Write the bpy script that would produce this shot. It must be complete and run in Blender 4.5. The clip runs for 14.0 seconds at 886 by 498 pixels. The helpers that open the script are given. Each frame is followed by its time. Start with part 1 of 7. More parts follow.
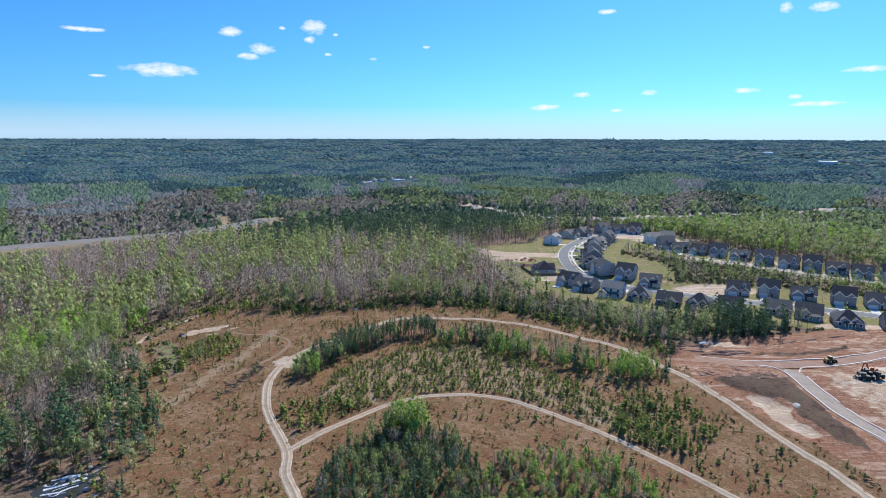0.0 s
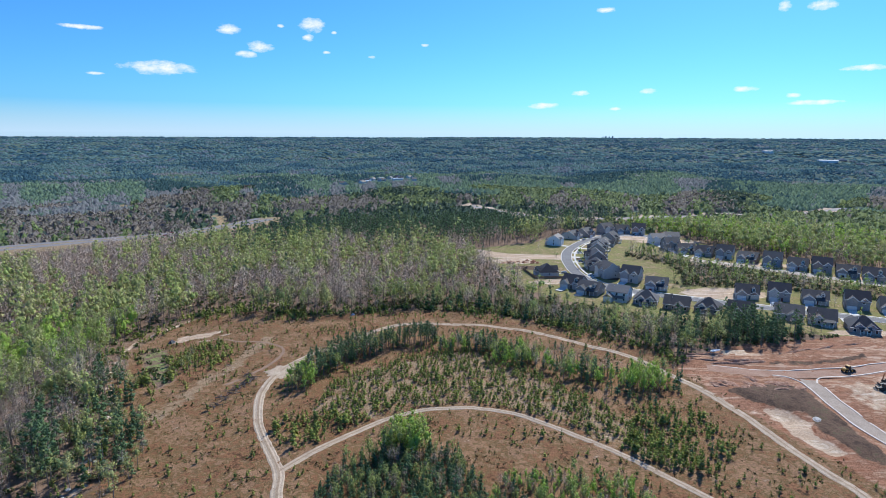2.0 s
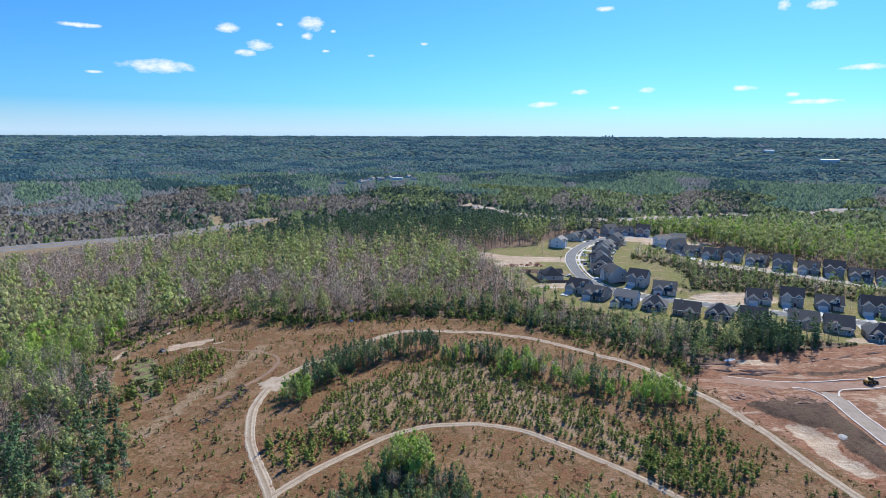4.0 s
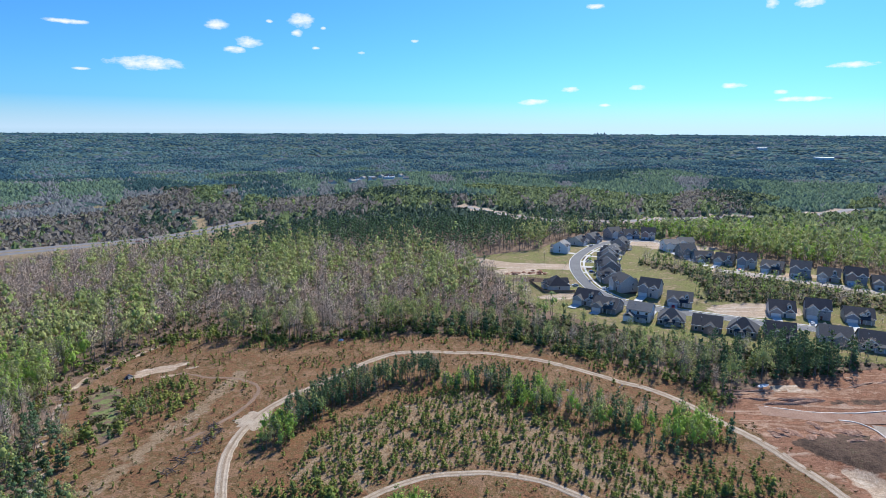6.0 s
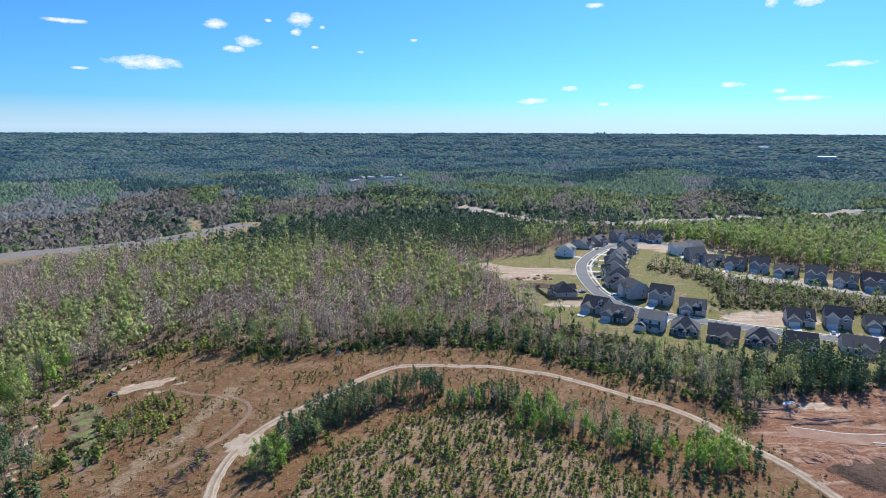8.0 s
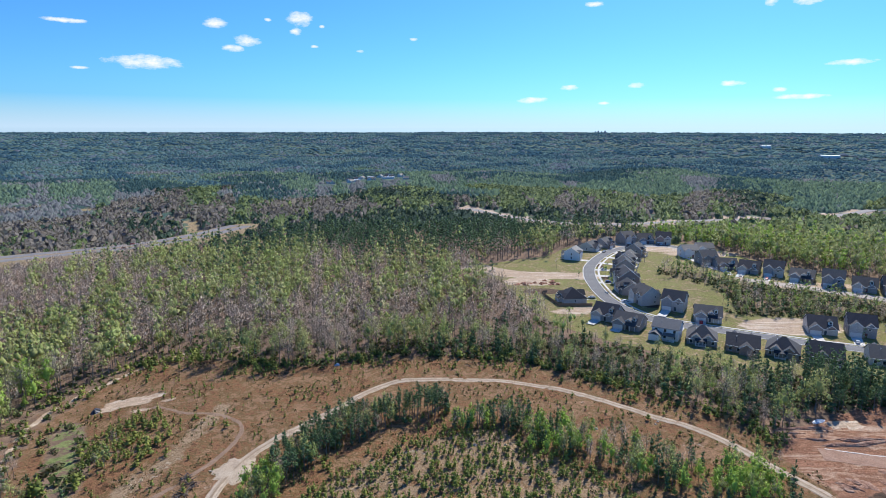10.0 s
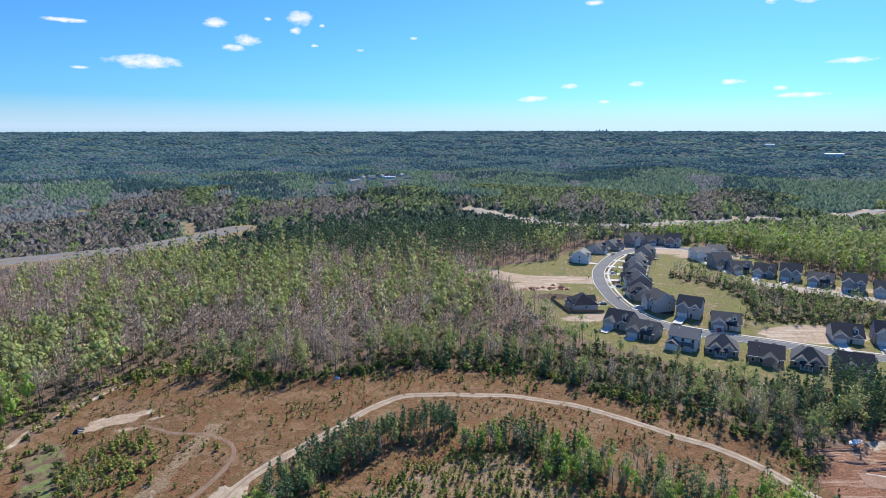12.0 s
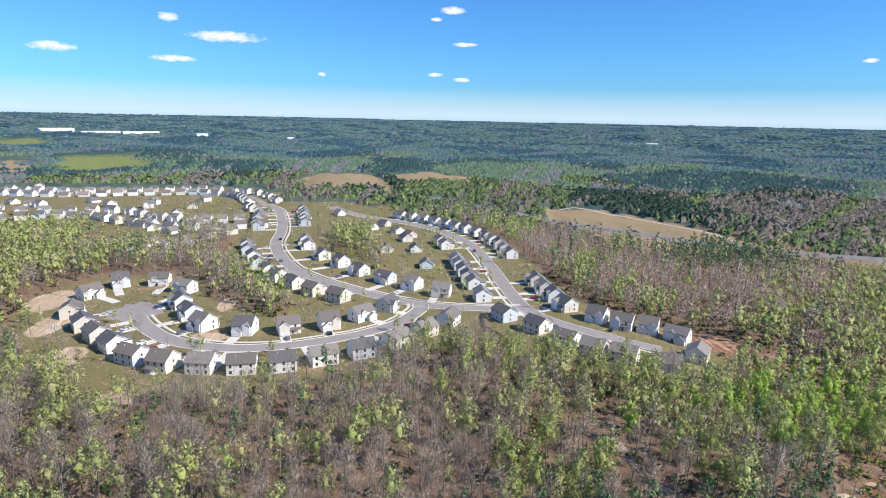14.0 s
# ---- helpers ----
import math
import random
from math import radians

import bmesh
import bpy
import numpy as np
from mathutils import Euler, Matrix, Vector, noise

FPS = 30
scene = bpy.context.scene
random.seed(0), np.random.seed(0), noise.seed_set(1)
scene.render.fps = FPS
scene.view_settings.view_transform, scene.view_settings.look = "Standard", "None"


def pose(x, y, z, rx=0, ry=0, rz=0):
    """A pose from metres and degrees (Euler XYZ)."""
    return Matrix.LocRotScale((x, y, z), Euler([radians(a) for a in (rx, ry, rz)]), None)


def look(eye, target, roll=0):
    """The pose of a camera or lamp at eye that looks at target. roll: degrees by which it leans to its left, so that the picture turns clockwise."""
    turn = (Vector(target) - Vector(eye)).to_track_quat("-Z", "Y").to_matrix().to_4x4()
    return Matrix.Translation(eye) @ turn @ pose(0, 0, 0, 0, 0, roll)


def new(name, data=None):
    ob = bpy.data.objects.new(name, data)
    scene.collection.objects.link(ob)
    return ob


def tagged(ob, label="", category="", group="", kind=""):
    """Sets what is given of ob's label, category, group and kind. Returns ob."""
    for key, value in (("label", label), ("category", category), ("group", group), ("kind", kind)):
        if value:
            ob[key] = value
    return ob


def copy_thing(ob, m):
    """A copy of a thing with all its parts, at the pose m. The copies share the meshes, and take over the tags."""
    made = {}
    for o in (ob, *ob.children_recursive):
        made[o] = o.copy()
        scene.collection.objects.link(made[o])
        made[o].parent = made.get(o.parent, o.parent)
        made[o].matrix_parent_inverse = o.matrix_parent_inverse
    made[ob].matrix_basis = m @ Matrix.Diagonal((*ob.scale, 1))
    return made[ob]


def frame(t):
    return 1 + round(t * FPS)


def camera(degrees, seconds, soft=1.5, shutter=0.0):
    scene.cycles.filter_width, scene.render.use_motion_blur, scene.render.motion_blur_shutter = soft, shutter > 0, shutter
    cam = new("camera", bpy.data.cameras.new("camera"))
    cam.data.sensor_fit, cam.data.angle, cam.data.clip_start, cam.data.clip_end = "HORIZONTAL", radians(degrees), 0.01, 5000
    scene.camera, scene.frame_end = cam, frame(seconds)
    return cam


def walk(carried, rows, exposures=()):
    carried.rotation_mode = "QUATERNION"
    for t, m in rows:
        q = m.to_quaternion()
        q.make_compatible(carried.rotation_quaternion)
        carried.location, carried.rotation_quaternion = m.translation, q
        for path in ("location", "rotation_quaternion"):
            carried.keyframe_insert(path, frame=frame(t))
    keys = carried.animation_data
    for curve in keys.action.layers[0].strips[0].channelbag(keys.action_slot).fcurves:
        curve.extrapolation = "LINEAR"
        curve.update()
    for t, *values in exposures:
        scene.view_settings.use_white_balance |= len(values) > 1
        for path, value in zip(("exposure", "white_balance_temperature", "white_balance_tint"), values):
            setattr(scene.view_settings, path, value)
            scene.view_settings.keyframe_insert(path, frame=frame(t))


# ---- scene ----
# ---- camera ----
EXPOSURES = [(0.0, 0.16, 5900, 8), (3.0, 0.17, 5930, 8), (8.0, 0.19, 6060, 9), (11.5, 0.20, 6150, 10), (12.5, 0.19, 6150, 10), (13.5, 0.24, 6180, 10), (14.0, 0.36, 6480, 10)]
SUN_POWER, SKY_STRENGTH = 5.0, 0.118
SKY_AIR = (100.0, 1.0, 0.35, 4.0)
SKY_TINT, VEIL, CLOUD = (0.345, 0.72, 1.12), (5.45, 6.45, 7.7), (7.6, 7.6, 7.6)
cam = camera(73.76, 14.0, soft=0.6)
ROWS = [
    (0.0, -0.14, -0.08, 102.63, 0.001, -10.770, 0.165),
    (0.5, -0.39, 2.89, 102.73, 0.052, -10.823, 0.190),
    (1.0, -0.66, 5.94, 102.83, 0.092, -10.866, 0.207),
    (1.5, -0.96, 9.06, 102.93, 0.122, -10.902, 0.219),
    (2.0, -1.28, 12.26, 103.03, 0.145, -10.932, 0.227),
    (2.5, -1.63, 15.53, 103.13, 0.163, -10.958, 0.233),
    (3.0, -1.99, 18.88, 103.23, 0.180, -10.982, 0.240),
    (5.2, -3.92, 34.62, 103.62, 0.300, -11.134, 0.317),
    (5.4, -4.11, 36.19, 103.66, 0.311, -11.148, 0.324),
    (5.5, -4.22, 37.11, 103.69, 0.317, -11.155, 0.327),
    (5.6, -4.70, 40.88, 103.84, 0.472, -11.180, 0.314),
    (5.7, -5.17, 44.65, 104.00, 0.627, -11.205, 0.300),
    (5.8, -5.65, 48.41, 104.15, 0.782, -11.230, 0.287),
    (5.9, -6.13, 52.18, 104.31, 0.937, -11.255, 0.273),
    (6.0, -6.60, 55.95, 104.46, 1.092, -11.280, 0.260),
    (6.1, -6.70, 56.94, 104.51, 1.096, -11.284, 0.258),
    (6.3, -6.85, 58.64, 104.58, 1.105, -11.291, 0.254),
    (6.5, -6.98, 60.20, 104.66, 1.114, -11.298, 0.251),
    (7.0, -7.33, 64.11, 104.81, 1.131, -11.317, 0.240),
    (7.5, -7.70, 68.03, 104.94, 1.145, -11.336, 0.227),
    (8.0, -8.09, 71.95, 105.04, 1.156, -11.355, 0.211),
    (10.5, -10.28, 91.62, 105.20, 1.150, -11.459, 0.100),
    (11.0, -10.77, 95.57, 105.16, 1.137, -11.482, 0.071),
    (11.5, -11.28, 99.52, 105.10, 1.121, -11.504, 0.040),
    (12.0, -11.80, 103.48, 105.01, 1.101, -11.528, 0.007),
    (12.5, -12.34, 107.44, 104.90, 1.154, -11.524, 0.033),
    (12.7, -13.61, 108.90, 104.87, 0.950, -11.481, 0.122),
    (12.8, -14.06, 109.74, 104.82, 0.250, -11.460, 0.167),
    (12.9, -14.51, 110.58, 104.77, -1.700, -11.439, 0.212),
    (13.0, -14.96, 111.42, 104.71, -4.256, -11.418, 0.256),
    (13.1, -15.10, 112.35, 104.52, -8.100, -11.434, 0.374),
    (13.2, -15.24, 113.29, 104.32, -13.500, -11.451, 0.492),
    (13.3, -15.39, 114.22, 104.12, -19.821, -11.467, 0.610),
    (13.4, -15.32, 115.31, 103.81, -28.000, -11.561, 0.626),
    (13.5, -15.26, 116.39, 103.49, -36.415, -11.654, 0.642),
    (13.6, -15.23, 117.70, 103.22, -45.909, -11.780, 0.818),
    (13.7, -15.25, 119.19, 102.99, -56.000, -11.899, 0.929),
    (13.8, -15.27, 120.67, 102.76, -65.620, -12.018, 1.040),
    (13.9, -15.23, 122.26, 102.47, -74.400, -12.265, 1.086),
    (14.0, -15.18, 123.85, 102.18, -82.037, -12.511, 1.133),
]


def heading_pose(x, y, z, yaw, pitch, roll):
    """A camera pose from a compass heading, a tilt and a lean in degrees."""
    a, b = radians(yaw), radians(pitch)
    way = Vector((math.sin(a) * math.cos(b), math.cos(a) * math.cos(b), math.sin(b)))
    eye = Vector((x, y, z))
    return look(eye, eye + way * 100.0, roll)


walk(cam, [(r[0], heading_pose(*r[1:])) for r in ROWS], EXPOSURES)

# ---- sky and sun ----
SUN_AZ, SUN_EL = 29.0, 40.0
# heading, elevation, half width, half height of each small cloud, in degrees
CLOUDS_AHEAD = [
    (-24.7, 5.5, 3.0, 0.6), (-19.0, 8.9, 1.0, 0.5), (-16.4, 7.6, 1.15, 0.5), (-17.6, 6.9, 0.9, 0.36), (-11.8, 9.6, 1.26, 0.6),
    (-12.2, 8.5, 0.55, 0.33), (-9.9, 9.0, 0.27, 0.16), (-14.6, 9.4, 0.33, 0.16), (-10.6, 7.3, 0.4, 0.14), (-6.5, 7.0, 0.4, 0.15),
    (-1.6, 8.1, 0.38, 0.16), (9.5, 2.7, 1.4, 0.3), (12.8, 3.8, 0.9, 0.25), (18.7, 3.9, 0.8, 0.25), (26.4, 3.9, 1.0, 0.25),
    (14.7, 10.8, 0.9, 0.25), (28.7, 10.2, 0.5, 0.44), (31.3, 10.0, 1.1, 0.38), (34.7, 5.2, 1.75, 0.25), (30.0, 3.3, 0.66, 0.22),
]
CLOUDS_WEST = [
    (-106.1, 7.8, 0.9, 0.38), (-101.6, 6.5, 3.2, 0.5), (-114.6, 4.9, 1.7, 0.38), (-105.9, 4.5, 2.0, 0.3), (-93.5, 3.7, 0.44, 0.22),
    (-83.1, 3.9, 0.7, 0.22), (-80.6, 3.5, 0.77, 0.25), (-80.4, 6.6, 1.15, 0.22), (-81.5, 9.5, 1.26, 0.36), (-83.0, 8.7, 0.6, 0.19),
    (-47.6, 4.9, 0.6, 0.2), (-41.6, 8.9, 1.1, 0.36), (-43.1, 5.3, 2.4, 0.3), (-41.1, 6.0, 0.55, 0.16), (-38.8, 5.6, 0.55, 0.2),
    (-40.8, 10.8, 3.5, 0.5), (-30.0, 8.3, 1.75, 0.2), (15.9, 2.4, 0.6, 0.16), (31.6, 2.7, 2.2, 0.22), (-29.5, 4.8, 0.8, 0.14),
]


def build_world():
    world = bpy.data.worlds.new("sky")
    scene.world = world
    world.use_nodes = True
    nt = world.node_tree
    nt.nodes.clear()

    def math_node(op, a, b=None, c=None, clamp=False):
        n = nt.nodes.new("ShaderNodeMath")
        n.operation, n.use_clamp = op, clamp
        for i, v in enumerate((a, b, c)):
            if v is None:
                continue
            if isinstance(v, (int, float)):
                n.inputs[i].default_value = v
            else:
                nt.links.new(v, n.inputs[i])
        return n.outputs[0]

    sky = nt.nodes.new("ShaderNodeTexSky")
    sky.sky_type, sky.sun_disc = "NISHITA", False
    sky.sun_elevation, sky.sun_rotation = radians(SUN_EL), radians(SUN_AZ)
    sky.altitude, sky.air_density, sky.dust_density, sky.ozone_density = SKY_AIR
    tc = nt.nodes.new("ShaderNodeTexCoord")
    sep = nt.nodes.new("ShaderNodeSeparateXYZ")
    nt.links.new(tc.outputs["Generated"], sep.inputs[0])
    az = math_node("MULTIPLY", math_node("ARCTAN2", sep.outputs[0], sep.outputs[1]), 180 / math.pi)
    el = math_node("MULTIPLY", math_node("ARCSINE", sep.outputs[2]), 180 / math.pi)
    tex = nt.nodes.new("ShaderNodeTexNoise")
    comb = nt.nodes.new("ShaderNodeCombineXYZ")
    nt.links.new(az, comb.inputs[0])
    nt.links.new(math_node("MULTIPLY", el, 2.0), comb.inputs[1])
    nt.links.new(comb.outputs[0], tex.inputs["Vector"])
    tex.inputs["Scale"].default_value, tex.inputs["Detail"].default_value = 1.1, 6.0
    tex.inputs["Roughness"].default_value = 0.62
    rag = math_node("MULTIPLY", math_node("SUBTRACT", tex.outputs["Fac"], 0.5), 2.6)
    total = None
    for a, e, w, h in CLOUDS_AHEAD + CLOUDS_WEST:
        da = math_node("DIVIDE", math_node("SUBTRACT", az, a), w * 1.0)
        de = math_node("DIVIDE", math_node("SUBTRACT", el, e), h * 1.0)
        r2 = math_node("ADD", math_node("MULTIPLY", da, da), math_node("MULTIPLY", de, de))
        one = math_node("SUBTRACT", 1.0, r2)
        total = one if total is None else math_node("MAXIMUM", total, one)
    # ragged, softly edged puffs
    dense = math_node("MULTIPLY", math_node("ADD", math_node("MAXIMUM", total, -1.5), rag), 0.85, clamp=True)
    # a thin pale veil low over the horizon
    veil = math_node("MULTIPLY", math_node("SUBTRACT", 1.0, math_node("DIVIDE", math_node("ABSOLUTE", math_node("SUBTRACT", el, 0.2)), 2.6)), 0.70, clamp=True)
    mix0 = nt.nodes.new("ShaderNodeMix")
    mix0.data_type = "RGBA"
    nt.links.new(veil, mix0.inputs[0])
    tint = nt.nodes.new("ShaderNodeMix")
    tint.data_type, tint.blend_type = "RGBA", "MULTIPLY"
    tint.inputs[0].default_value = 1.0
    nt.links.new(sky.outputs[0], tint.inputs[6])
    tint.inputs[7].default_value = (*SKY_TINT, 1)
    nt.links.new(tint.outputs[2], mix0.inputs[6])
    mix0.inputs[7].default_value = (*VEIL, 1)
    mix = nt.nodes.new("ShaderNodeMix")
    mix.data_type = "RGBA"
    nt.links.new(dense, mix.inputs[0])
    nt.links.new(mix0.outputs[2], mix.inputs[6])
    mix.inputs[7].default_value = (*CLOUD, 1)
    back = nt.nodes.new("ShaderNodeBackground")
    back.inputs[1].default_value = SKY_STRENGTH
    nt.links.new(mix.outputs[2], back.inputs[0])
    out = nt.nodes.new("ShaderNodeOutputWorld")
    nt.links.new(back.outputs[0], out.inputs[0])


build_world()
sun = new("sun", bpy.data.lights.new("sun", "SUN"))
sun.data.energy, sun.data.angle, sun.data.color = SUN_POWER, radians(0.53), (1.0, 0.93, 0.82)
sun_way = Vector((math.sin(radians(SUN_AZ)) * math.cos(radians(SUN_EL)), math.cos(radians(SUN_AZ)) * math.cos(radians(SUN_EL)), math.sin(radians(SUN_EL))))
sun.matrix_world = look(sun_way * 500, (0, 0, 0))

# ---- materials ----
def material(name, colors, scale=1.0, rough=0.9, bump=0.0, detail=6.0, fine=None, metal=0.0, space="Object", per=None, jitter=0.0, spec=0.3):
    """A grained surface: colours blended by noise at two scales. per: 'object' or 'island' varies it piece by piece."""
    m = bpy.data.materials.new(name)
    m.use_nodes = True
    nt = m.node_tree
    bsdf = nt.nodes["Principled BSDF"]
    bsdf.inputs["Roughness"].default_value, bsdf.inputs["Metallic"].default_value = rough, metal
    bsdf.inputs["Specular IOR Level"].default_value = spec
    tc = nt.nodes.new("ShaderNodeTexCoord")
    n1 = nt.nodes.new("ShaderNodeTexNoise")
    n1.inputs["Scale"].default_value, n1.inputs["Detail"].default_value = scale, detail
    n1.inputs["Roughness"].default_value = 0.65
    nt.links.new(tc.outputs[space], n1.inputs["Vector"])
    ramp = nt.nodes.new("ShaderNodeValToRGB")
    el = ramp.color_ramp.elements
    while len(el) < len(colors):
        el.new(0.5)
    for i, c in enumerate(colors):
        el[i].position = 0.28 + 0.44 * i / max(1, len(colors) - 1)
        el[i].color = (*c, 1)
    fac = n1.outputs["Fac"]
    if per:
        info = nt.nodes.new("ShaderNodeObjectInfo" if per == "object" else "ShaderNodeNewGeometry")
        rnd = info.outputs["Random" if per == "object" else "Random Per Island"]
        mixv = nt.nodes.new("ShaderNodeMix")
        mixv.inputs[0].default_value = jitter
        nt.links.new(fac, mixv.inputs[2])
        nt.links.new(rnd, mixv.inputs[3])
        fac = mixv.outputs[0]
    nt.links.new(fac, ramp.inputs[0])
    col = ramp.outputs[0]
    if fine:
        n2 = nt.nodes.new("ShaderNodeTexNoise")
        n2.inputs["Scale"].default_value, n2.inputs["Detail"].default_value = fine, 4.0
        nt.links.new(tc.outputs[space], n2.inputs["Vector"])
        mr = nt.nodes.new("ShaderNodeMapRange")
        mr.inputs[1].default_value, mr.inputs[2].default_value = 0.3, 0.7
        mr.inputs[3].default_value, mr.inputs[4].default_value = 0.72, 1.25
        nt.links.new(n2.outputs["Fac"], mr.inputs[0])
        mul = nt.nodes.new("ShaderNodeMix")
        mul.data_type, mul.blend_type = "RGBA", "MULTIPLY"
        mul.inputs[0].default_value = 1.0
        nt.links.new(col, mul.inputs[6])
        nt.links.new(mr.outputs[0], mul.inputs[7])
        col = mul.outputs[2]
        if bump:
            bn = nt.nodes.new("ShaderNodeBump")
            bn.inputs["Strength"].default_value, bn.inputs["Distance"].default_value = bump, 0.1
            nt.links.new(n2.outputs["Fac"], bn.inputs["Height"])
            nt.links.new(bn.outputs[0], bsdf.inputs["Normal"])
    nt.links.new(col, bsdf.inputs["Base Color"])
    return m


def leaf_material(name, colors, glow=0.25, rough=0.7, mix=0.30, spec=0.04):
    """Foliage: hue by tree (stored tint or the object's random), light through thin leaves."""
    m = bpy.data.materials.new(name)
    m.use_nodes = True
    nt = m.node_tree
    bsdf = nt.nodes["Principled BSDF"]
    bsdf.inputs["Roughness"].default_value = rough
    bsdf.inputs["Specular IOR Level"].default_value = spec
    att = nt.nodes.new("ShaderNodeAttribute")
    att.attribute_name = "tint"
    info = nt.nodes.new("ShaderNodeObjectInfo")
    geo = nt.nodes.new("ShaderNodeNewGeometry")
    add = nt.nodes.new("ShaderNodeMath")
    add.operation = "ADD"
    nt.links.new(att.outputs["Fac"], add.inputs[0])
    if mix > 0.15:
        nt.links.new(info.outputs["Random"], add.inputs[1])
    else:
        add.inputs[1].default_value = 0.0
    fr = nt.nodes.new("ShaderNodeMath")
    fr.operation = "FRACT"
    nt.links.new(add.outputs[0], fr.inputs[0])
    mixv = nt.nodes.new("ShaderNodeMix")
    mixv.inputs[0].default_value = mix
    nt.links.new(fr.outputs[0], mixv.inputs[2])
    nt.links.new(geo.outputs["Random Per Island"], mixv.inputs[3])
    ramp = nt.nodes.new("ShaderNodeValToRGB")
    el = ramp.color_ramp.elements
    while len(el) < len(colors):
        el.new(0.5)
    for i, c in enumerate(colors):
        el[i].position, el[i].color = i / (len(colors) - 1), (*c, 1)
    nt.links.new(mixv.outputs[0], ramp.inputs[0])
    nt.links.new(ramp.outputs[0], bsdf.inputs["Base Color"])
    out = nt.nodes["Material Output"]
    if glow:
        tr = nt.nodes.new("ShaderNodeBsdfTranslucent")
        nt.links.new(ramp.outputs[0], tr.inputs[0])
        ms = nt.nodes.new("ShaderNodeMixShader")
        ms.inputs[0].default_value = glow
        nt.links.new(bsdf.outputs[0], ms.inputs[1])
        nt.links.new(tr.outputs[0], ms.inputs[2])
        nt.links.new(ms.outputs[0], out.inputs[0])
    return m


def palette_material(name, colors, rough=0.8, grain=3.0, row=0.0):
    """Painted or shingled surface: each object picks one colour of the palette. row: height of the courses in metres."""
    m = bpy.data.materials.new(name)
    m.use_nodes = True
    nt = m.node_tree
    bsdf = nt.nodes["Principled BSDF"]
    bsdf.inputs["Roughness"].default_value = rough
    info = nt.nodes.new("ShaderNodeObjectInfo")
    ramp = nt.nodes.new("ShaderNodeValToRGB")
    ramp.color_ramp.interpolation = "CONSTANT"
    el = ramp.color_ramp.elements
    while len(el) < len(colors):
        el.new(0.5)
    for i, c in enumerate(colors):
        el[i].position, el[i].color = i / len(colors), (*c, 1)
    nt.links.new(info.outputs["Random"], ramp.inputs[0])
    tc = nt.nodes.new("ShaderNodeTexCoord")
    n1 = nt.nodes.new("ShaderNodeTexNoise")
    n1.inputs["Scale"].default_value, n1.inputs["Detail"].default_value = grain, 5.0
    nt.links.new(tc.outputs["Object"], n1.inputs["Vector"])
    mr = nt.nodes.new("ShaderNodeMapRange")
    mr.inputs[1].default_value, mr.inputs[2].default_value = 0.3, 0.7
    mr.inputs[3].default_value, mr.inputs[4].default_value = 0.82, 1.12
    nt.links.new(n1.outputs["Fac"], mr.inputs[0])
    mul = nt.nodes.new("ShaderNodeMix")
    mul.data_type, mul.blend_type = "RGBA", "MULTIPLY"
    mul.inputs[0].default_value = 1.0
    nt.links.new(ramp.outputs[0], mul.inputs[6])
    nt.links.new(mr.outputs[0], mul.inputs[7])
    nt.links.new(mul.outputs[2], bsdf.inputs["Base Color"])
    if row:
        wave = nt.nodes.new("ShaderNodeTexWave")
        wave.bands_direction = "Z"
        wave.wave_profile = "SAW"
        wave.inputs["Scale"].default_value = 1.0 / row / 6.2832 * 0.5 * 6.2832 / 3.1416
        nt.links.new(tc.outputs["Object"], wave.inputs["Vector"])
        bn = nt.nodes.new("ShaderNodeBump")
        bn.inputs["Strength"].default_value, bn.inputs["Distance"].default_value = 0.5, 0.02
        nt.links.new(wave.outputs["Fac"], bn.inputs["Height"])
        nt.links.new(bn.outputs[0], bsdf.inputs["Normal"])
    return m


def glass_material():
    m = bpy.data.materials.new("window_glass")
    m.use_nodes = True
    b = m.node_tree.nodes["Principled BSDF"]
    b.inputs["Base Color"].default_value = (0.03, 0.04, 0.05, 1)
    b.inputs["Roughness"].default_value, b.inputs["Specular IOR Level"].default_value = 0.08, 0.6
    return m


M_SAND = material("sandy_track", [(0.34, 0.25, 0.17), (0.46, 0.36, 0.26), (0.54, 0.44, 0.33)], 0.25, 0.95, 0.4, fine=3.0)
M_GRAVEL = material("graded_gravel", [(0.28, 0.155, 0.10), (0.37, 0.24, 0.17)], 0.2, 0.95, 0.3, fine=2.5)
M_ASPHALT = material("asphalt", [(0.16, 0.155, 0.155), (0.21, 0.205, 0.20)], 0.15, 0.9, 0.2, fine=6.0)
M_OLD_ASPHALT = material("worn_asphalt", [(0.27, 0.24, 0.225), (0.34, 0.31, 0.285)], 0.12, 0.9, 0.2, fine=5.0)
M_HIGHWAY = material("dull_asphalt", [(0.20, 0.185, 0.178), (0.26, 0.24, 0.228)], 0.12, 0.9, 0.2, fine=5.0)
M_CONCRETE = material("concrete", [(0.58, 0.54, 0.48), (0.70, 0.67, 0.61)], 0.6, 0.85, 0.2, fine=8.0)
M_CLAY = material("red_clay_bank", [(0.20, 0.075, 0.04), (0.33, 0.15, 0.09), (0.40, 0.24, 0.16)], 0.5, 0.95, 0.5, fine=2.5)
M_STONE = material("pale_stone", [(0.30, 0.28, 0.25), (0.46, 0.43, 0.39)], 0.8, 0.9, 0.4, fine=4.0, per="object", jitter=0.4)
M_WATER = material("creek_water", [(0.035, 0.04, 0.04), (0.06, 0.06, 0.055)], 0.4, 0.05, spec=0.5)
M_BARK = material("grey_bark", [(0.13, 0.11, 0.095), (0.24, 0.215, 0.19)], 1.5, 0.95, per="object", jitter=0.3)
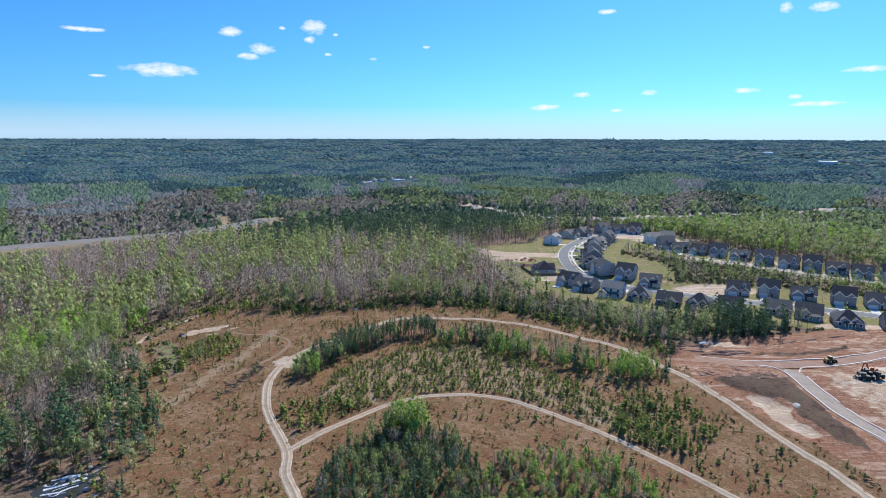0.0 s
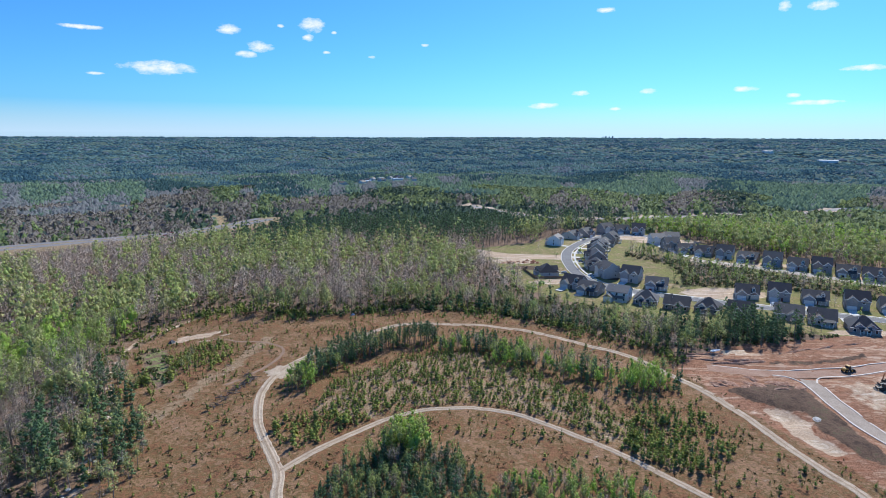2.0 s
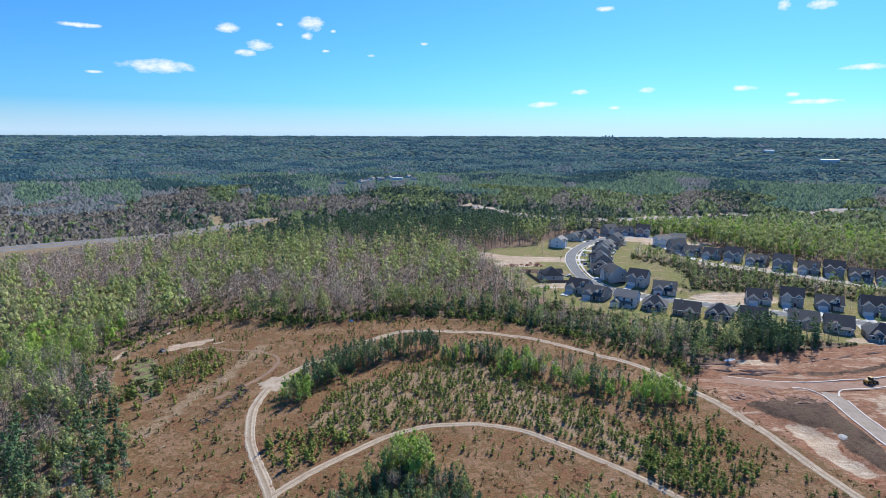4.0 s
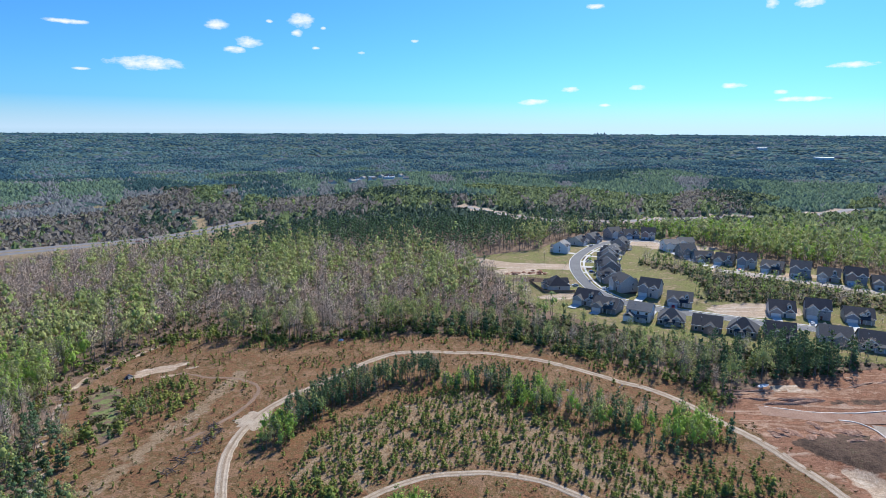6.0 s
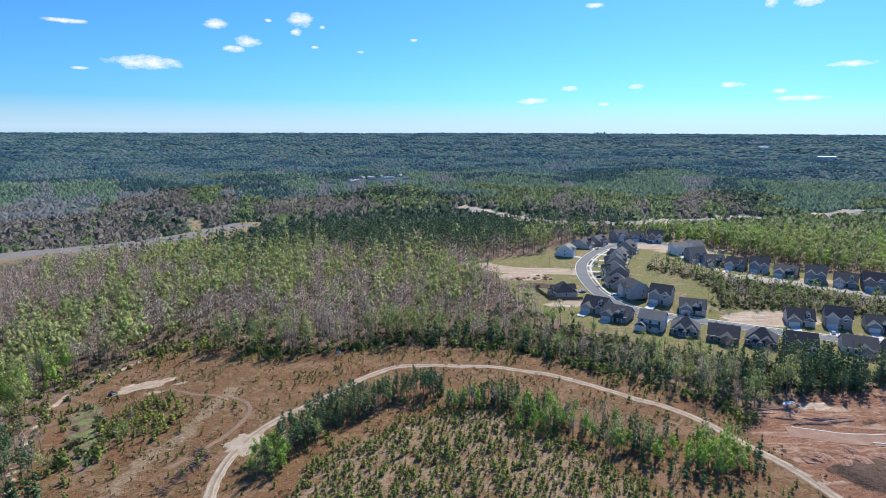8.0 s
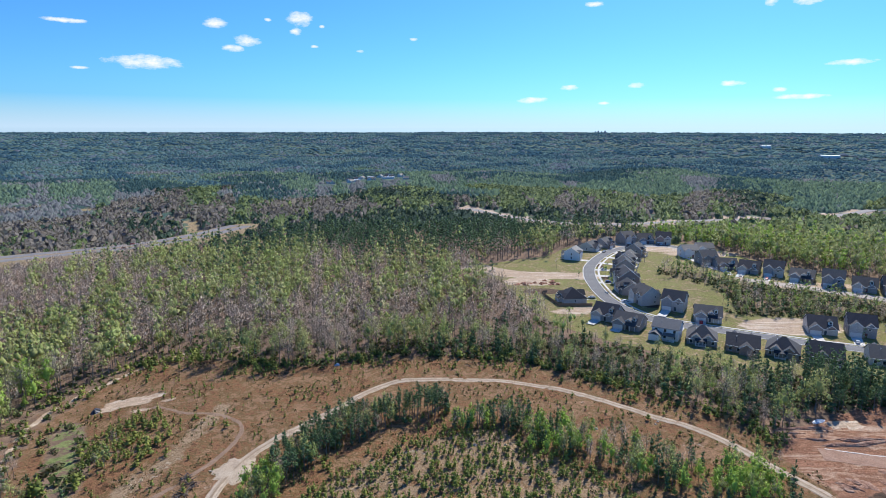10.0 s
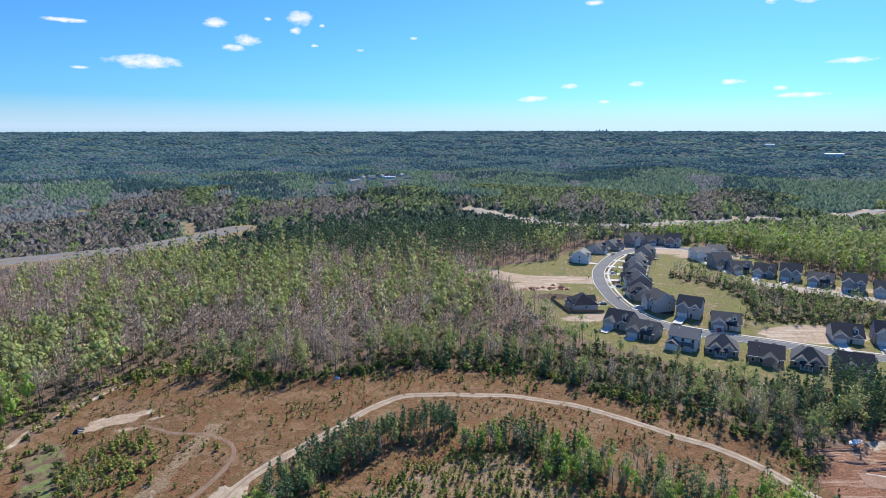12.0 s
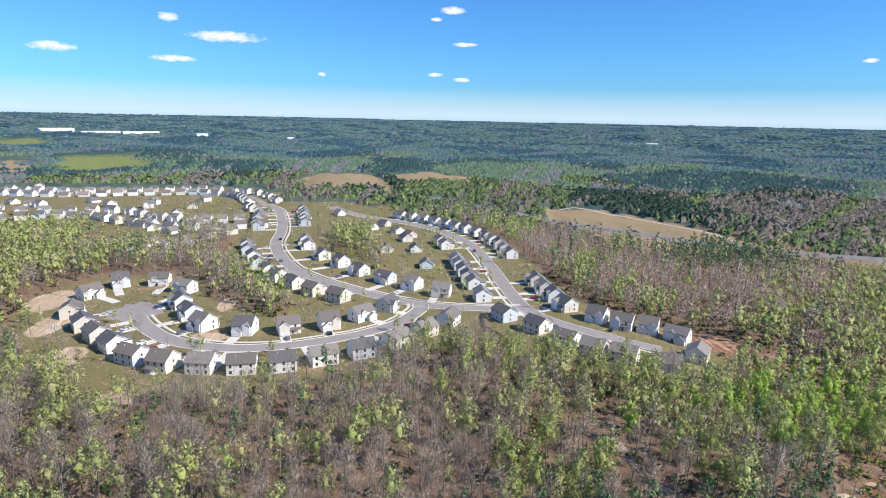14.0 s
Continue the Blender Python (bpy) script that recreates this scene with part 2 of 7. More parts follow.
M_BARE = leaf_material("bare_twigs", [(0.367, 0.305, 0.267), (0.517, 0.441, 0.387), (0.431, 0.364, 0.319), (0.552, 0.483, 0.426), (0.467, 0.367, 0.309), (0.395, 0.333, 0.296)], 0.1, mix=0.15)
M_PINE = leaf_material("pine_needles", [(0.065, 0.123, 0.073), (0.149, 0.218, 0.097), (0.095, 0.165, 0.086), (0.190, 0.241, 0.097)], 0.18, mix=0.35)
M_SPRING = leaf_material("spring_leaves", [(0.246, 0.302, 0.103), (0.524, 0.562, 0.206), (0.385, 0.400, 0.175), (0.321, 0.389, 0.134), (0.556, 0.529, 0.268), (0.428, 0.529, 0.165), (0.364, 0.346, 0.175), (0.278, 0.335, 0.124)], 0.38, mix=0.12)
M_BRIGHT = leaf_material("fresh_leaves", [(0.27, 0.42, 0.09), (0.44, 0.57, 0.13), (0.34, 0.49, 0.105), (0.42, 0.51, 0.16)], 0.40, mix=0.35)
M_YOUNG = leaf_material("young_pine_needles", [(0.106, 0.162, 0.050), (0.271, 0.307, 0.072), (0.165, 0.226, 0.061), (0.342, 0.348, 0.088), (0.130, 0.174, 0.055), (0.260, 0.220, 0.072)], 0.25, mix=0.2)
M_BUSH = leaf_material("brush", [(0.10, 0.06, 0.035), (0.13, 0.11, 0.045), (0.08, 0.10, 0.035), (0.17, 0.11, 0.065)], 0.1)
# the far stands' colours have some blue haze of distance mixed in
HAZED_STANDS = [(0.040, 0.076, 0.066), (0.052, 0.091, 0.071), (0.075, 0.115, 0.076), (0.146, 0.196, 0.098), (0.250, 0.316, 0.125), (0.197, 0.182, 0.158), (0.242, 0.218, 0.192), (0.273, 0.242, 0.217)]
M_FAR_HAZED = leaf_material("far_woods", HAZED_STANDS, 0.2, mix=0.09)
# the two farther belts carry stronger blue haze in their base colours
M_FARTHEST_HAZED = leaf_material("hazed_skyline_woods", [(0.038, 0.086, 0.123), (0.045, 0.095, 0.129), (0.055, 0.110, 0.134), (0.088, 0.156, 0.165), (0.130, 0.201, 0.175), (0.113, 0.145, 0.182), (0.133, 0.158, 0.192), (0.145, 0.165, 0.199)], 0.1, mix=0.08, spec=0.0)
M_MIDDLE_HAZED = leaf_material("hazed_middle_woods", [(0.038, 0.079, 0.092), (0.046, 0.091, 0.099), (0.063, 0.111, 0.102), (0.112, 0.175, 0.130), (0.181, 0.260, 0.150), (0.161, 0.178, 0.187), (0.197, 0.206, 0.212), (0.224, 0.225, 0.231)], 0.15, mix=0.09, spec=0.0)
M_ROOF_DARK = palette_material("charcoal_shingles", [(0.020, 0.024, 0.036), (0.075, 0.070, 0.070), (0.100, 0.092, 0.088), (0.022, 0.028, 0.042), (0.060, 0.058, 0.062), (0.028, 0.032, 0.046)], 0.8, 2.0, 0.2)
M_ROOF_GREY = palette_material("grey_shingles", [(0.20, 0.18, 0.16), (0.15, 0.135, 0.12), (0.24, 0.215, 0.19), (0.12, 0.115, 0.115), (0.18, 0.155, 0.135)], 0.75, 2.0, 0.2)
M_WALL_MIX = palette_material("siding_and_brick", [(0.34, 0.30, 0.27), (0.48, 0.45, 0.42), (0.30, 0.29, 0.29), (0.24, 0.26, 0.30), (0.56, 0.53, 0.48), (0.34, 0.25, 0.21)], 0.75, 2.0, 0.16)
M_WALL_LIGHT = palette_material("pale_siding", [(0.80, 0.79, 0.75), (0.72, 0.68, 0.60), (0.76, 0.76, 0.76), (0.66, 0.60, 0.53), (0.82, 0.80, 0.77), (0.62, 0.66, 0.70)], 0.6, 2.0, 0.16)
M_WHITE = material("white_trim", [(0.76, 0.75, 0.72), (0.82, 0.81, 0.79)], 2.0, 0.5)
M_GARAGE = material("garage_door_paint", [(0.60, 0.58, 0.55), (0.72, 0.71, 0.69)], 1.5, 0.5)
M_DOOR = palette_material("door_paint", [(0.08, 0.06, 0.05), (0.12, 0.03, 0.03), (0.05, 0.07, 0.09)], 0.5)
M_GLASS = glass_material()
M_CAR = palette_material("car_paint", [(0.55, 0.56, 0.57), (0.02, 0.02, 0.025), (0.75, 0.75, 0.75), (0.05, 0.08, 0.2), (0.35, 0.03, 0.03), (0.15, 0.15, 0.16)], 0.25, 0.2)
M_TYRE = material("tyre_rubber", [(0.015, 0.015, 0.015), (0.03, 0.03, 0.03)], 4.0, 0.8)
M_ORANGE = material("machine_orange", [(0.52, 0.14, 0.04), (0.60, 0.20, 0.07)], 2.0, 0.5)
M_YELLOW = material("machine_yellow", [(0.50, 0.30, 0.05), (0.42, 0.22, 0.06)], 2.0, 0.5)
M_STEEL = material("dark_steel", [(0.03, 0.03, 0.03), (0.07, 0.065, 0.06)], 3.0, 0.6)
# blue-grey: the haze before the towers is painted into their colour
M_TOWER = material("hazy_tower", [(0.24, 0.29, 0.35), (0.32, 0.36, 0.41)], 0.05, 0.7)
M_WARE = material("white_cladding", [(0.66, 0.67, 0.68), (0.75, 0.76, 0.77)], 0.1, 0.6)
M_PLASTIC = material("white_sheeting", [(0.55, 0.57, 0.60), (0.72, 0.73, 0.75)], 0.8, 0.4)
M_TIMBER = material("fence_timber", [(0.22, 0.15, 0.10), (0.32, 0.23, 0.15)], 2.0, 0.85)
M_DEBRIS = material("dead_brush", [(0.06, 0.05, 0.045), (0.13, 0.11, 0.10), (0.20, 0.18, 0.16)], 2.0, 0.95)
# ---- shared shapes ----
class Shape:
    """Collects corners and faces for one mesh."""

    def __init__(self):
        self.v, self.f, self.m = [], [], []

    def face(self, pts, mat=0):
        k = len(self.v)
        self.v += [tuple(p) for p in pts]
        self.f.append(tuple(range(k, k + len(pts))))
        self.m.append(mat)
        return self

    def box(self, x0, x1, y0, y1, z0, z1, mat=0):
        k = len(self.v)
        self.v += [(x, y, z) for z in (z0, z1) for x, y in ((x0, y0), (x1, y0), (x1, y1), (x0, y1))]
        for q in ((3, 2, 1, 0), (4, 5, 6, 7), (0, 1, 5, 4), (1, 2, 6, 5), (2, 3, 7, 6), (3, 0, 4, 7)):
            self.f.append(tuple(k + i for i in q))
            self.m.append(mat)
        return self

    def prism(self, outline, axis, a, b, mat=0):
        """Extrudes an outline of (u, z) along x or y, from a to b."""
        k, n = len(self.v), len(outline)
        for s in (a, b):
            self.v += [(s, u, z) if axis == "x" else (u, s, z) for u, z in outline]
        self.f += [tuple(k + i for i in range(n)), tuple(k + n + i for i in reversed(range(n)))]
        self.f += [(k + (i + 1) % n, k + i, k + n + i, k + n + (i + 1) % n) for i in range(n)]
        self.m += [mat] * (n + 2)
        return self

    def rod(self, a, b, r0, r1=None, sides=6, mat=0):
        a, b = Vector(a), Vector(b)
        r1 = r0 if r1 is None else r1
        d = (b - a).normalized()
        u = d.orthogonal().normalized()
        w = d.cross(u)
        k = len(self.v)
        for c, r in ((a, r0), (b, r1)):
            for i in range(sides):
                t = 2 * math.pi * i / sides
                self.v.append(tuple(c + (u * math.cos(t) + w * math.sin(t)) * r))
        self.f += [(k + i, k + (i + 1) % sides, k + sides + (i + 1) % sides, k + sides + i) for i in range(sides)]
        self.f += [tuple(k + i for i in reversed(range(sides))), tuple(k + sides + i for i in range(sides))]
        self.m += [mat] * (sides + 2)
        return self

    def mesh(self, name, mats):
        me = bpy.data.meshes.new(name)
        me.from_pydata(self.v, [], self.f)
        for m in mats if isinstance(mats, (list, tuple)) else [mats]:
            me.materials.append(m)
        me.polygons.foreach_set("material_index", self.m)
        bm = bmesh.new()
        bm.from_mesh(me)
        bmesh.ops.recalc_face_normals(bm, faces=bm.faces)
        bm.to_mesh(me)
        bm.free()
        return me


def part(name, shape, mats, parent=None, label="", at=None):
    """Links a shape (or a ready mesh) as one object, as a part of parent where there is one."""
    me = shape.mesh(name, mats) if isinstance(shape, Shape) else shape
    ob = new(name, me)
    if parent is not None:
        ob.parent = parent
    if at is not None:
        ob.matrix_basis = at
    if label:
        ob["label"] = label
    return ob


def mesh_arrays(name, verts, tris, mats, mat_index=None, tint=None, smooth=False, normals=None):
    """A mesh straight from arrays of corners, triangles and, where given, normals."""
    me = bpy.data.meshes.new(name)
    me.vertices.add(len(verts))
    me.vertices.foreach_set("co", np.ascontiguousarray(verts, np.float32).ravel())
    me.loops.add(tris.size)
    me.loops.foreach_set("vertex_index", np.ascontiguousarray(tris, np.int32).ravel())
    me.polygons.add(len(tris))
    me.polygons.foreach_set("loop_start", np.arange(0, tris.size, tris.shape[1], dtype=np.int32))
    for m in mats:
        me.materials.append(m)
    if mat_index is not None:
        me.polygons.foreach_set("material_index", np.ascontiguousarray(mat_index, np.int32))
    if tint is not None:
        at = me.attributes.new("tint", "FLOAT", "FACE")
        at.data.foreach_set("value", np.ascontiguousarray(tint, np.float32))
    if smooth:
        me.polygons.foreach_set("use_smooth", np.ones(len(tris), bool))
    if normals is not None:
        at = me.attributes.new("custom_normal", "FLOAT_VECTOR", "POINT")
        at.data.foreach_set("vector", np.ascontiguousarray(normals, np.float32).ravel())
    me.update(calc_edges=True)
    return me


# ---- the plan ----
def ease(a, b, x):
    t = np.clip((x - a) / (b - a), 0, 1)
    return t * t * (3 - 2 * t)


def height(x, y):
    """The lie of the land: a low cleared hill, lower ground to the west, far woods bent up to meet the camera's
    horizon.
    """
    x, y = np.asarray(x, float), np.asarray(y, float)
    d = np.hypot(x, y - 60)
    h = 2.2 * np.exp(-((x + 10) ** 2 + (y - 250) ** 2) / (2 * 100.0 ** 2))
    h = h - 4.5 * ease(-95, -150, x) * ease(230, 300, y)
    h = h + 4.0 * ease(380, 470, y) * ease(-20, 60, x) * (1 - ease(600, 900, d))
    h = h - 4 * ease(480, 680, y) * ease(-120, -260, x) * (1 - ease(900, 1500, d))
    return h + 78 * ease(1900, 5600, d) / ease(1900, 5600, 4900.0)


def smooth_line(pts, step=3.0):
    """Points along a smooth curve through the given ones."""
    p = [np.array(q, float) for q in pts]
    p = [2 * p[0] - p[1]] + p + [2 * p[-1] - p[-2]]
    out = []
    for i in range(1, len(p) - 2):
        n = max(2, int(np.linalg.norm(p[i + 1] - p[i]) / step))
        for k in range(n):
            t = k / n
            a, b, c, d = p[i - 1], p[i], p[i + 1], p[i + 2]
            out.append(0.5 * (2 * b + (c - a) * t + (2 * a - 5 * b + 4 * c - d) * t * t + (3 * b - a - 3 * c + d) * t ** 3))
    out.append(p[-2])
    return np.array(out)


RIM_TRACK = smooth_line([(-30, 120), (-41, 150), (-48, 164), (-51, 177), (-62, 198), (-68, 212), (-73, 235), (-70, 258), (-62, 273), (-46, 294), (-27, 318),
                         (-6, 321), (20, 319), (46, 309), (72, 288), (88, 273), (98, 253), (106, 236), (112, 212), (117, 184), (122, 165), (124, 140)])
INNER_TRACK = smooth_line([(-51, 177), (-43, 188), (-33, 199), (-20, 211), (-6, 218), (11, 219), (26, 215), (38, 206), (52, 193), (64, 180), (74, 167), (92, 142)])
FAINT_TRACK = smooth_line([(-118, 303), (-102, 294), (-90, 292), (-79, 285), (-76, 274), (-80, 258), (-90, 240)])
NEW_ROAD = smooth_line([(238, 283), (214, 270), (188, 260), (168, 256), (140, 256), (118, 262)])
NEW_BRANCH = smooth_line([(156, 250), (154.6, 243), (153, 225), (151.6, 211), (152, 197), (154.5, 182), (158, 160)])
LOOP_STREET = smooth_line([(212, 584), (200, 600), (176, 602), (151, 585), (132, 562), (114, 529), (105, 504), (99, 470), (99, 436), (108, 410), (122, 397), (142, 386),
                           (162, 376), (180, 366), (198, 358), (222, 347), (250, 334), (285, 316)])
BACK_STREET = smooth_line([(205, 480), (222, 468), (240, 455), (262, 440), (290, 422), (325, 402)])
SPUR = smooth_line([(100, 490), (78, 492), (59, 494), (41, 504), (22, 526)])
WEST_COURT = smooth_line([(-331, 3), (-303, 20), (-284, 38), (-274, 61), (-273, 83), (-278, 103), (-287, 124), (-300, 141), (-320, 154), (-331, 156)])
WEST_MAIN = smooth_line([(-720, 12), (-676, 32), (-610, 45), (-550, 52), (-501, 54), (-460, 62), (-416, 77), (-383, 98), (-356, 123), (-338, 144), (-328, 160), (-321, 185), (-318, 211)])
WEST_NORTH = smooth_line([(-700, 90), (-644, 118), (-600, 160), (-556, 192), (-494, 212), (-416, 214), (-359, 212), (-317, 213), (-295, 222), (-278, 236), (-266, 250), (-258, 262)])
HILL_STREET = smooth_line([(-820, -330), (-800, -240), (-815, -160), (-822, -80), (-790, -20), (-720, 12)])
HILL_LANE = smooth_line([(-600, -260), (-640, -190), (-640, -130), (-600, -80), (-580, -20), (-590, 40)])
HIGHWAY = smooth_line([(-880, 20), (-845, 65), (-800, 130), (-735, 245), (-612, 347), (-560, 398), (-525, 425), (-424, 505), (-380, 545), (-340, 580), (-300, 612), (-272, 642), (-245, 690), (-222, 745)], 12.0)
FAR_ROAD = smooth_line([(40, 880), (75, 803), (98, 769), (122, 742), (172, 729), (215, 729), (275, 752), (380, 780), (464, 793), (580, 860)], 10.0)
POWER_CUT = smooth_line([(-600, 985), (-520, 940), (-430, 906), (-350, 856), (-300, 800), (-262, 720)], 10.0)
FAR_LANE = smooth_line([(-188, 645), (-162, 680), (-140, 712)], 8.0)

DARK_BANK = [(115, 238), (134, 243), (147, 241), (147, 228), (146, 215), (144, 203), (144, 190), (142, 178), (136, 187), (134, 197), (133, 206), (137, 217), (126, 223), (120, 228)]
BASIN = [(120.4, 221.5), (128, 223.1), (131.4, 217), (133.1, 212), (129.8, 202.8), (131.9, 194.2), (132.8, 187.8), (126.7, 189), (124.3, 195), (121.7, 201.4), (122.1, 212)]
YARD = [(160, 244), (168, 250), (186, 253), (212, 262), (320, 290), (320, 180), (190, 200), (165, 190), (160, 215)]
CLEARING = [(-70, 60), (-88, 120), (-97, 153), (-106, 178), (-118, 215), (-134, 240), (-148, 272), (-156, 296), (-150, 325), (-144, 352), (-124, 354), (-96, 342), (-72, 336),
            (-45, 342), (-28, 350), (6, 348), (35, 341), (56, 322), (80, 305), (100, 287), (111, 268), (112, 240), (128, 190), (136, 150), (140, 60), (126, 8), (84, -28), (30, -42), (-18, -30), (-52, 8)]
WORKS = [(104, 262), (116, 276), (133, 285), (160, 296), (182, 300), (205, 306), (240, 312), (330, 290), (330, 100), (136, 100), (132, 165), (120, 200), (110, 228)]
SUBDIVISION = [(20, 534), (18, 515), (38, 480), (42, 440), (50, 415), (58, 394), (70, 380), (87, 362), (98, 353), (114, 341), (134, 332), (155, 324), (176, 316), (196, 310), (212, 305), (240, 305),
               (330, 285), (380, 380), (345, 425), (310, 450), (270, 500), (245, 545), (235, 600), (200, 635), (150, 625), (105, 590), (88, 560), (60, 545), (40, 535)]
MIDDLE_WOOD = [(160, 412), (205, 402), (240, 396), (290, 372), (330, 365), (345, 385), (290, 412), (255, 432), (225, 455), (200, 470), (185, 500), (165, 520), (152, 500), (175, 462), (176, 432)]
WEST_VILLAGE = [(-366, -60), (-300, -45), (-250, 0), (-226, 30), (-226, 80), (-236, 118), (-255, 145), (-275, 180), (-250, 198), (-222, 238), (-215, 262), (-240, 292), (-285, 285),
                (-330, 250), (-380, 247), (-450, 250), (-520, 240), (-600, 200), (-690, 150), (-740, 60), (-700, 0), (-600, 5), (-500, 20), (-440, 20), (-400, 35), (-345, 75),
                (-330, 60), (-345, 40), (-400, 20), (-405, -35), (-375, -55)]
WEST_COPSE = [(-453, 9), (-418, 40), (-372, 62), (-330, 92), (-312, 84), (-325, 60), (-345, 50), (-380, 30), (-412, 16)]
NORTH_COPSE = [(-540, 96), (-497, 142), (-425, 146), (-408, 135), (-440, 118), (-477, 101)]
HILL_VILLAGE = [(-560, -290), (-600, -330), (-860, -400), (-880, -60), (-800, 30), (-690, 20), (-560, 60), (-540, -30), (-470, -20), (-460, -80), (-560, -110)]
FIELD = [(-708, 340), (-692, 405), (-620, 448), (-540, 480), (-500, 470), (-470, 425), (-458, 374), (-510, 350), (-590, 326)]
MEADOW = [(-880, 40), (-960, 20), (-1085, 80), (-1010, 148), (-900, 170), (-824, 168)]
MEADOW_FAR = [(-1030, 165), (-1110, 250), (-1020, 332), (-900, 292), (-880, 190)]
PASTURE = [(-1372, -520), (-1440, -364), (-1190, -255), (-1150, -410)]
PASTURE_FAR = [(-2150, -1060), (-2290, -960), (-1760, -750), (-1660, -790)]
STUBBLE = [(-1260, -580), (-1310, -520), (-1050, -395), (-1000, -440)]
RED_CUT = [(-284, 288), (-275, 308), (-246, 318), (-228, 322), (-224, 312), (-238, 302), (-254, 294), (-266, 284)]
LAWN_POND = [(-116, 236), (-113, 246), (-119, 262), (-128, 276), (-140, 294), (-149, 297), (-147, 284), (-138, 270), (-132, 256), (-124, 246)]
YOUNG_GROWTH = [(-50, 215), (-47, 241), (-36, 256), (-20, 266), (-3, 280), (14, 280), (27, 264), (40, 252), (54, 234), (62, 220), (80, 195), (84, 172), (64, 182), (40, 208), (20, 221), (0, 222), (-20, 214), (-34, 204)]
WASHED_STREAK = smooth_line([(-90, 296), (-91, 282), (-94, 262), (-99, 248), (-102, 226), (-106, 212)], 4.0)
WOODS_PATH = smooth_line([(-128, 232), (-150, 210), (-175, 205), (-205, 212)], 4.0)
EDGE_PATH = smooth_line([(-100, 150), (-112, 182), (-122, 214), (-138, 240), (-152, 272), (-160, 296), (-156, 318), (-140, 356), (-118, 366), (-95, 362)], 4.0)
SAND_PATCHES = [(150, 604, 34, 12), (190, 588, 36, 16), (216, 566, 34, 14), (60, 470, 20, 5), (245, 462, 34, 8), (-131, 310, 11, 5), (-122, 302, 4, 2), (-138, 305, 5, 2.5), (-121, 315, 6, 2), (-114, 308, 3, 1.6), (72, 415, 14, 5), (139, 281, 8, 3.5), (225, 312, 22, 6), (186, 391, 30, 15), (55, 478, 18, 9), (84, 420, 12, 4), (300, 424, 40, 8), (-352, -46, 22, 12), (-312, -27, 20, 9), (-268, -3, 14, 10), (-222, 33, 13, 9), (-338, 50, 14, 5), (-288, 52, 7, 10), (-240, 300, 14, 6)]


def inside(poly, x, y):
    """True where a point lies in the polygon."""
    hit = np.zeros(np.shape(x), bool)
    for (x0, y0), (x1, y1) in zip(poly, poly[1:] + poly[:1]):
        cross = (y0 > y) != (y1 > y)
        if y1 != y0:
            hit ^= cross & (x < (x1 - x0) * (y - y0) / (y1 - y0) + x0)
    return hit


def edge_distance(line, x, y, closed=False):
    """Distance to a line of points."""
    best = np.full(np.shape(x), 1e9)
    pts = [np.array(p, float) for p in line]
    for a, b in zip(pts, pts[1:] + (pts[:1] if closed else [])):
        d = b - a
        L = max(float(d @ d), 1e-9)
        t = np.clip(((x - a[0]) * d[0] + (y - a[1]) * d[1]) / L, 0, 1)
        best = np.minimum(best, np.hypot(x - a[0] - t * d[0], y - a[1] - t * d[1]))
    return best


def cover(poly, x, y, soft):
    """1 well inside a polygon, 0 well outside, with a soft rim."""
    out = np.zeros(np.shape(x))
    px, py = [p[0] for p in poly], [p[1] for p in poly]
    near = (x > min(px) - soft) & (x < max(px) + soft) & (y > min(py) - soft) & (y < max(py) + soft)
    if near.any():
        xs, ys = x[near], y[near]
        d = edge_distance(poly, xs, ys, True)
        out[near] = ease(-soft, soft, np.where(inside(poly, xs, ys), d, -d))
    return out


def near_line(line, x, y, r0, r1):
    out = np.zeros(np.shape(x))
    px, py = line[:, 0], line[:, 1]
    near = (x > px.min() - r1) & (x < px.max() + r1) & (y > py.min() - r1) & (y < py.max() + r1)
    if near.any():
        out[near] = 1 - ease(r0, r1, edge_distance(line[:: max(1, len(line) // 60)], x[near], y[near]))
    return out


def axis(lo, hi, step, reach):
    core = list(np.arange(lo, hi + step, step))
    s, up = step, [core[-1]]
    while up[-1] < reach:
        s *= 1.12
        up.append(up[-1] + min(s, 160))
    s, down = step, [core[0]]
    while down[-1] > -reach:
        s *= 1.12
        down.append(down[-1] - min(s, 160))
    return np.array(down[:0:-1] + core + up[1:])


GX, GY = axis(-420, 300, 3.1, 4950), axis(-80, 560, 3.1, 4950)
XX, YY = np.meshgrid(GX, GY)
ZONE = {}
ZONE["heath"] = (1 - cover(LAWN_POND, XX, YY, 4.0)) * np.maximum(cover(CLEARING, XX, YY, 7.0), near_line(EDGE_PATH, XX, YY, 1.0, 6.0) * 0.6)
ZONE["clay"] = np.maximum(cover(WORKS, XX, YY, 5.0), cover(RED_CUT, XX, YY, 4.0) * 0.8)
copse = np.maximum(cover(MIDDLE_WOOD, XX, YY, 5.0), np.maximum(cover(WEST_COPSE, XX, YY, 4.0), cover(NORTH_COPSE, XX, YY, 4.0)))
town = np.maximum(cover(SUBDIVISION, XX, YY, 5.0), np.maximum(cover(WEST_VILLAGE, XX, YY, 6.0), cover(HILL_VILLAGE, XX, YY, 10.0)))
ZONE["lawn"] = town * (1 - 0.5 * copse)
sand = np.zeros_like(XX)
for cx, cy, rx, ry in SAND_PATCHES:
    sand = np.maximum(sand, 1 - ease(0.45, 1.4, np.hypot((XX - cx) / rx, (YY - cy) / ry)))
sand = np.maximum(np.maximum(sand, cover(BASIN, XX, YY, 3.0)), 0.56 * cover(YARD, XX, YY, 9.0))
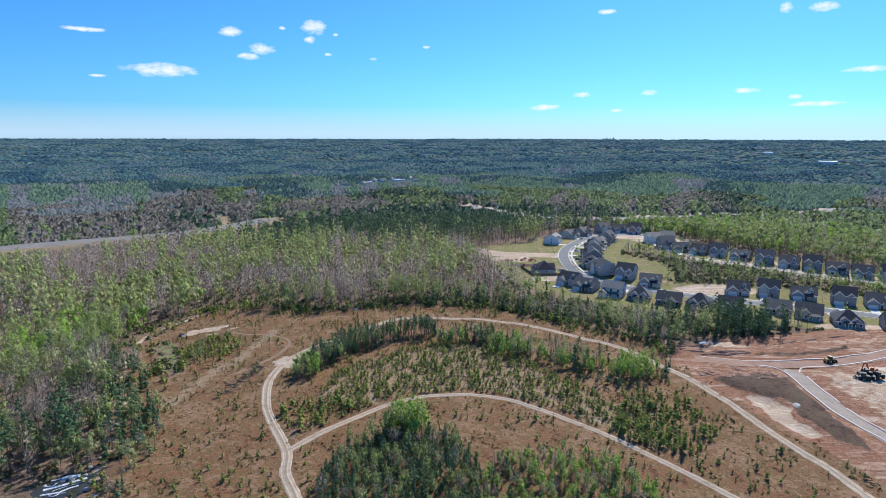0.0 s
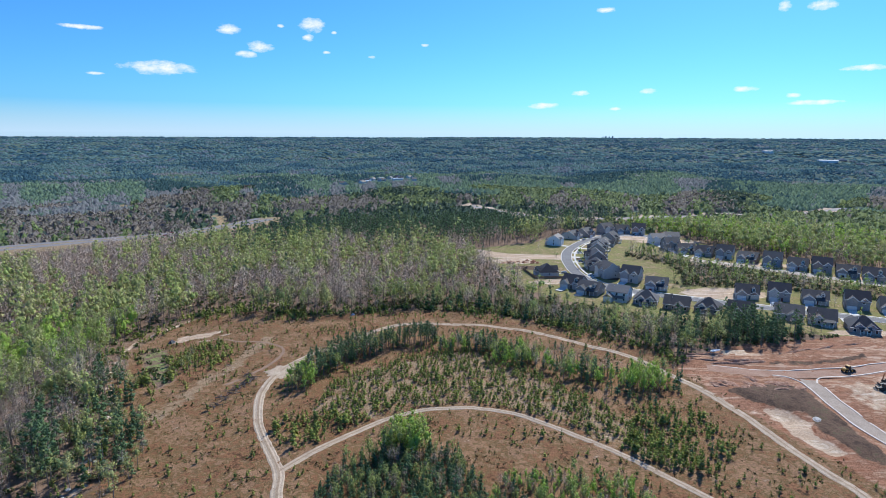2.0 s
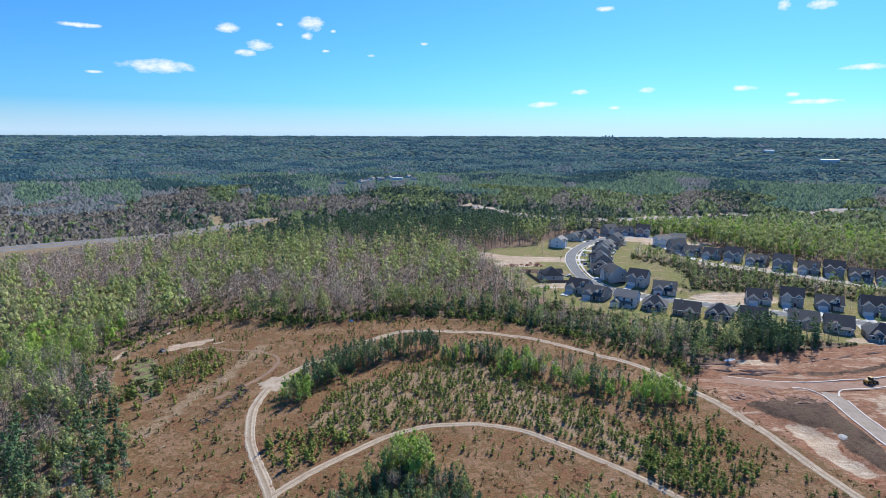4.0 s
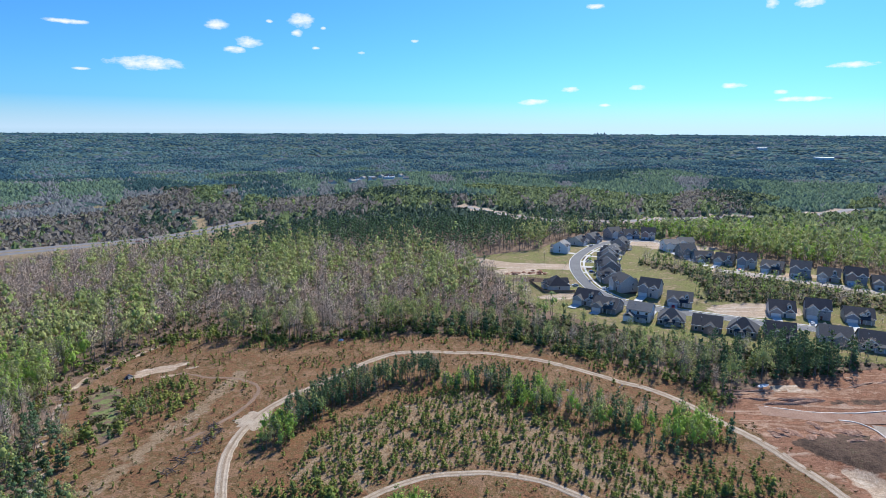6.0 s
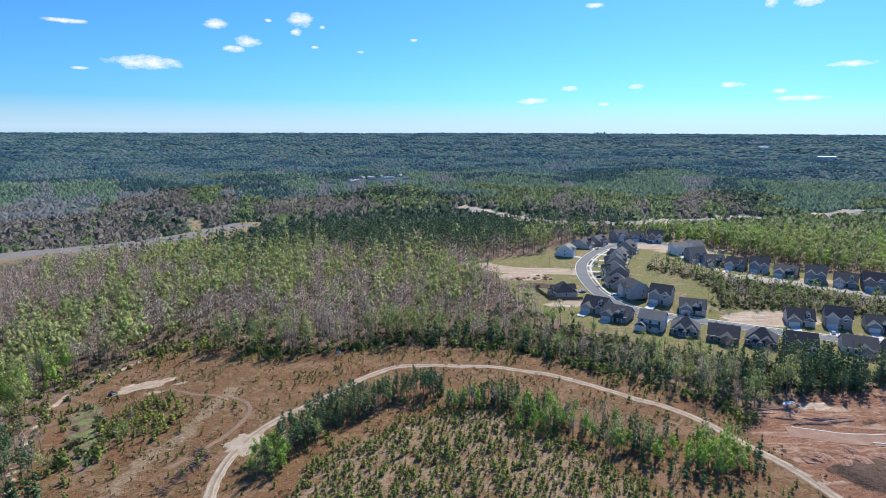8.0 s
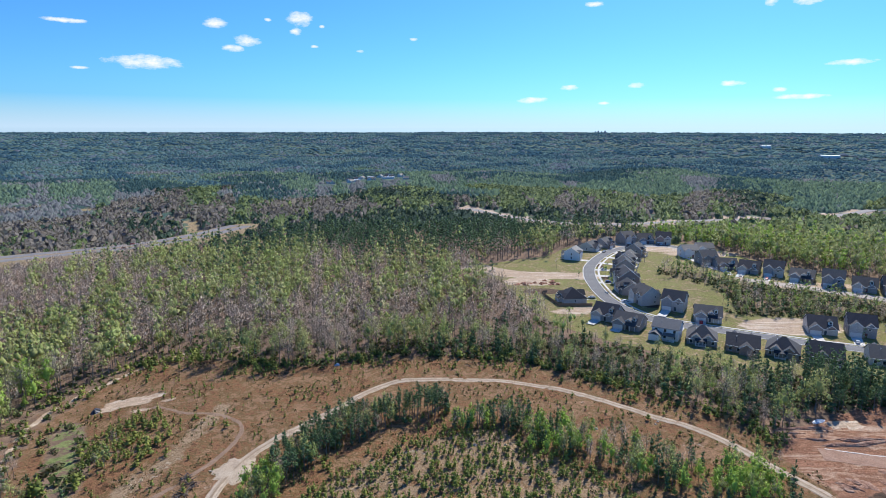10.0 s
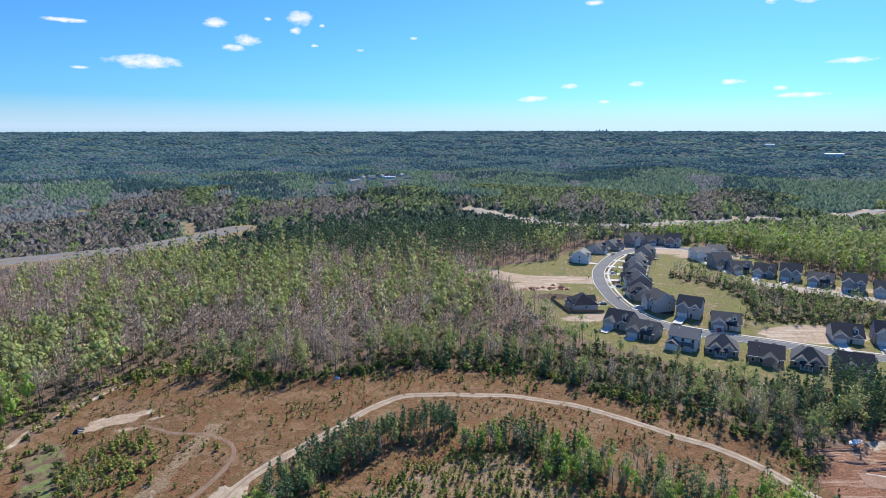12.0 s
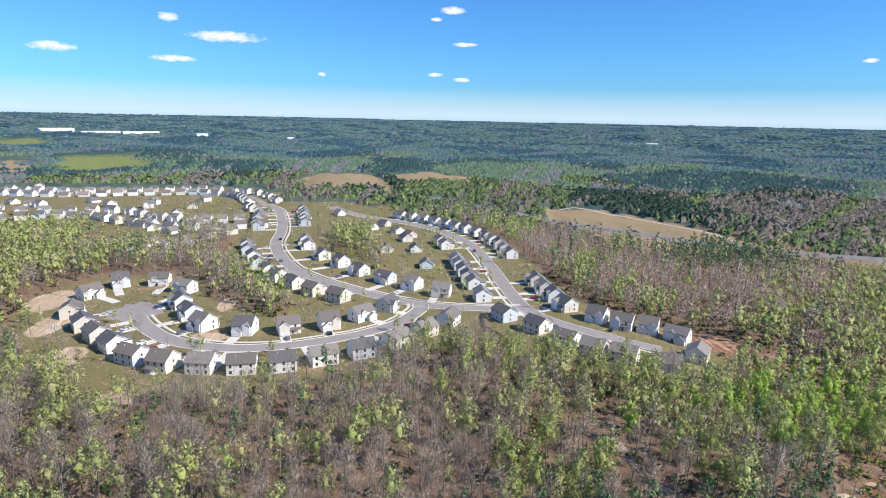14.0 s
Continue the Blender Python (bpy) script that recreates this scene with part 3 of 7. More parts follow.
for line, r0, r1 in ((SPUR, 7, 13), (EDGE_PATH, 0.0, 2.6), (WOODS_PATH, 0.0, 1.4), (BACK_STREET, 4, 8), (FAR_ROAD, 9, 24)):
    sand = np.maximum(sand, near_line(line, XX, YY, r0, r1) * 0.9)
ZONE["sand"] = sand
straw = np.maximum(np.maximum(cover(FIELD, XX, YY, 8.0), np.maximum(cover(MEADOW, XX, YY, 15.0), cover(MEADOW_FAR, XX, YY, 15.0))), near_line(HIGHWAY, XX, YY, 18, 36) * ease(-700, -600, XX))
straw = np.maximum(straw, 0.8 * near_line(POWER_CUT, XX, YY, 6, 16))
straw = np.maximum(straw, near_line(FAR_LANE, XX, YY, 5, 13))
ZONE["straw"] = straw
pasture = np.maximum(cover(PASTURE, XX, YY, 20.0), cover(PASTURE_FAR, XX, YY, 30.0))
ZONE["grass"] = np.maximum(0.64 * cover(LAWN_POND, XX, YY, 9.0), np.maximum(pasture, cover([(207, 284), (225, 301), (247, 315), (270, 300), (240, 284), (222, 281)], XX, YY, 3.0)))
straw = np.maximum(straw, cover(STUBBLE, XX, YY, 20.0))
ZONE["straw"] = straw
ZONE["dry"] = np.maximum(cover(WEST_VILLAGE, XX, YY, 6.0), cover(HILL_VILLAGE, XX, YY, 10.0)) * (1 - copse)
ZONE["bleached"] = np.maximum(cover(YOUNG_GROWTH, XX, YY, 6.0) * 0.62, near_line(WASHED_STREAK, XX, YY, 1.0, 7.0) * 0.7)
ZONE["soil"] = np.maximum(1.15 * cover(DARK_BANK, XX, YY, 4.0), 0.75 * near_line(smooth_line([(150, 268), (175, 270), (200, 278)]), XX, YY, 0.5, 4.0)) * (1 - 0.8 * cover(BASIN, XX, YY, 4.0))
for cx, cy, rx, ry in ((117, 522, 5, 9), (113, 486, 5, 9), (116, 452, 5, 8), (62, 452, 16, 7), (122, 425, 6, 5), (146, 570, 8, 6), (205, 398, 5, 7)):
    ZONE["soil"] = np.maximum(ZONE["soil"], 0.8 * (1 - ease(0.5, 1.3, np.hypot((XX - cx) / rx, (YY - cy) / ry))))
# distance mask that brings in the hazed treetop colour
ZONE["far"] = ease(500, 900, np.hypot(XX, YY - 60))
OPEN = np.clip(np.maximum.reduce([ZONE["heath"], ZONE["clay"], town * (1 - copse), straw, np.maximum(cover(PASTURE, XX, YY, 20.0), cover(PASTURE_FAR, XX, YY, 30.0)), sand * 0.7, ZONE["grass"]]), 0, 1)


def lookup(grid, x, y):
    i = np.clip(np.searchsorted(GX, x), 0, len(GX) - 1)
    j = np.clip(np.searchsorted(GY, y), 0, len(GY) - 1)
    return grid[j, i]


# ---- ground ----
def ground_material():
    m = bpy.data.materials.new("open_land")
    m.use_nodes = True
    nt = m.node_tree
    bsdf = nt.nodes["Principled BSDF"]
    bsdf.inputs["Roughness"].default_value, bsdf.inputs["Specular IOR Level"].default_value = 0.95, 0.1
    tc = nt.nodes.new("ShaderNodeTexCoord")

    def noise_of(scale, detail=7.0, rough=0.68):
        n = nt.nodes.new("ShaderNodeTexNoise")
        n.inputs["Scale"].default_value, n.inputs["Detail"].default_value, n.inputs["Roughness"].default_value = scale, detail, rough
        nt.links.new(tc.outputs["Object"], n.inputs["Vector"])
        return n.outputs["Fac"]

    def blend(fac, stops):
        r = nt.nodes.new("ShaderNodeValToRGB")
        el = r.color_ramp.elements
        while len(el) < len(stops):
            el.new(0.5)
        for e, (p, c) in zip(el, stops):
            e.position, e.color = p, (*c, 1)
        nt.links.new(fac, r.inputs[0])
        return r.outputs[0]

    broad, mid, small = noise_of(0.035), noise_of(0.22), noise_of(1.6, 5.0)
    mixed = nt.nodes.new("ShaderNodeMix")
    mixed.inputs[0].default_value = 0.55
    nt.links.new(broad, mixed.inputs[2])
    nt.links.new(mid, mixed.inputs[3])
    grain = mixed.outputs[0]
    # ruts and scraped streaks run one way over the graded clay
    turn = nt.nodes.new("ShaderNodeMapping")
    turn.inputs["Rotation"].default_value = (0, 0, radians(-18))
    turn.inputs["Scale"].default_value = (0.028, 0.24, 1.0)
    nt.links.new(tc.outputs["Object"], turn.inputs["Vector"])
    rut = nt.nodes.new("ShaderNodeTexNoise")
    rut.inputs["Scale"].default_value, rut.inputs["Detail"].default_value, rut.inputs["Distortion"].default_value = 1.0, 6.0, 1.2
    nt.links.new(turn.outputs[0], rut.inputs["Vector"])
    ruts = nt.nodes.new("ShaderNodeMix")
    ruts.inputs[0].default_value = 0.55
    nt.links.new(grain, ruts.inputs[2])
    nt.links.new(rut.outputs["Fac"], ruts.inputs[3])
    streaks = ruts.outputs[0]
    spread = nt.nodes.new("ShaderNodeMix")
    spread.inputs[0].default_value = 0.5
    nt.links.new(noise_of(0.07, 8.0, 0.72), spread.inputs[2])
    nt.links.new(noise_of(0.45, 6.0, 0.7), spread.inputs[3])
    patchy = spread.outputs[0]
    surfaces = {
        "litter": blend(grain, [(0.30, (0.115, 0.082, 0.058)), (0.45, (0.195, 0.132, 0.09)), (0.55, (0.28, 0.185, 0.128)), (0.7, (0.15, 0.142, 0.07))]),
        # far: treetop tones with bluish haze put into the colour
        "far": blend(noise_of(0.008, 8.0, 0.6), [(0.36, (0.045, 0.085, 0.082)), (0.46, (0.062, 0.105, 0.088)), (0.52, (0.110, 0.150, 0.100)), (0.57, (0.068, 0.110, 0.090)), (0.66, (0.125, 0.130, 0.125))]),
        "heath": blend(patchy, [(0.33, (0.045, 0.032, 0.016)), (0.41, (0.135, 0.072, 0.036)), (0.46, (0.29, 0.142, 0.074)), (0.50, (0.135, 0.098, 0.040)), (0.545, (0.33, 0.190, 0.108)), (0.60, (0.21, 0.125, 0.068)), (0.66, (0.50, 0.380, 0.265))]),
        "clay": blend(streaks, [(0.30, (0.09, 0.045, 0.028)), (0.38, (0.25, 0.105, 0.055)), (0.44, (0.37, 0.195, 0.118)), (0.49, (0.235, 0.112, 0.064)), (0.55, (0.42, 0.255, 0.165)), (0.64, (0.56, 0.42, 0.31))]),
        "soil": blend(patchy, [(0.32, (0.035, 0.026, 0.020)), (0.44, (0.085, 0.056, 0.040)), (0.53, (0.15, 0.095, 0.065)), (0.64, (0.10, 0.10, 0.05))]),
        "lawn": blend(patchy, [(0.30, (0.08, 0.09, 0.03)), (0.39, (0.17, 0.18, 0.055)), (0.46, (0.27, 0.25, 0.09)), (0.51, (0.19, 0.175, 0.065)), (0.56, (0.33, 0.245, 0.13)), (0.66, (0.46, 0.35, 0.24))]),
        "bleached": blend(patchy, [(0.32, (0.11, 0.07, 0.035)), (0.42, (0.24, 0.155, 0.085)), (0.50, (0.37, 0.265, 0.165)), (0.55, (0.24, 0.155, 0.085)), (0.64, (0.50, 0.41, 0.29))]),
        "grass": blend(patchy, [(0.34, (0.12, 0.10, 0.05)), (0.43, (0.15, 0.19, 0.06)), (0.50, (0.24, 0.27, 0.10)), (0.56, (0.17, 0.19, 0.065)), (0.64, (0.30, 0.25, 0.14))]),
        "dry": blend(patchy, [(0.32, (0.09, 0.11, 0.035)), (0.41, (0.16, 0.165, 0.06)), (0.47, (0.27, 0.21, 0.115)), (0.51, (0.15, 0.155, 0.055)), (0.56, (0.32, 0.23, 0.145)), (0.66, (0.46, 0.36, 0.26))]),
        "straw": blend(grain, [(0.30, (0.26, 0.19, 0.10)), (0.5, (0.34, 0.25, 0.15)), (0.68, (0.22, 0.21, 0.09))]),
        "sand": blend(streaks, [(0.30, (0.38, 0.25, 0.16)), (0.43, (0.58, 0.44, 0.31)), (0.50, (0.46, 0.33, 0.225)), (0.58, (0.64, 0.52, 0.39)), (0.68, (0.70, 0.60, 0.47))]),
    }
    color = surfaces["litter"]
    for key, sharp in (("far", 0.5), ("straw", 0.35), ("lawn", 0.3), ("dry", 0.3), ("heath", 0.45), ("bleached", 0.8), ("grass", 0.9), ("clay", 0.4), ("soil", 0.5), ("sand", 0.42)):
        att = nt.nodes.new("ShaderNodeAttribute")
        att.attribute_name = key
        add = nt.nodes.new("ShaderNodeMath")
        add.operation = "ADD"
        sub = nt.nodes.new("ShaderNodeMath")
        sub.operation = "SUBTRACT"
        sub.inputs[1].default_value = 0.5
        nt.links.new(mid, sub.inputs[0])
        sc = nt.nodes.new("ShaderNodeMath")
        sc.operation = "MULTIPLY"
        sc.inputs[1].default_value = sharp * 2.4
        nt.links.new(sub.outputs[0], sc.inputs[0])
        nt.links.new(att.outputs["Fac"], add.inputs[0])
        nt.links.new(sc.outputs[0], add.inputs[1])
        mr = nt.nodes.new("ShaderNodeMapRange")
        mr.interpolation_type = "SMOOTHSTEP"
        mr.inputs[1].default_value, mr.inputs[2].default_value = 0.40, 0.62
        nt.links.new(add.outputs[0], mr.inputs[0])
        mx = nt.nodes.new("ShaderNodeMix")
        mx.data_type = "RGBA"
        nt.links.new(mr.outputs[0], mx.inputs[0])
        nt.links.new(color, mx.inputs[6])
        nt.links.new(surfaces[key], mx.inputs[7])
        color = mx.outputs[2]
    mr = nt.nodes.new("ShaderNodeMapRange")
    mr.inputs[1].default_value, mr.inputs[2].default_value = 0.3, 0.7
    mr.inputs[3].default_value, mr.inputs[4].default_value = 0.70, 1.28
    nt.links.new(small, mr.inputs[0])
    mul = nt.nodes.new("ShaderNodeMix")
    mul.data_type, mul.blend_type = "RGBA", "MULTIPLY"
    mul.inputs[0].default_value = 1.0
    nt.links.new(color, mul.inputs[6])
    nt.links.new(mr.outputs[0], mul.inputs[7])
    nt.links.new(mul.outputs[2], bsdf.inputs["Base Color"])
    bn = nt.nodes.new("ShaderNodeBump")
    bn.inputs["Strength"].default_value, bn.inputs["Distance"].default_value = 0.8, 0.6
    nt.links.new(small, bn.inputs["Height"])
    nt.links.new(bn.outputs[0], bsdf.inputs["Normal"])
    return m


def smooth_noise(x, y, size, seed):
    """Soft random hills between -1 and 1, of that size in metres."""
    rng = np.random.default_rng(seed)
    out = np.zeros(np.shape(x))
    for k in range(7):
        a, ph = rng.uniform(0, 6.283), rng.uniform(0, 6.283)
        f = 6.283 / size * rng.uniform(0.6, 1.7)
        out += np.sin((x * math.cos(a) + y * math.sin(a)) * f + ph + 1.3 * np.sin((y * math.cos(a) - x * math.sin(a)) * f * 0.7 + ph * 2))
    return out / 3.2


def build_ground():
    rough = 0.22 * smooth_noise(XX, YY, 9.0, 3) + 0.35 * smooth_noise(XX, YY, 31.0, 4)
    ground_z = height(XX, YY) + rough * (1 - ZONE["far"]) * np.where(town > 0.4, 0.15, 0.6) + 9.0 * smooth_noise(XX, YY, 560.0, 5) * ease(800, 1700, np.hypot(XX, YY - 60)) * (1 - 0.85 * ease(3200, 4600, np.hypot(XX, YY - 60)))
    # the treetops of far woods lie as a raised, uneven sheet
    ground_z = ground_z + 5.0 * ease(615, 800, np.hypot(XX, YY - 60)) * (1 - ease(0.05, 0.5, np.maximum(OPEN, near_line(FAR_ROAD, XX, YY, 12, 40))))
    ground_z = ground_z + 7.0 * near_line(HIGHWAY, XX, YY, 17, 40) * (1 - ease(400, 470, -XX))
    # farther west the highway runs in a shallow cutting, sunk deeper past x -640 to hide it from the camera
    ground_z = ground_z - 3.2 * near_line(HIGHWAY, XX, YY, 14, 24) * ease(480, 530, -XX) - 2.5 * near_line(HIGHWAY, XX, YY, 14, 24) * ease(640, 700, -XX)
    # grassy knolls beyond the estate
    ground_z = ground_z + 11.0 * np.exp(-((XX + 970) / 75) ** 2 - ((YY - 90) / 55) ** 2) + 8.0 * np.exp(-((XX + 1005) / 90) ** 2 - ((YY - 250) / 75) ** 2)
    # heaps and cuts on the building site
    works = ZONE["clay"] * ease(100, 110, XX) * (1 - near_line(NEW_ROAD, XX, YY, 5, 10)) * (1 - near_line(NEW_BRANCH, XX, YY, 4, 8))
    ground_z = ground_z - 1.3 * cover(BASIN, XX, YY, 6.0) + 1.0 * cover(DARK_BANK, XX, YY, 5.0) * (1 - cover(BASIN, XX, YY, 4.0)) * (1 - near_line(NEW_BRANCH, XX, YY, 4, 8))
    ground_z = ground_z + works * 0.6 * np.abs(smooth_noise(XX, YY, 7.0, 8))
    nx, ny = len(GX), len(GY)
    verts = np.stack([XX.ravel(), YY.ravel(), ground_z.ravel()], 1)
    i, j = np.meshgrid(np.arange(nx - 1), np.arange(ny - 1))
    k = (j * nx + i).ravel()
    quads = np.stack([k, k + 1, k + nx + 1, k + nx], 1)
    mid = verts[quads].mean(1)
    quads = quads[np.hypot(mid[:, 0], mid[:, 1] - 60) < 4900]
    me = mesh_arrays("ground", verts, quads, [ground_material()])
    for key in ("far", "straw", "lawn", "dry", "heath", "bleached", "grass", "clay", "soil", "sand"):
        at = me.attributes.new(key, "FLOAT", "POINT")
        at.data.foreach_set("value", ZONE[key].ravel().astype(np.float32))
    me.polygons.foreach_set("use_smooth", np.ones(len(quads), bool))
    ob = new("ground", me)
    tagged(ob, "rolling ground of brown heath, clay, lawns and leaf litter", "ground", kind="structure")
    return ground_z


GROUND_Z = build_ground()


def land(x, y):
    """Height of the built ground at a point."""
    i = int(np.clip(np.searchsorted(GX, x) - 1, 0, len(GX) - 2))
    j = int(np.clip(np.searchsorted(GY, y) - 1, 0, len(GY) - 2))
    u, v = (x - GX[i]) / (GX[i + 1] - GX[i]), (y - GY[j]) / (GY[j + 1] - GY[j])
    z = GROUND_Z
    return float(z[j, i] * (1 - u) * (1 - v) + z[j, i + 1] * u * (1 - v) + z[j + 1, i] * (1 - u) * v + z[j + 1, i + 1] * u * v)


def ribbon(line, profile, mats, spread=0.0, seed=0):
    """A strip along a line. profile: (offset to the right, lift, material of the strip beyond)."""
    rng = np.random.default_rng(seed)
    s = Shape()
    n = len(profile)
    d = np.gradient(line, axis=0)
    d /= np.linalg.norm(d, axis=1)[:, None]
    wob = np.cumsum(rng.normal(0, spread, len(line)))
    wob -= np.linspace(wob[0], wob[-1], len(line))
    wob = np.clip(wob, -0.4, 0.4) if spread else wob * 0
    for (x, y), (dx, dy), w in zip(line, d, wob):
        zs = [land(x + dy * o, y - dx * o) for o, _, _ in profile]
        for (o, lift, _), z in zip(profile, zs):
            o = o * (1 + 0.35 * w) if spread else o
            s.v.append((x + dy * o, y - dx * o, max(z, sum(zs) / n - 0.02) + lift))
    for i in range(len(line) - 1):
        for k in range(n - 1):
            a = i * n + k
            s.f.append((a, a + 1, a + n + 1, a + n))
            s.m.append(profile[k][2])
    return s


TRACK = [(-1.8, -0.05, 0), (-1.35, 0.10, 0), (-0.85, 0.05, 0), (-0.35, 0.14, 1), (0.35, 0.14, 0), (0.85, 0.05, 0), (1.35, 0.10, 0), (1.8, -0.05, 0)]
M_MIDDLE = material("track_crown", [(0.27, 0.19, 0.12), (0.38, 0.29, 0.2)], 0.5, 0.95, 0.4, fine=3.0)
M_FAINT = material("faint_track", [(0.22, 0.14, 0.09), (0.31, 0.21, 0.145)], 0.4, 0.95, 0.4, fine=3.0)
tagged(part("track", ribbon(RIM_TRACK, TRACK, None, 0.06, 1), [M_SAND, M_MIDDLE]), "pale sandy two-rut track across the heath", "track", kind="structure")
tagged(part("track", ribbon(INNER_TRACK, [(o * 0.85, l, m) for o, l, m in TRACK], None, 0.06, 2), [M_SAND, M_MIDDLE]), "narrower sandy two-rut track through scrub", "track", kind="structure")
tagged(part("track", ribbon(FAINT_TRACK, [(-1.2, -0.06, 0), (-0.5, 0.05, 0), (0.5, 0.05, 0), (1.2, -0.06, 0)], None, 0.05, 3), [M_FAINT]), "faint worn trail over the heath", "track", kind="structure")


def disc(x, y, rx, ry, lift, seed, n=26):
    rng = np.random.default_rng(seed)
    s = Shape()
    s.v.append((x, y, land(x, y) + lift))
    for ring, f in ((1, 0.6), (2, 1.0)):
        for k in range(n):
            a = 2 * math.pi * k / n
            r = f * (1 + (0.16 * rng.normal() if ring == 2 else 0))
            px, py = x + rx * r * math.cos(a), y + ry * r * math.sin(a)
            s.v.append((px, py, land(px, py) + (lift if ring == 1 else -0.04)))
    for k in range(n):
        b = (k + 1) % n
        s.f += [(0, 1 + k, 1 + b), (1 + k, 1 + n + k, 1 + n + b, 1 + b)]
        s.m += [0, 0]
    return s


tagged(part("turnaround", disc(-71, 254, 7.0, 8.0, 0.14, 5), [M_SAND]), "pale sandy turning circle on the track", "track", kind="structure")

M_DUSTY = material("dusty_lane", [(0.40, 0.33, 0.26), (0.54, 0.46, 0.38)], 0.2, 0.95, 0.3, fine=2.5)
M_BRANCH = material("stone_base_course", [(0.30, 0.235, 0.18), (0.40, 0.33, 0.265)], 0.2, 0.95, 0.3, fine=2.5)
M_NEW_KERB = material("new_concrete", [(0.58, 0.50, 0.42), (0.72, 0.66, 0.58)], 0.5, 0.8, 0.1, fine=6.0)

# streets: carriageway, gutters, raised kerbs
def street(name, line, half, mat, label, kerbs=True, walk_side=0, label_kerb="pale concrete kerb along the street"):
    tagged(part(name, ribbon(line, [(-half, 0.07, 0), (-half * 0.5, 0.10, 0), (0, 0.12, 0), (half * 0.5, 0.10, 0), (half, 0.07, 0)], None), [mat]), label, "road", kind="structure")
    if kerbs:
        for side in (-1, 1):
            a, b = side * half, side * (half + 0.55)
            prof = [(a, 0.05, 0), (a + side * 0.1, 0.2, 0), (b, 0.2, 0), (b + side * 0.06, -0.05, 0)]
            tagged(part("kerb", ribbon(line, prof if side > 0 else prof[::-1], None), [M_CONCRETE]), label_kerb, "kerb", kind="structure")
    if walk_side:
        a = walk_side * (half + 2.2)
        b = walk_side * (half + 3.6)
        prof = [(a, -0.05, 0), (a, 0.13, 0), (b, 0.13, 0), (b, -0.05, 0)]
        tagged(part("pavement", ribbon(line, prof if walk_side > 0 else prof[::-1], None), [M_CONCRETE]), "pale concrete pavement beside the street", "pavement", kind="structure")


street("road", LOOP_STREET, 3.9, M_ASPHALT, "grey asphalt street curving through new houses", walk_side=-1)
street("road", WEST_COURT, 4.0, M_OLD_ASPHALT, "grey asphalt street ending in a court", walk_side=-1)
street("road", WEST_MAIN, 4.4, M_OLD_ASPHALT, "grey asphalt street winding up the estate", walk_side=-1)
street("road", WEST_NORTH, 4.2, M_OLD_ASPHALT, "grey asphalt street along the estate's edge", walk_side=1)
street("road", HILL_STREET, 4.2, M_OLD_ASPHALT, "far grey estate street", False)
street("road", HILL_LANE, 4.2, M_OLD_ASPHALT, "far grey estate street", False)
street("road", BACK_STREET, 5.0, M_DUSTY, "unpaved dusty street behind the houses", False)
street("road", NEW_ROAD, 4.0, M_GRAVEL, "graded gravel road with new kerbs", False)
street("road", NEW_BRANCH, 3.2, M_BRANCH, "graded gravel branch road with new kerbs", False)
for line in ([(121.6, 265.4), (131.2, 261.9), (143.4, 259.9), (156.6, 260.0), (171.1, 262.2), (186.3, 265.2), (203.4, 270.5), (218, 276), (245, 287)],
             [(157.9, 246.6), (160.4, 250.5), (163.7, 252.5), (168.2, 253.2), (179.4, 254.6), (195.7, 259.6), (210, 265.4), (245, 278)],
             [(142.8, 253.7), (147, 252.9), (150, 250.8), (151.4, 247), (151.2, 241.5), (150.1, 231.5), (148.4, 217.1), (148.2, 206.9), (149.4, 196.4), (151.8, 186.4), (155, 168)],
             [(157.9, 241.6), (156.4, 229.9), (155.2, 215.6)], [(154.9, 211.2), (155.3, 201.6), (157, 193.1), (160, 172)]):
    pts = smooth_line(line, 1.6)
    tagged(part("kerb", ribbon(pts, [(-0.34, -0.1, 0), (-0.3, 0.26, 0), (0.3, 0.26, 0), (0.34, -0.1, 0)], None), [M_NEW_KERB]), "new white concrete kerb on red clay", "kerb", kind="structure")
tagged(part("court", disc(-329, 5, 14.0, 14.0, 0.34, 6, 32), [M_OLD_ASPHALT]), "round asphalt court at the street's end", "road", kind="structure")
for off in (-9.0, 9.0):
    d = np.gradient(HIGHWAY, axis=0)
    d /= np.linalg.norm(d, axis=1)[:, None]
    side = HIGHWAY + np.stack([d[:, 1], -d[:, 0]], 1) * (off * (0.62 + 0.38 * ease(-700, -620, HIGHWAY[:, 0])))[:, None]
    tagged(part("highway", ribbon(side, [(-6, 0.1, 0), (0, 0.25, 0), (6, 0.1, 0)], None), [M_HIGHWAY]), "grey highway carriageway between woods", "road", kind="structure")
FIELD_EDGE = smooth_line([(-702, 346), (-686, 394), (-618, 436), (-548, 466), (-505, 466)], 6.0)
tagged(part("farm_track", ribbon(FIELD_EDGE, [(-2.6, 0.12, 0), (0, 0.3, 0), (2.6, 0.12, 0)], None), [M_DUSTY]), "pale dirt track along the field's upper edge", "track", kind="structure")
tagged(part("road", ribbon(FAR_ROAD, [(-6, 0.3, 0), (0, 0.5, 0), (6, 0.3, 0)], None), [M_OLD_ASPHALT]), "far pale road among trees", "road", kind="structure")
# ---- houses ----
def gable_shape(u0, u1, base, eave, ridge):
    return [(u0, base), (u1, base), (u1, eave), ((u0 + u1) / 2, ridge), (u0, eave)]


def slab(y0, z0, y1, z1, th=0.22):
    return [(y0, z0), (y1, z1), (y1, z1 + th), (y0, z0 + th)]


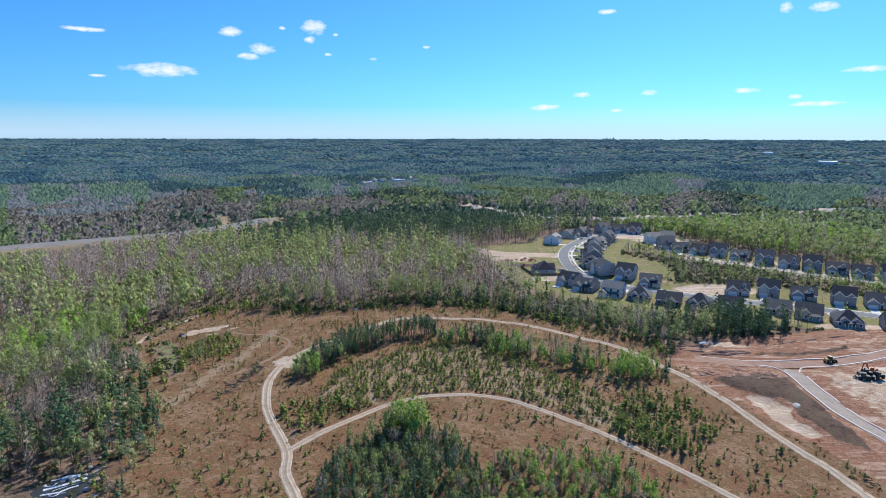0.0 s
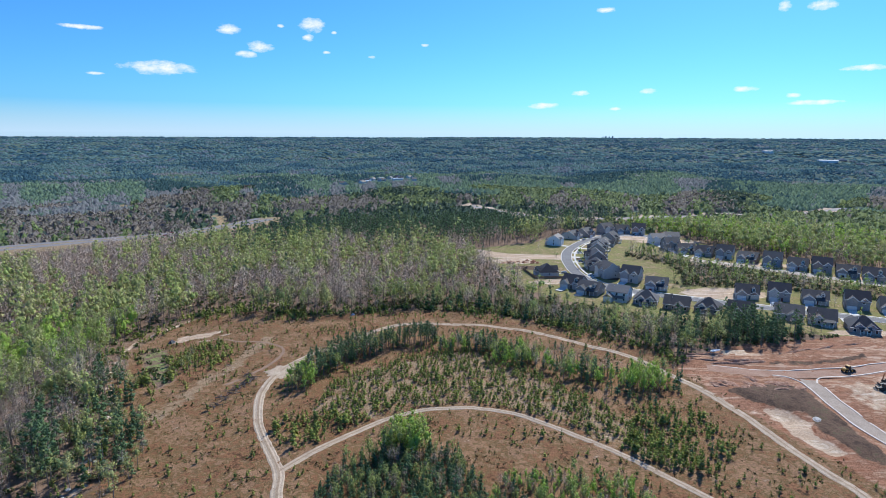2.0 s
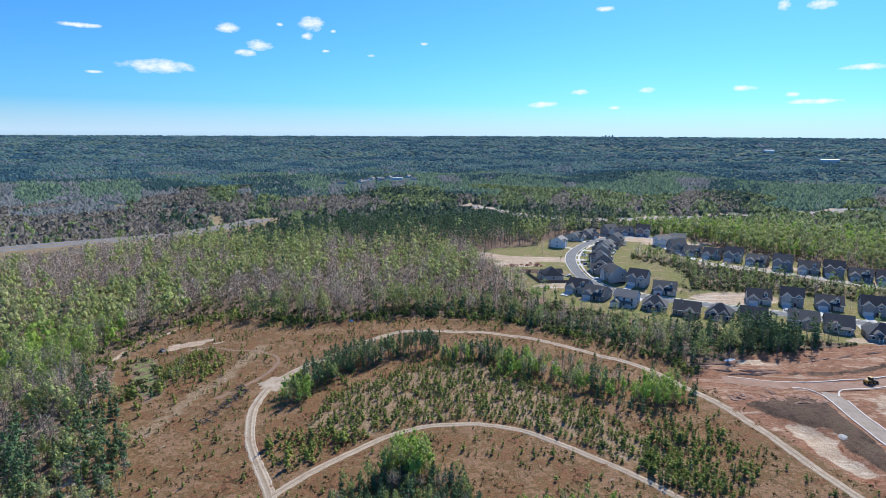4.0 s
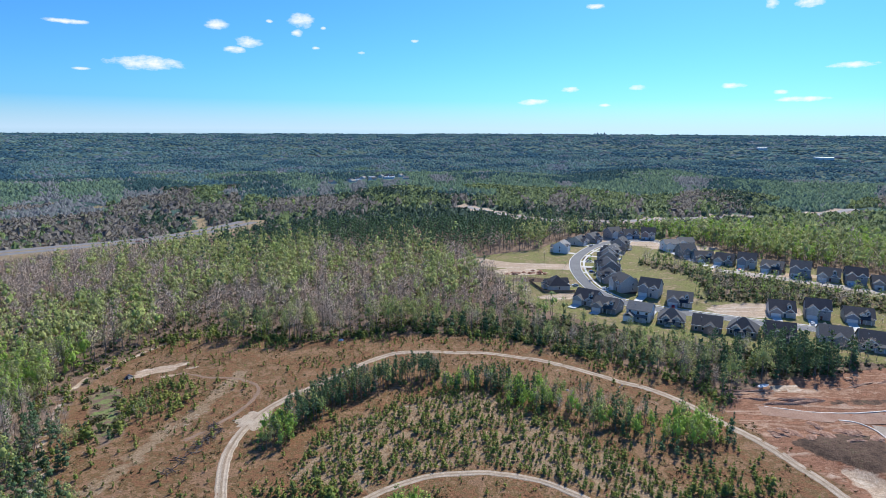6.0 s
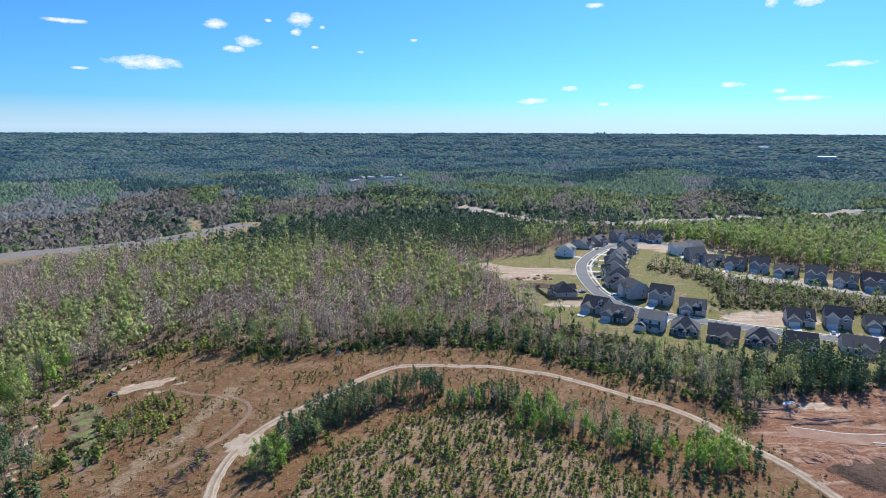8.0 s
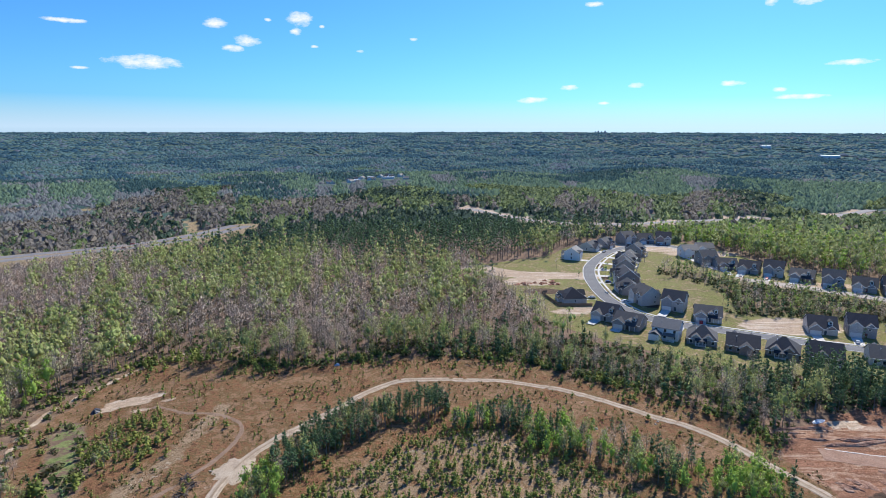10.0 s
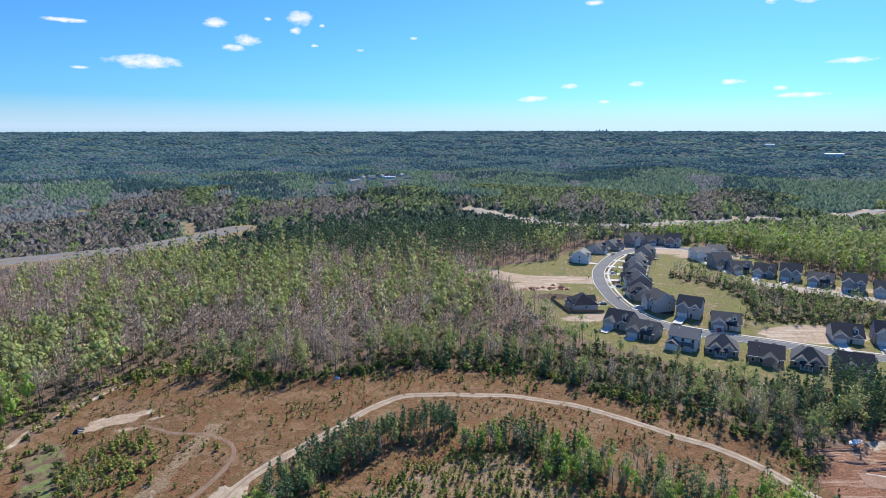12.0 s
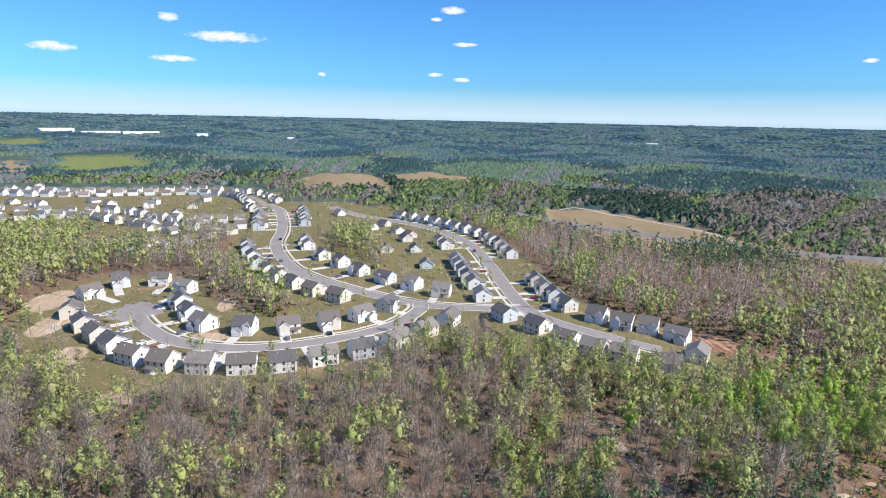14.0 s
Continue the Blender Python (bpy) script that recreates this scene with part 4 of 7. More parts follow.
def window(house, x, y, z, w, h, face, simple=False):
    """A framed window, its pane set back in the frame. face: which way it looks."""
    f = Shape()
    t, p = 0.12, 0.09
    o = [(-w / 2 - t, -h / 2 - t), (w / 2 + t, -h / 2 - t), (w / 2 + t, h / 2 + t), (-w / 2 - t, h / 2 + t)]
    i = [(-w / 2, -h / 2), (w / 2, -h / 2), (w / 2, h / 2), (-w / 2, h / 2)]
    for ring, d in ((o, 0.0), (o, -p), (i, -p), (i, -0.03)):
        f.v += [(u, d, v) for u, v in ring]
    for r in range(3):
        for k in range(4):
            b = (k + 1) % 4
            f.f.append((r * 4 + k, r * 4 + b, r * 4 + 4 + b, r * 4 + 4 + k))
            f.m.append(0)
    if simple:
        f.f.append((12, 13, 14, 15))
        f.m.append(1)
    turn = {"front": 0, "rear": 180, "left": -90, "right": 90}[face]
    ob = part("window", f, [M_WHITE, M_GLASS], house, at=pose(x, y, z, 0, 0, turn))
    if not simple:
        part("pane", Shape().box(-w / 2, w / 2, -0.035, -0.005, -h / 2, h / 2), [M_GLASS], ob)
    return ob


def white_ends(s, axis):
    """Gives the rake ends of a roof slab the trim's material."""
    for k, f in enumerate(s.f):
        q = [s.v[i][axis] for i in f]
        if max(q) - min(q) < 1e-4:
            s.m[k] = 1
    return s


def make_house(name, w, d, eave, pitch, wall, roof, hip=False, front=(), rear=(), rear_porch=None, front_porch=None, garage=None, storeys=1, wing=None, panes=True, simple=False, dormer=None):
    """One house about its middle; its front looks to -y."""
    h = new(name)
    ridge = eave + d / 2 * pitch
    o = 0.45
    body = Shape()
    if hip:
        body.box(-w / 2, w / 2, -d / 2, d / 2, -0.6, eave)
    else:
        body.prism(gable_shape(-d / 2, d / 2, -0.6, eave, ridge), "x", -w / 2, w / 2)
    part("wall", body, [wall], h)
    top = Shape()
    if hip:
        run = min(d / 2, w / 2 - 0.8)
        r = ridge + 0.1
        e = eave - o * pitch
        c = [(-w / 2 - o, -d / 2 - o, e), (w / 2 + o, -d / 2 - o, e), (w / 2 + o, d / 2 + o, e), (-w / 2 - o, d / 2 + o, e), (-w / 2 + run, 0, r), (w / 2 - run, 0, r)]
        for q in ((0, 1, 5, 4), (1, 2, 5), (2, 3, 4, 5), (3, 0, 4), (3, 2, 1, 0)):
            top.face([c[i] for i in q])
    else:
        e = eave - o * pitch
        top.prism(slab(-d / 2 - o, e, 0, ridge), "x", -w / 2 - o, w / 2 + o)
        top.prism(slab(d / 2 + o, e, 0, ridge), "x", -w / 2 - o, w / 2 + o)
    part("roof", white_ends(top, 0), [roof, M_WHITE], h)
    for side in (-1, 1) if roof is M_ROOF_DARK else ():
        y = side * (d / 2 + o)
        part("gutter", Shape().box(-w / 2 - o, w / 2 + o, min(y, y + side * 0.14), max(y, y + side * 0.14), eave - o * pitch - 0.02, eave - o * pitch + 0.2), [M_WHITE], h)
    if dormer is not None:
        dz = eave + d / 4 * pitch
        dy = d / 4 * dormer[1]
        y0, y1 = dy + 1.5 * dormer[1], dy - 1.1 * dormer[1]
        box = part("dormer", Shape().prism(gable_shape(dormer[0] - 0.95, dormer[0] + 0.95, dz - 1.0, dz + 0.75, dz + 1.55), "y", y0, y1), [M_WHITE], h)
        s = Shape()
        for sx in (-1, 1):
            s.prism(slab(dormer[0] + sx * 1.2, dz + 0.55, dormer[0], dz + 1.58, 0.14), "y", y0 + 0.22 * dormer[1], y1 - 0.6 * dormer[1])
        part("dormer_roof", s, [roof], box)
        part("dormer_pane", Shape().box(dormer[0] - 0.5, dormer[0] + 0.5, min(y0, y0 + 0.04 * dormer[1]), max(y0, y0 + 0.04 * dormer[1]), dz - 0.35, dz + 0.65), [M_GLASS], box)
    for side, group in ((-1, front), (1, rear)):
        for xc, gw, out, base, top_e in group:
            y0 = side * (d / 2 + out)
            gp = pitch * 1.05
            gr = top_e + gw / 2 * gp
            back = side * max(0.0, d / 2 - max(0.0, gr - eave) / pitch)
            g = Shape().prism(gable_shape(xc - gw / 2, xc + gw / 2, base, top_e, gr), "y", y0, side * (d / 2 - 0.3))
            part("gable", g, [wall], h)
            s = Shape()
            ee = top_e - 0.35 * gp
            for sx in (-1, 1):
                s.prism(slab(xc + sx * (gw / 2 + 0.35), ee, xc, gr, 0.34), "y", y0 + side * 0.35, back)
            part("gable_roof", white_ends(s, 1), [roof, M_WHITE], h)
    if rear_porch:
        xc, pw, pd, ph = rear_porch
        y0 = d / 2
        part("porch_roof", Shape().prism([(y0 - 0.1, ph + 0.75), (y0 + pd + 0.3, ph), (y0 + pd + 0.3, ph + 0.2), (y0 - 0.1, ph + 0.95)], "x", xc - pw / 2 - 0.3, xc + pw / 2 + 0.3), [roof], h)
        for k in range(4):
            x = xc - pw / 2 + 0.15 + k * (pw - 0.3) / 3
            part("porch_post", Shape().box(x - 0.12, x + 0.12, y0 + pd - 0.24, y0 + pd, 0, ph), [M_WHITE], h)
        part("porch_floor", Shape().box(xc - pw / 2, xc + pw / 2, y0, y0 + pd, -0.5, 0.12), [M_CONCRETE], h)
    if front_porch:
        xc, pw, pd, ph = front_porch
        y0 = -d / 2
        part("porch_roof", Shape().prism([(y0 + 0.1, ph + 0.75), (y0 - pd - 0.3, ph), (y0 - pd - 0.3, ph + 0.2), (y0 + 0.1, ph + 0.95)], "x", xc - pw / 2 - 0.3, xc + pw / 2 + 0.3), [roof], h)
        for k in range(3):
            x = xc - pw / 2 + 0.15 + k * (pw - 0.3) / 2
            part("porch_post", Shape().box(x - 0.12, x + 0.12, y0 - pd, y0 - pd + 0.24, 0, ph), [M_WHITE], h)
    gy = -d / 2
    if garage:
        gx, gw, out = garage
        gy = -d / 2 - out
        s = Shape().box(gx - gw / 2, gx + gw / 2, gy - 0.06, gy, 0, 2.2)
        part("garage_door", s, [M_GARAGE], h)
        dx = gx - gw / 2 - 1.9 if gx > 0 else gx + gw / 2 + 1.9
        part("door", Shape().box(dx - 0.5, dx + 0.5, -d / 2 - 0.08, -d / 2, 0, 2.1), [M_DOOR], h)
    if wing:
        x0, x1, y0, y1, we = wing
        part("wing_wall", Shape().box(x0, x1, y0, y1, -0.6, we), [wall], h)
        mid = (x0 + x1) / 2
        s = Shape()
        for sx, xe in ((-1, x0), (1, x1)):
            s.prism(slab(xe + sx * 0.4, we - 0.2, mid, we + (x1 - x0) / 2 * 0.6, 0.2), "y", y0 - 0.4, y1 + 0.4)
        part("wing_roof", s, [roof], h)
    if panes:
        for k in range(storeys):
            z = 1.6 + k * 2.8
            for x in np.linspace(-w / 2 + 1.8, w / 2 - 1.8, 3 if simple else 4):
                window(h, x, d / 2 + 0.01, z, 1.1, 1.5, "rear", simple)
            if k:
                for x in (-w / 4, w / 4):
                    window(h, x, -d / 2 - 0.01, z, 1.1, 1.4, "front", simple)
            window(h, -w / 2 - 0.01, 0, z, 0.9, 1.3, "left", simple)
            window(h, w / 2 + 0.01, d / 5, z, 0.9, 1.3, "right", simple)
    part("vent_pipe", Shape().rod((w / 5, d / 6, ridge - d / 6 * pitch), (w / 5, d / 6, ridge - d / 6 * pitch + 0.9), 0.09), [M_WHITE], h)
    return h


M_WALL_WHITE = material("white_siding", [(0.72, 0.72, 0.71), (0.80, 0.80, 0.79)], 1.0, 0.6)
RANCH_A = make_house("house", 12.4, 13.5, 3.1, 0.68, M_WALL_MIX, M_ROOF_DARK, front=((-3.2, 5.6, 1.4, -0.5, 3.1), (3.4, 3.6, 0.2, 3.0, 3.4)), rear=((1.8, 4.6, 0.25, 2.9, 3.4),),
                     rear_porch=(-2.2, 5.2, 2.6, 2.6), garage=(-3.2, 4.8, 1.4), dormer=(3.2, -1))
RANCH_B = make_house("house", 12.8, 13.0, 3.1, 0.72, M_WALL_MIX, M_ROOF_DARK, hip=True, front=((3.0, 5.8, 1.2, -0.5, 3.1),), rear=((-2.6, 3.6, 0.3, 2.9, 3.6), (2.6, 3.6, 0.3, 2.9, 3.6)),
                     rear_porch=(0.5, 4.6, 2.2, 2.6), garage=(3.0, 4.8, 1.2))
RANCH_C = make_house("house", 13.2, 12.5, 3.2, 0.62, M_WALL_MIX, M_ROOF_DARK, front=((-3.4, 5.8, 1.6, -0.5, 3.2), (1.4, 2.6, 0.1, 4.0, 4.4)), rear=((-1.5, 5.4, 2.4, -0.4, 3.0),),
                     garage=(-3.4, 4.8, 1.6), front_porch=(2.6, 5.0, 1.6, 2.6), dormer=(3.6, -1))
TWO_WHITE = make_house("house", 12.0, 10.5, 5.7, 0.6, M_WALL_WHITE, M_ROOF_GREY, front=((-3.0, 5.0, 1.0, -0.5, 5.4),), rear_porch=(-2.0, 5.0, 2.4, 2.6), garage=(-3.0, 4.8, 1.0), storeys=2, wing=(1.5, 6.5, 5.0, 9.5, 3.0), simple=True)
TWO_DARK = make_house("house", 11.6, 12.0, 5.6, 0.72, M_WALL_MIX, M_ROOF_DARK, front=((-2.6, 5.2, 1.2, -0.5, 5.4), (3.2, 3.4, 0.3, 4.4, 5.6)), rear=((2.4, 4.0, 0.3, 4.6, 5.6),), rear_porch=(-1.8, 5.0, 2.4, 2.6), garage=(-2.6, 4.8, 1.2), storeys=2, simple=True)
ESTATE_A = make_house("house", 11.6, 10.2, 5.6, 0.62, M_WALL_LIGHT, M_ROOF_GREY, front=((-2.9, 5.4, 1.8, -0.5, 5.2),), garage=(-2.9, 4.6, 1.8), front_porch=(3.0, 4.8, 1.6, 2.7), storeys=2, simple=True)
ESTATE_B = make_house("house", 12.4, 10.0, 5.6, 0.6, M_WALL_LIGHT, M_ROOF_GREY, front=((3.1, 5.4, 2.0, -0.5, 3.0), (-2.2, 3.6, 0.4, 3.0, 5.6)), garage=(3.1, 4.6, 2.0), storeys=2, simple=True)
ESTATE_C = make_house("house", 10.6, 10.8, 5.7, 0.7, M_WALL_LIGHT, M_ROOF_GREY, front=((-2.4, 5.2, 1.5, -0.5, 2.9), (2.6, 3.8, 0.5, -0.4, 5.6)), garage=(-2.4, 4.6, 1.5), storeys=2, rear_porch=(1.5, 4.4, 2.2, 2.5), simple=True)
FAR_A = make_house("house", 11.5, 10.0, 5.6, 0.62, M_WALL_LIGHT, M_ROOF_GREY, front=((-2.9, 5.2, 1.8, -0.5, 5.2),), garage=(-2.9, 4.6, 1.8), panes=False)
FAR_B = make_house("house", 12.0, 10.0, 3.4, 0.7, M_WALL_LIGHT, M_ROOF_GREY, front=((3.0, 5.2, 1.8, -0.5, 3.2),), garage=(3.0, 4.6, 1.8), panes=False)
PROTOTYPES = [RANCH_A, RANCH_B, RANCH_C, TWO_WHITE, TWO_DARK, ESTATE_A, ESTATE_B, ESTATE_C, FAR_A, FAR_B]
USED = set()
HOUSE_SPOTS = []


def facing(x, y, line):
    d = np.hypot(line[:, 0] - x, line[:, 1] - y)
    q = line[int(d.argmin())]
    return q, math.degrees(math.atan2(q[0] - x, -(q[1] - y)))


def place_house(proto, x, y, line, label, group, turn=None, drive=None, scale=1.0):
    """Stands a house with its front to the street, and its driveway before the garage."""
    q, ang = facing(x, y, line)
    ang = ang if turn is None else turn
    z = land(x, y) + 0.05
    m = pose(x, y, z, 0, 0, ang)
    size = 0.9 if proto in (ESTATE_A, ESTATE_B, ESTATE_C, FAR_A, FAR_B) else 1.08
    if proto not in USED:
        USED.add(proto)
        proto.matrix_basis = m @ Matrix.Diagonal((size, size, size, 1))
        ob = proto
    else:
        ob = copy_thing(proto, m)
    tagged(ob, label, "house", group)
    HOUSE_SPOTS.append((x, y))
    if drive is not None:
        gx, gy = drive
        length = max(3.0, min(14.0, math.hypot(q[0] - x, q[1] - y) + gy - 4.6))
        s = Shape()
        s.box(gx - 2.4, gx + 2.4, gy - length, gy, -0.25, 0.07)
        tagged(part("driveway", s, [M_CONCRETE], at=pose(x, y, z, 0, 0, ang)), "pale concrete driveway slabs before the garage", "driveway", kind="structure")
    return ob


DRIVES = {RANCH_A: (-3.2, -8.2), RANCH_B: (3.0, -7.8), RANCH_C: (-3.4, -7.9), TWO_WHITE: (-3.0, -6.3), TWO_DARK: (-2.6, -7.2), ESTATE_A: (-2.9, -7.0), ESTATE_B: (3.1, -7.1), ESTATE_C: (-2.4, -7.0)}
NEW_LABELS = {RANCH_A: "dark-roofed ranch house with a rear porch on a lawn", RANCH_B: "hip-roofed charcoal ranch house with two rear gables", RANCH_C: "grey ranch house with a gabled sunroom and garage",
              TWO_WHITE: "white two-storey house with a grey roof and side wing", TWO_DARK: "two-storey dark-roofed house with steep front gables"}
OLD_LABELS = {ESTATE_A: "two-storey pale-sided house with a grey shingle roof", ESTATE_B: "wide pale two-storey house with a projecting garage", ESTATE_C: "narrow two-storey house with a steep grey roof"}


def row(spots, protos, line, group, turn=None, labels=None):
    for k, (x, y) in enumerate(spots):
        p = protos[k % len(protos)]
        place_house(p, x, y, line, (labels or NEW_LABELS)[p], group, turn, DRIVES[p])


A, B, C, W, D = RANCH_A, RANCH_B, RANCH_C, TWO_WHITE, TWO_DARK
# new subdivision
row([(90, 406), (98, 392)], [A, C], np.array([(106, 424), (112, 404)]), "houses on the loop street", -38)
row([(112, 376), (127, 369), (142, 358), (158.5, 352), (174, 345)], [W, B, C, B, A], LOOP_STREET, "houses on the loop street")
row([(200, 341), (213, 331), (226, 317), (248, 309), (268, 299)], [C, A, B, A, C], LOOP_STREET, "houses on the loop street")
row([(146, 404), (198, 385), (216, 380), (235, 373), (253, 361), (270, 354), (290, 343)], [C, A, D, C, D, A, C], LOOP_STREET, "houses on the loop street")
row([(134, 421), (120, 431), (117, 450), (121, 468), (124, 484), (130, 502), (137, 520), (146, 541), (158, 560)], [D, D, C, D, A, D, D, C, D], LOOP_STREET, "houses on the loop street")
row([(76, 434)], [B], LOOP_STREET, "houses on the loop street")
row([(104, 548)], [W], LOOP_STREET, "houses on the loop street")
row([(127, 584), (143, 597), (168, 615), (186, 618), (201, 612)], [C, A, D, A, D], LOOP_STREET, "houses on the loop street")
row([(200, 556), (217, 565), (203, 530), (210, 514), (222, 502), (234, 492), (246, 478), (258, 464), (272, 454), (285, 446), (298, 436), (311, 427), (326, 418)], [W, W, D, C, A, D, C, D, A, D, C, A, D], BACK_STREET, "houses on the back street")

# older estate to the west
E, F, G = ESTATE_A, ESTATE_B, ESTATE_C
row([(-324, -23), (-304, -9), (-289, 3), (-276, 15), (-262, 28), (-253, 43), (-250, 59), (-248, 75), (-249, 91), (-254, 107), (-260, 123), (-270, 139), (-282, 153), (-297, 167)], [E, E, F, E, F, G, E, F, E, F, E, F, E, F], WEST_COURT, "houses on the court", labels=OLD_LABELS)
row([(-293, 68), (-293, 88), (-297, 107), (-308, 123), (-323, 137), (-300, 47), (-318, 36), (-336, 27), (-364, 21)], [G, E, G, F, E, G, F, E, F], WEST_COURT, "houses on the court", labels=OLD_LABELS)
row([(-357, -28), (-379, -20), (-381, 2)], [F, G, F], WEST_COURT, "houses on the court", labels=OLD_LABELS)
row([(-478, 82), (-443, 95), (-420, 109), (-397, 122), (-377, 138), (-362, 154), (-347, 170), (-498, 78)], [F, E, G, E, F, G, E, F], WEST_MAIN, "houses on the main street", labels=OLD_LABELS)
row([(-462, 39), (-442, 46), (-420, 53), (-402, 62), (-387, 71), (-370, 82), (-354, 95), (-341, 110), (-480, 35)], [E, F, E, F, E, F, E, F, E], WEST_MAIN, "houses on the main street", labels=OLD_LABELS)
row([(-560, 30), (-578, 26), (-596, 24), (-614, 22), (-632, 20), (-650, 16), (-668, 8), (-684, 0)], [E, F, G, E, F, E, G, F], WEST_MAIN, "houses on the main street", labels=OLD_LABELS)
row([(-580, 71), (-600, 68), (-620, 66), (-641, 64), (-661, 60)], [F, E, G, E, F], WEST_MAIN, "houses on the main street", labels=OLD_LABELS)
row([(-336, 192), (-361, 192), (-377, 191), (-393, 191), (-409, 191), (-424, 191), (-474, 190), (-490, 188)], [F, E, E, F, E, F, E, F], WEST_NORTH, "houses on the north street", labels=OLD_LABELS)
row([(-366, 233), (-349, 233), (-332, 234), (-315, 235)], [E, F, G, E], WEST_NORTH, "houses on the north street", labels=OLD_LABELS)
row([(-440, 235), (-457, 234), (-474, 234), (-491, 232), (-508, 230), (-525, 225), (-541, 218), (-556, 211), (-570, 204), (-584, 195), (-597, 185), (-608, 174), (-620, 163)], [E, F, G, E, F, E, G, F, E, F, E, G, F], WEST_NORTH, "houses on the north street", labels=OLD_LABELS)
row([(-297, 246), (-288, 256), (-284, 268), (-273, 278)], [G, E, G, F], WEST_NORTH, "houses on the north street", labels=OLD_LABELS)
row([(-283, 209), (-264, 217), (-252, 226), (-244, 237), (-234, 252), (-248, 274)], [E, F, E, F, E, F], WEST_NORTH, "houses on the north street", labels=OLD_LABELS)
row([(-302, 197)], [F], WEST_NORTH, "houses on the north street", labels=OLD_LABELS)
place_house(FAR_B, -465, 165, WEST_NORTH, "small pale house among yards", "houses on the hill")
for x, y in ((-465, 142), (-414, 168), (-540, 155), (-520, 165), (-558, 132), (-575, 145), (-640, 100), (-505, 160)):
    place_house(FAR_B, x, y, WEST_NORTH, "small pale house among yards", "houses on the hill")
hill = np.random.default_rng(11)
for line, spans in ((HILL_STREET, (-17, 17)), (HILL_LANE, (-17, 17))):
    d = np.gradient(line, axis=0)
    d /= np.linalg.norm(d, axis=1)[:, None]
    for side in spans:
        for k in range(2, len(line) - 2, 6):
            x, y = line[k] + np.array([d[k][1], -d[k][0]]) * side
            place_house(FAR_A if hill.random() < 0.7 else FAR_B, x, y, line, "far pale house with a grey roof on the hill", "houses on the hill")
for x, y in ((-480, -55), (-495, -40), (-488, -24), (-505, -15), (-525, -5), (-540, 10), (-560, -60), (-575, -75), (-545, -40), (-700, -150), (-720, -110), (-735, -180), (-690, -60), (-700, -220), (-560, -220), (-540, -190), (-745, -60), (-725, -260)):
    place_house(FAR_A if hill.random() < 0.6 else FAR_B, x, y, HILL_LANE, "far pale house with a grey roof on the hill", "houses on the hill", turn=hill.uniform(0, 360))
for k in range(20):
    x, y = hill.uniform(-860, -560), hill.uniform(-330, 0)
    if min(math.hypot(x - a, y - b) for a, b in HOUSE_SPOTS) > 17 and inside(HILL_VILLAGE, np.array([x]), np.array([y]))[0]:
        place_house(FAR_A if hill.random() < 0.6 else FAR_B, x, y, HILL_LANE, "far pale house with a grey roof on the hill", "houses on the hill", turn=90 * int(hill.integers(0, 4)) + 20)
# far hamlet among the woods
for k in range(14):
    x, y = -205 + k * 11 + hill.uniform(-8, 8), 1275 + hill.uniform(-60, 90)
    place_house(FAR_B, x, y, np.array([(-150.0, 1200.0), (-100.0, 1200.0)]), "far pale roof in the woods", "far hamlet", turn=hill.uniform(0, 360))
for p in PROTOTYPES:
    if p not in USED:
        raise ValueError("an unused house")
# ---- vehicles and machines ----
def make_car():
    c = new("car")
    hull = [(-2.2, 0.35), (2.2, 0.35), (2.25, 0.75), (2.1, 0.95), (1.0, 1.02), (0.45, 1.45), (-1.35, 1.45), (-1.95, 1.0), (-2.25, 0.9)]
    s = Shape().prism([(u, z) for u, z in hull], "y", -0.88, 0.88)
    part("body", s, [M_CAR], c)
    part("windscreen", Shape().prism([(0.98, 1.04), (1.02, 1.04), (0.52, 1.42), (0.48, 1.42)], "y", -0.76, 0.76), [M_GLASS], c)
    for side in (-1, 1):
        part("side_window", Shape().prism([(-1.6, 1.04), (0.8, 1.04), (0.4, 1.38), (-1.3, 1.38)], "y", side * 0.875, side * 0.895), [M_GLASS], c)
        for x in (-1.35, 1.4):
            part("wheel", Shape().rod((x, side * 0.70, 0.33), (x, side * 0.92, 0.33), 0.33, sides=10), [M_TYRE], c)
    return c


CAR = make_car()
CAR_DONE = []


def park(x, y, ang, label="parked car on a driveway", group="parked cars", z=None):
    m = pose(x, y, land(x, y) + 0.14 if z is None else z, 0, 0, ang)
    ob = copy_thing(CAR, m) if CAR_DONE else CAR
    ob.matrix_basis = m
    CAR_DONE.append(ob)
    return tagged(ob, label, "car", group)


carpark = np.random.default_rng(61)
DRIVE_CARS = [o for o in scene.objects if o.name.startswith("driveway")]
for ob in DRIVE_CARS:
    if carpark.random() < 0.30:
        low = min(v[1] for v in ob.bound_box)
        high = max(v[1] for v in ob.bound_box)
        gx = sum(v[0] for v in ob.bound_box) / 8 + carpark.uniform(-0.9, 0.9)
        p = ob.matrix_basis @ Vector((gx, high - 3.0 - carpark.uniform(0, max(0.1, high - low - 6)), 0.07))
        park(p.x, p.y, math.degrees(ob.matrix_basis.to_euler().z) + 90, z=p.z)
for line, k, side in ((WEST_MAIN, 40, 3), (WEST_MAIN, 70, -3), (WEST_MAIN, 95, 3), (WEST_COURT, 22, -3), (WEST_NORTH, 90, 3), (WEST_NORTH, 60, -3), (LOOP_STREET, 30, 2.8), (LOOP_STREET, 16, -2.8), (LOOP_STREET, 8, 2.8)):
    d = line[k + 1] - line[k]
    d = d / np.linalg.norm(d)
    x, y = line[k] + np.array([d[1], -d[0]]) * side
    park(x, y, math.degrees(math.atan2(d[1], d[0])), "car parked at the kerb of the street", "cars at the kerb")
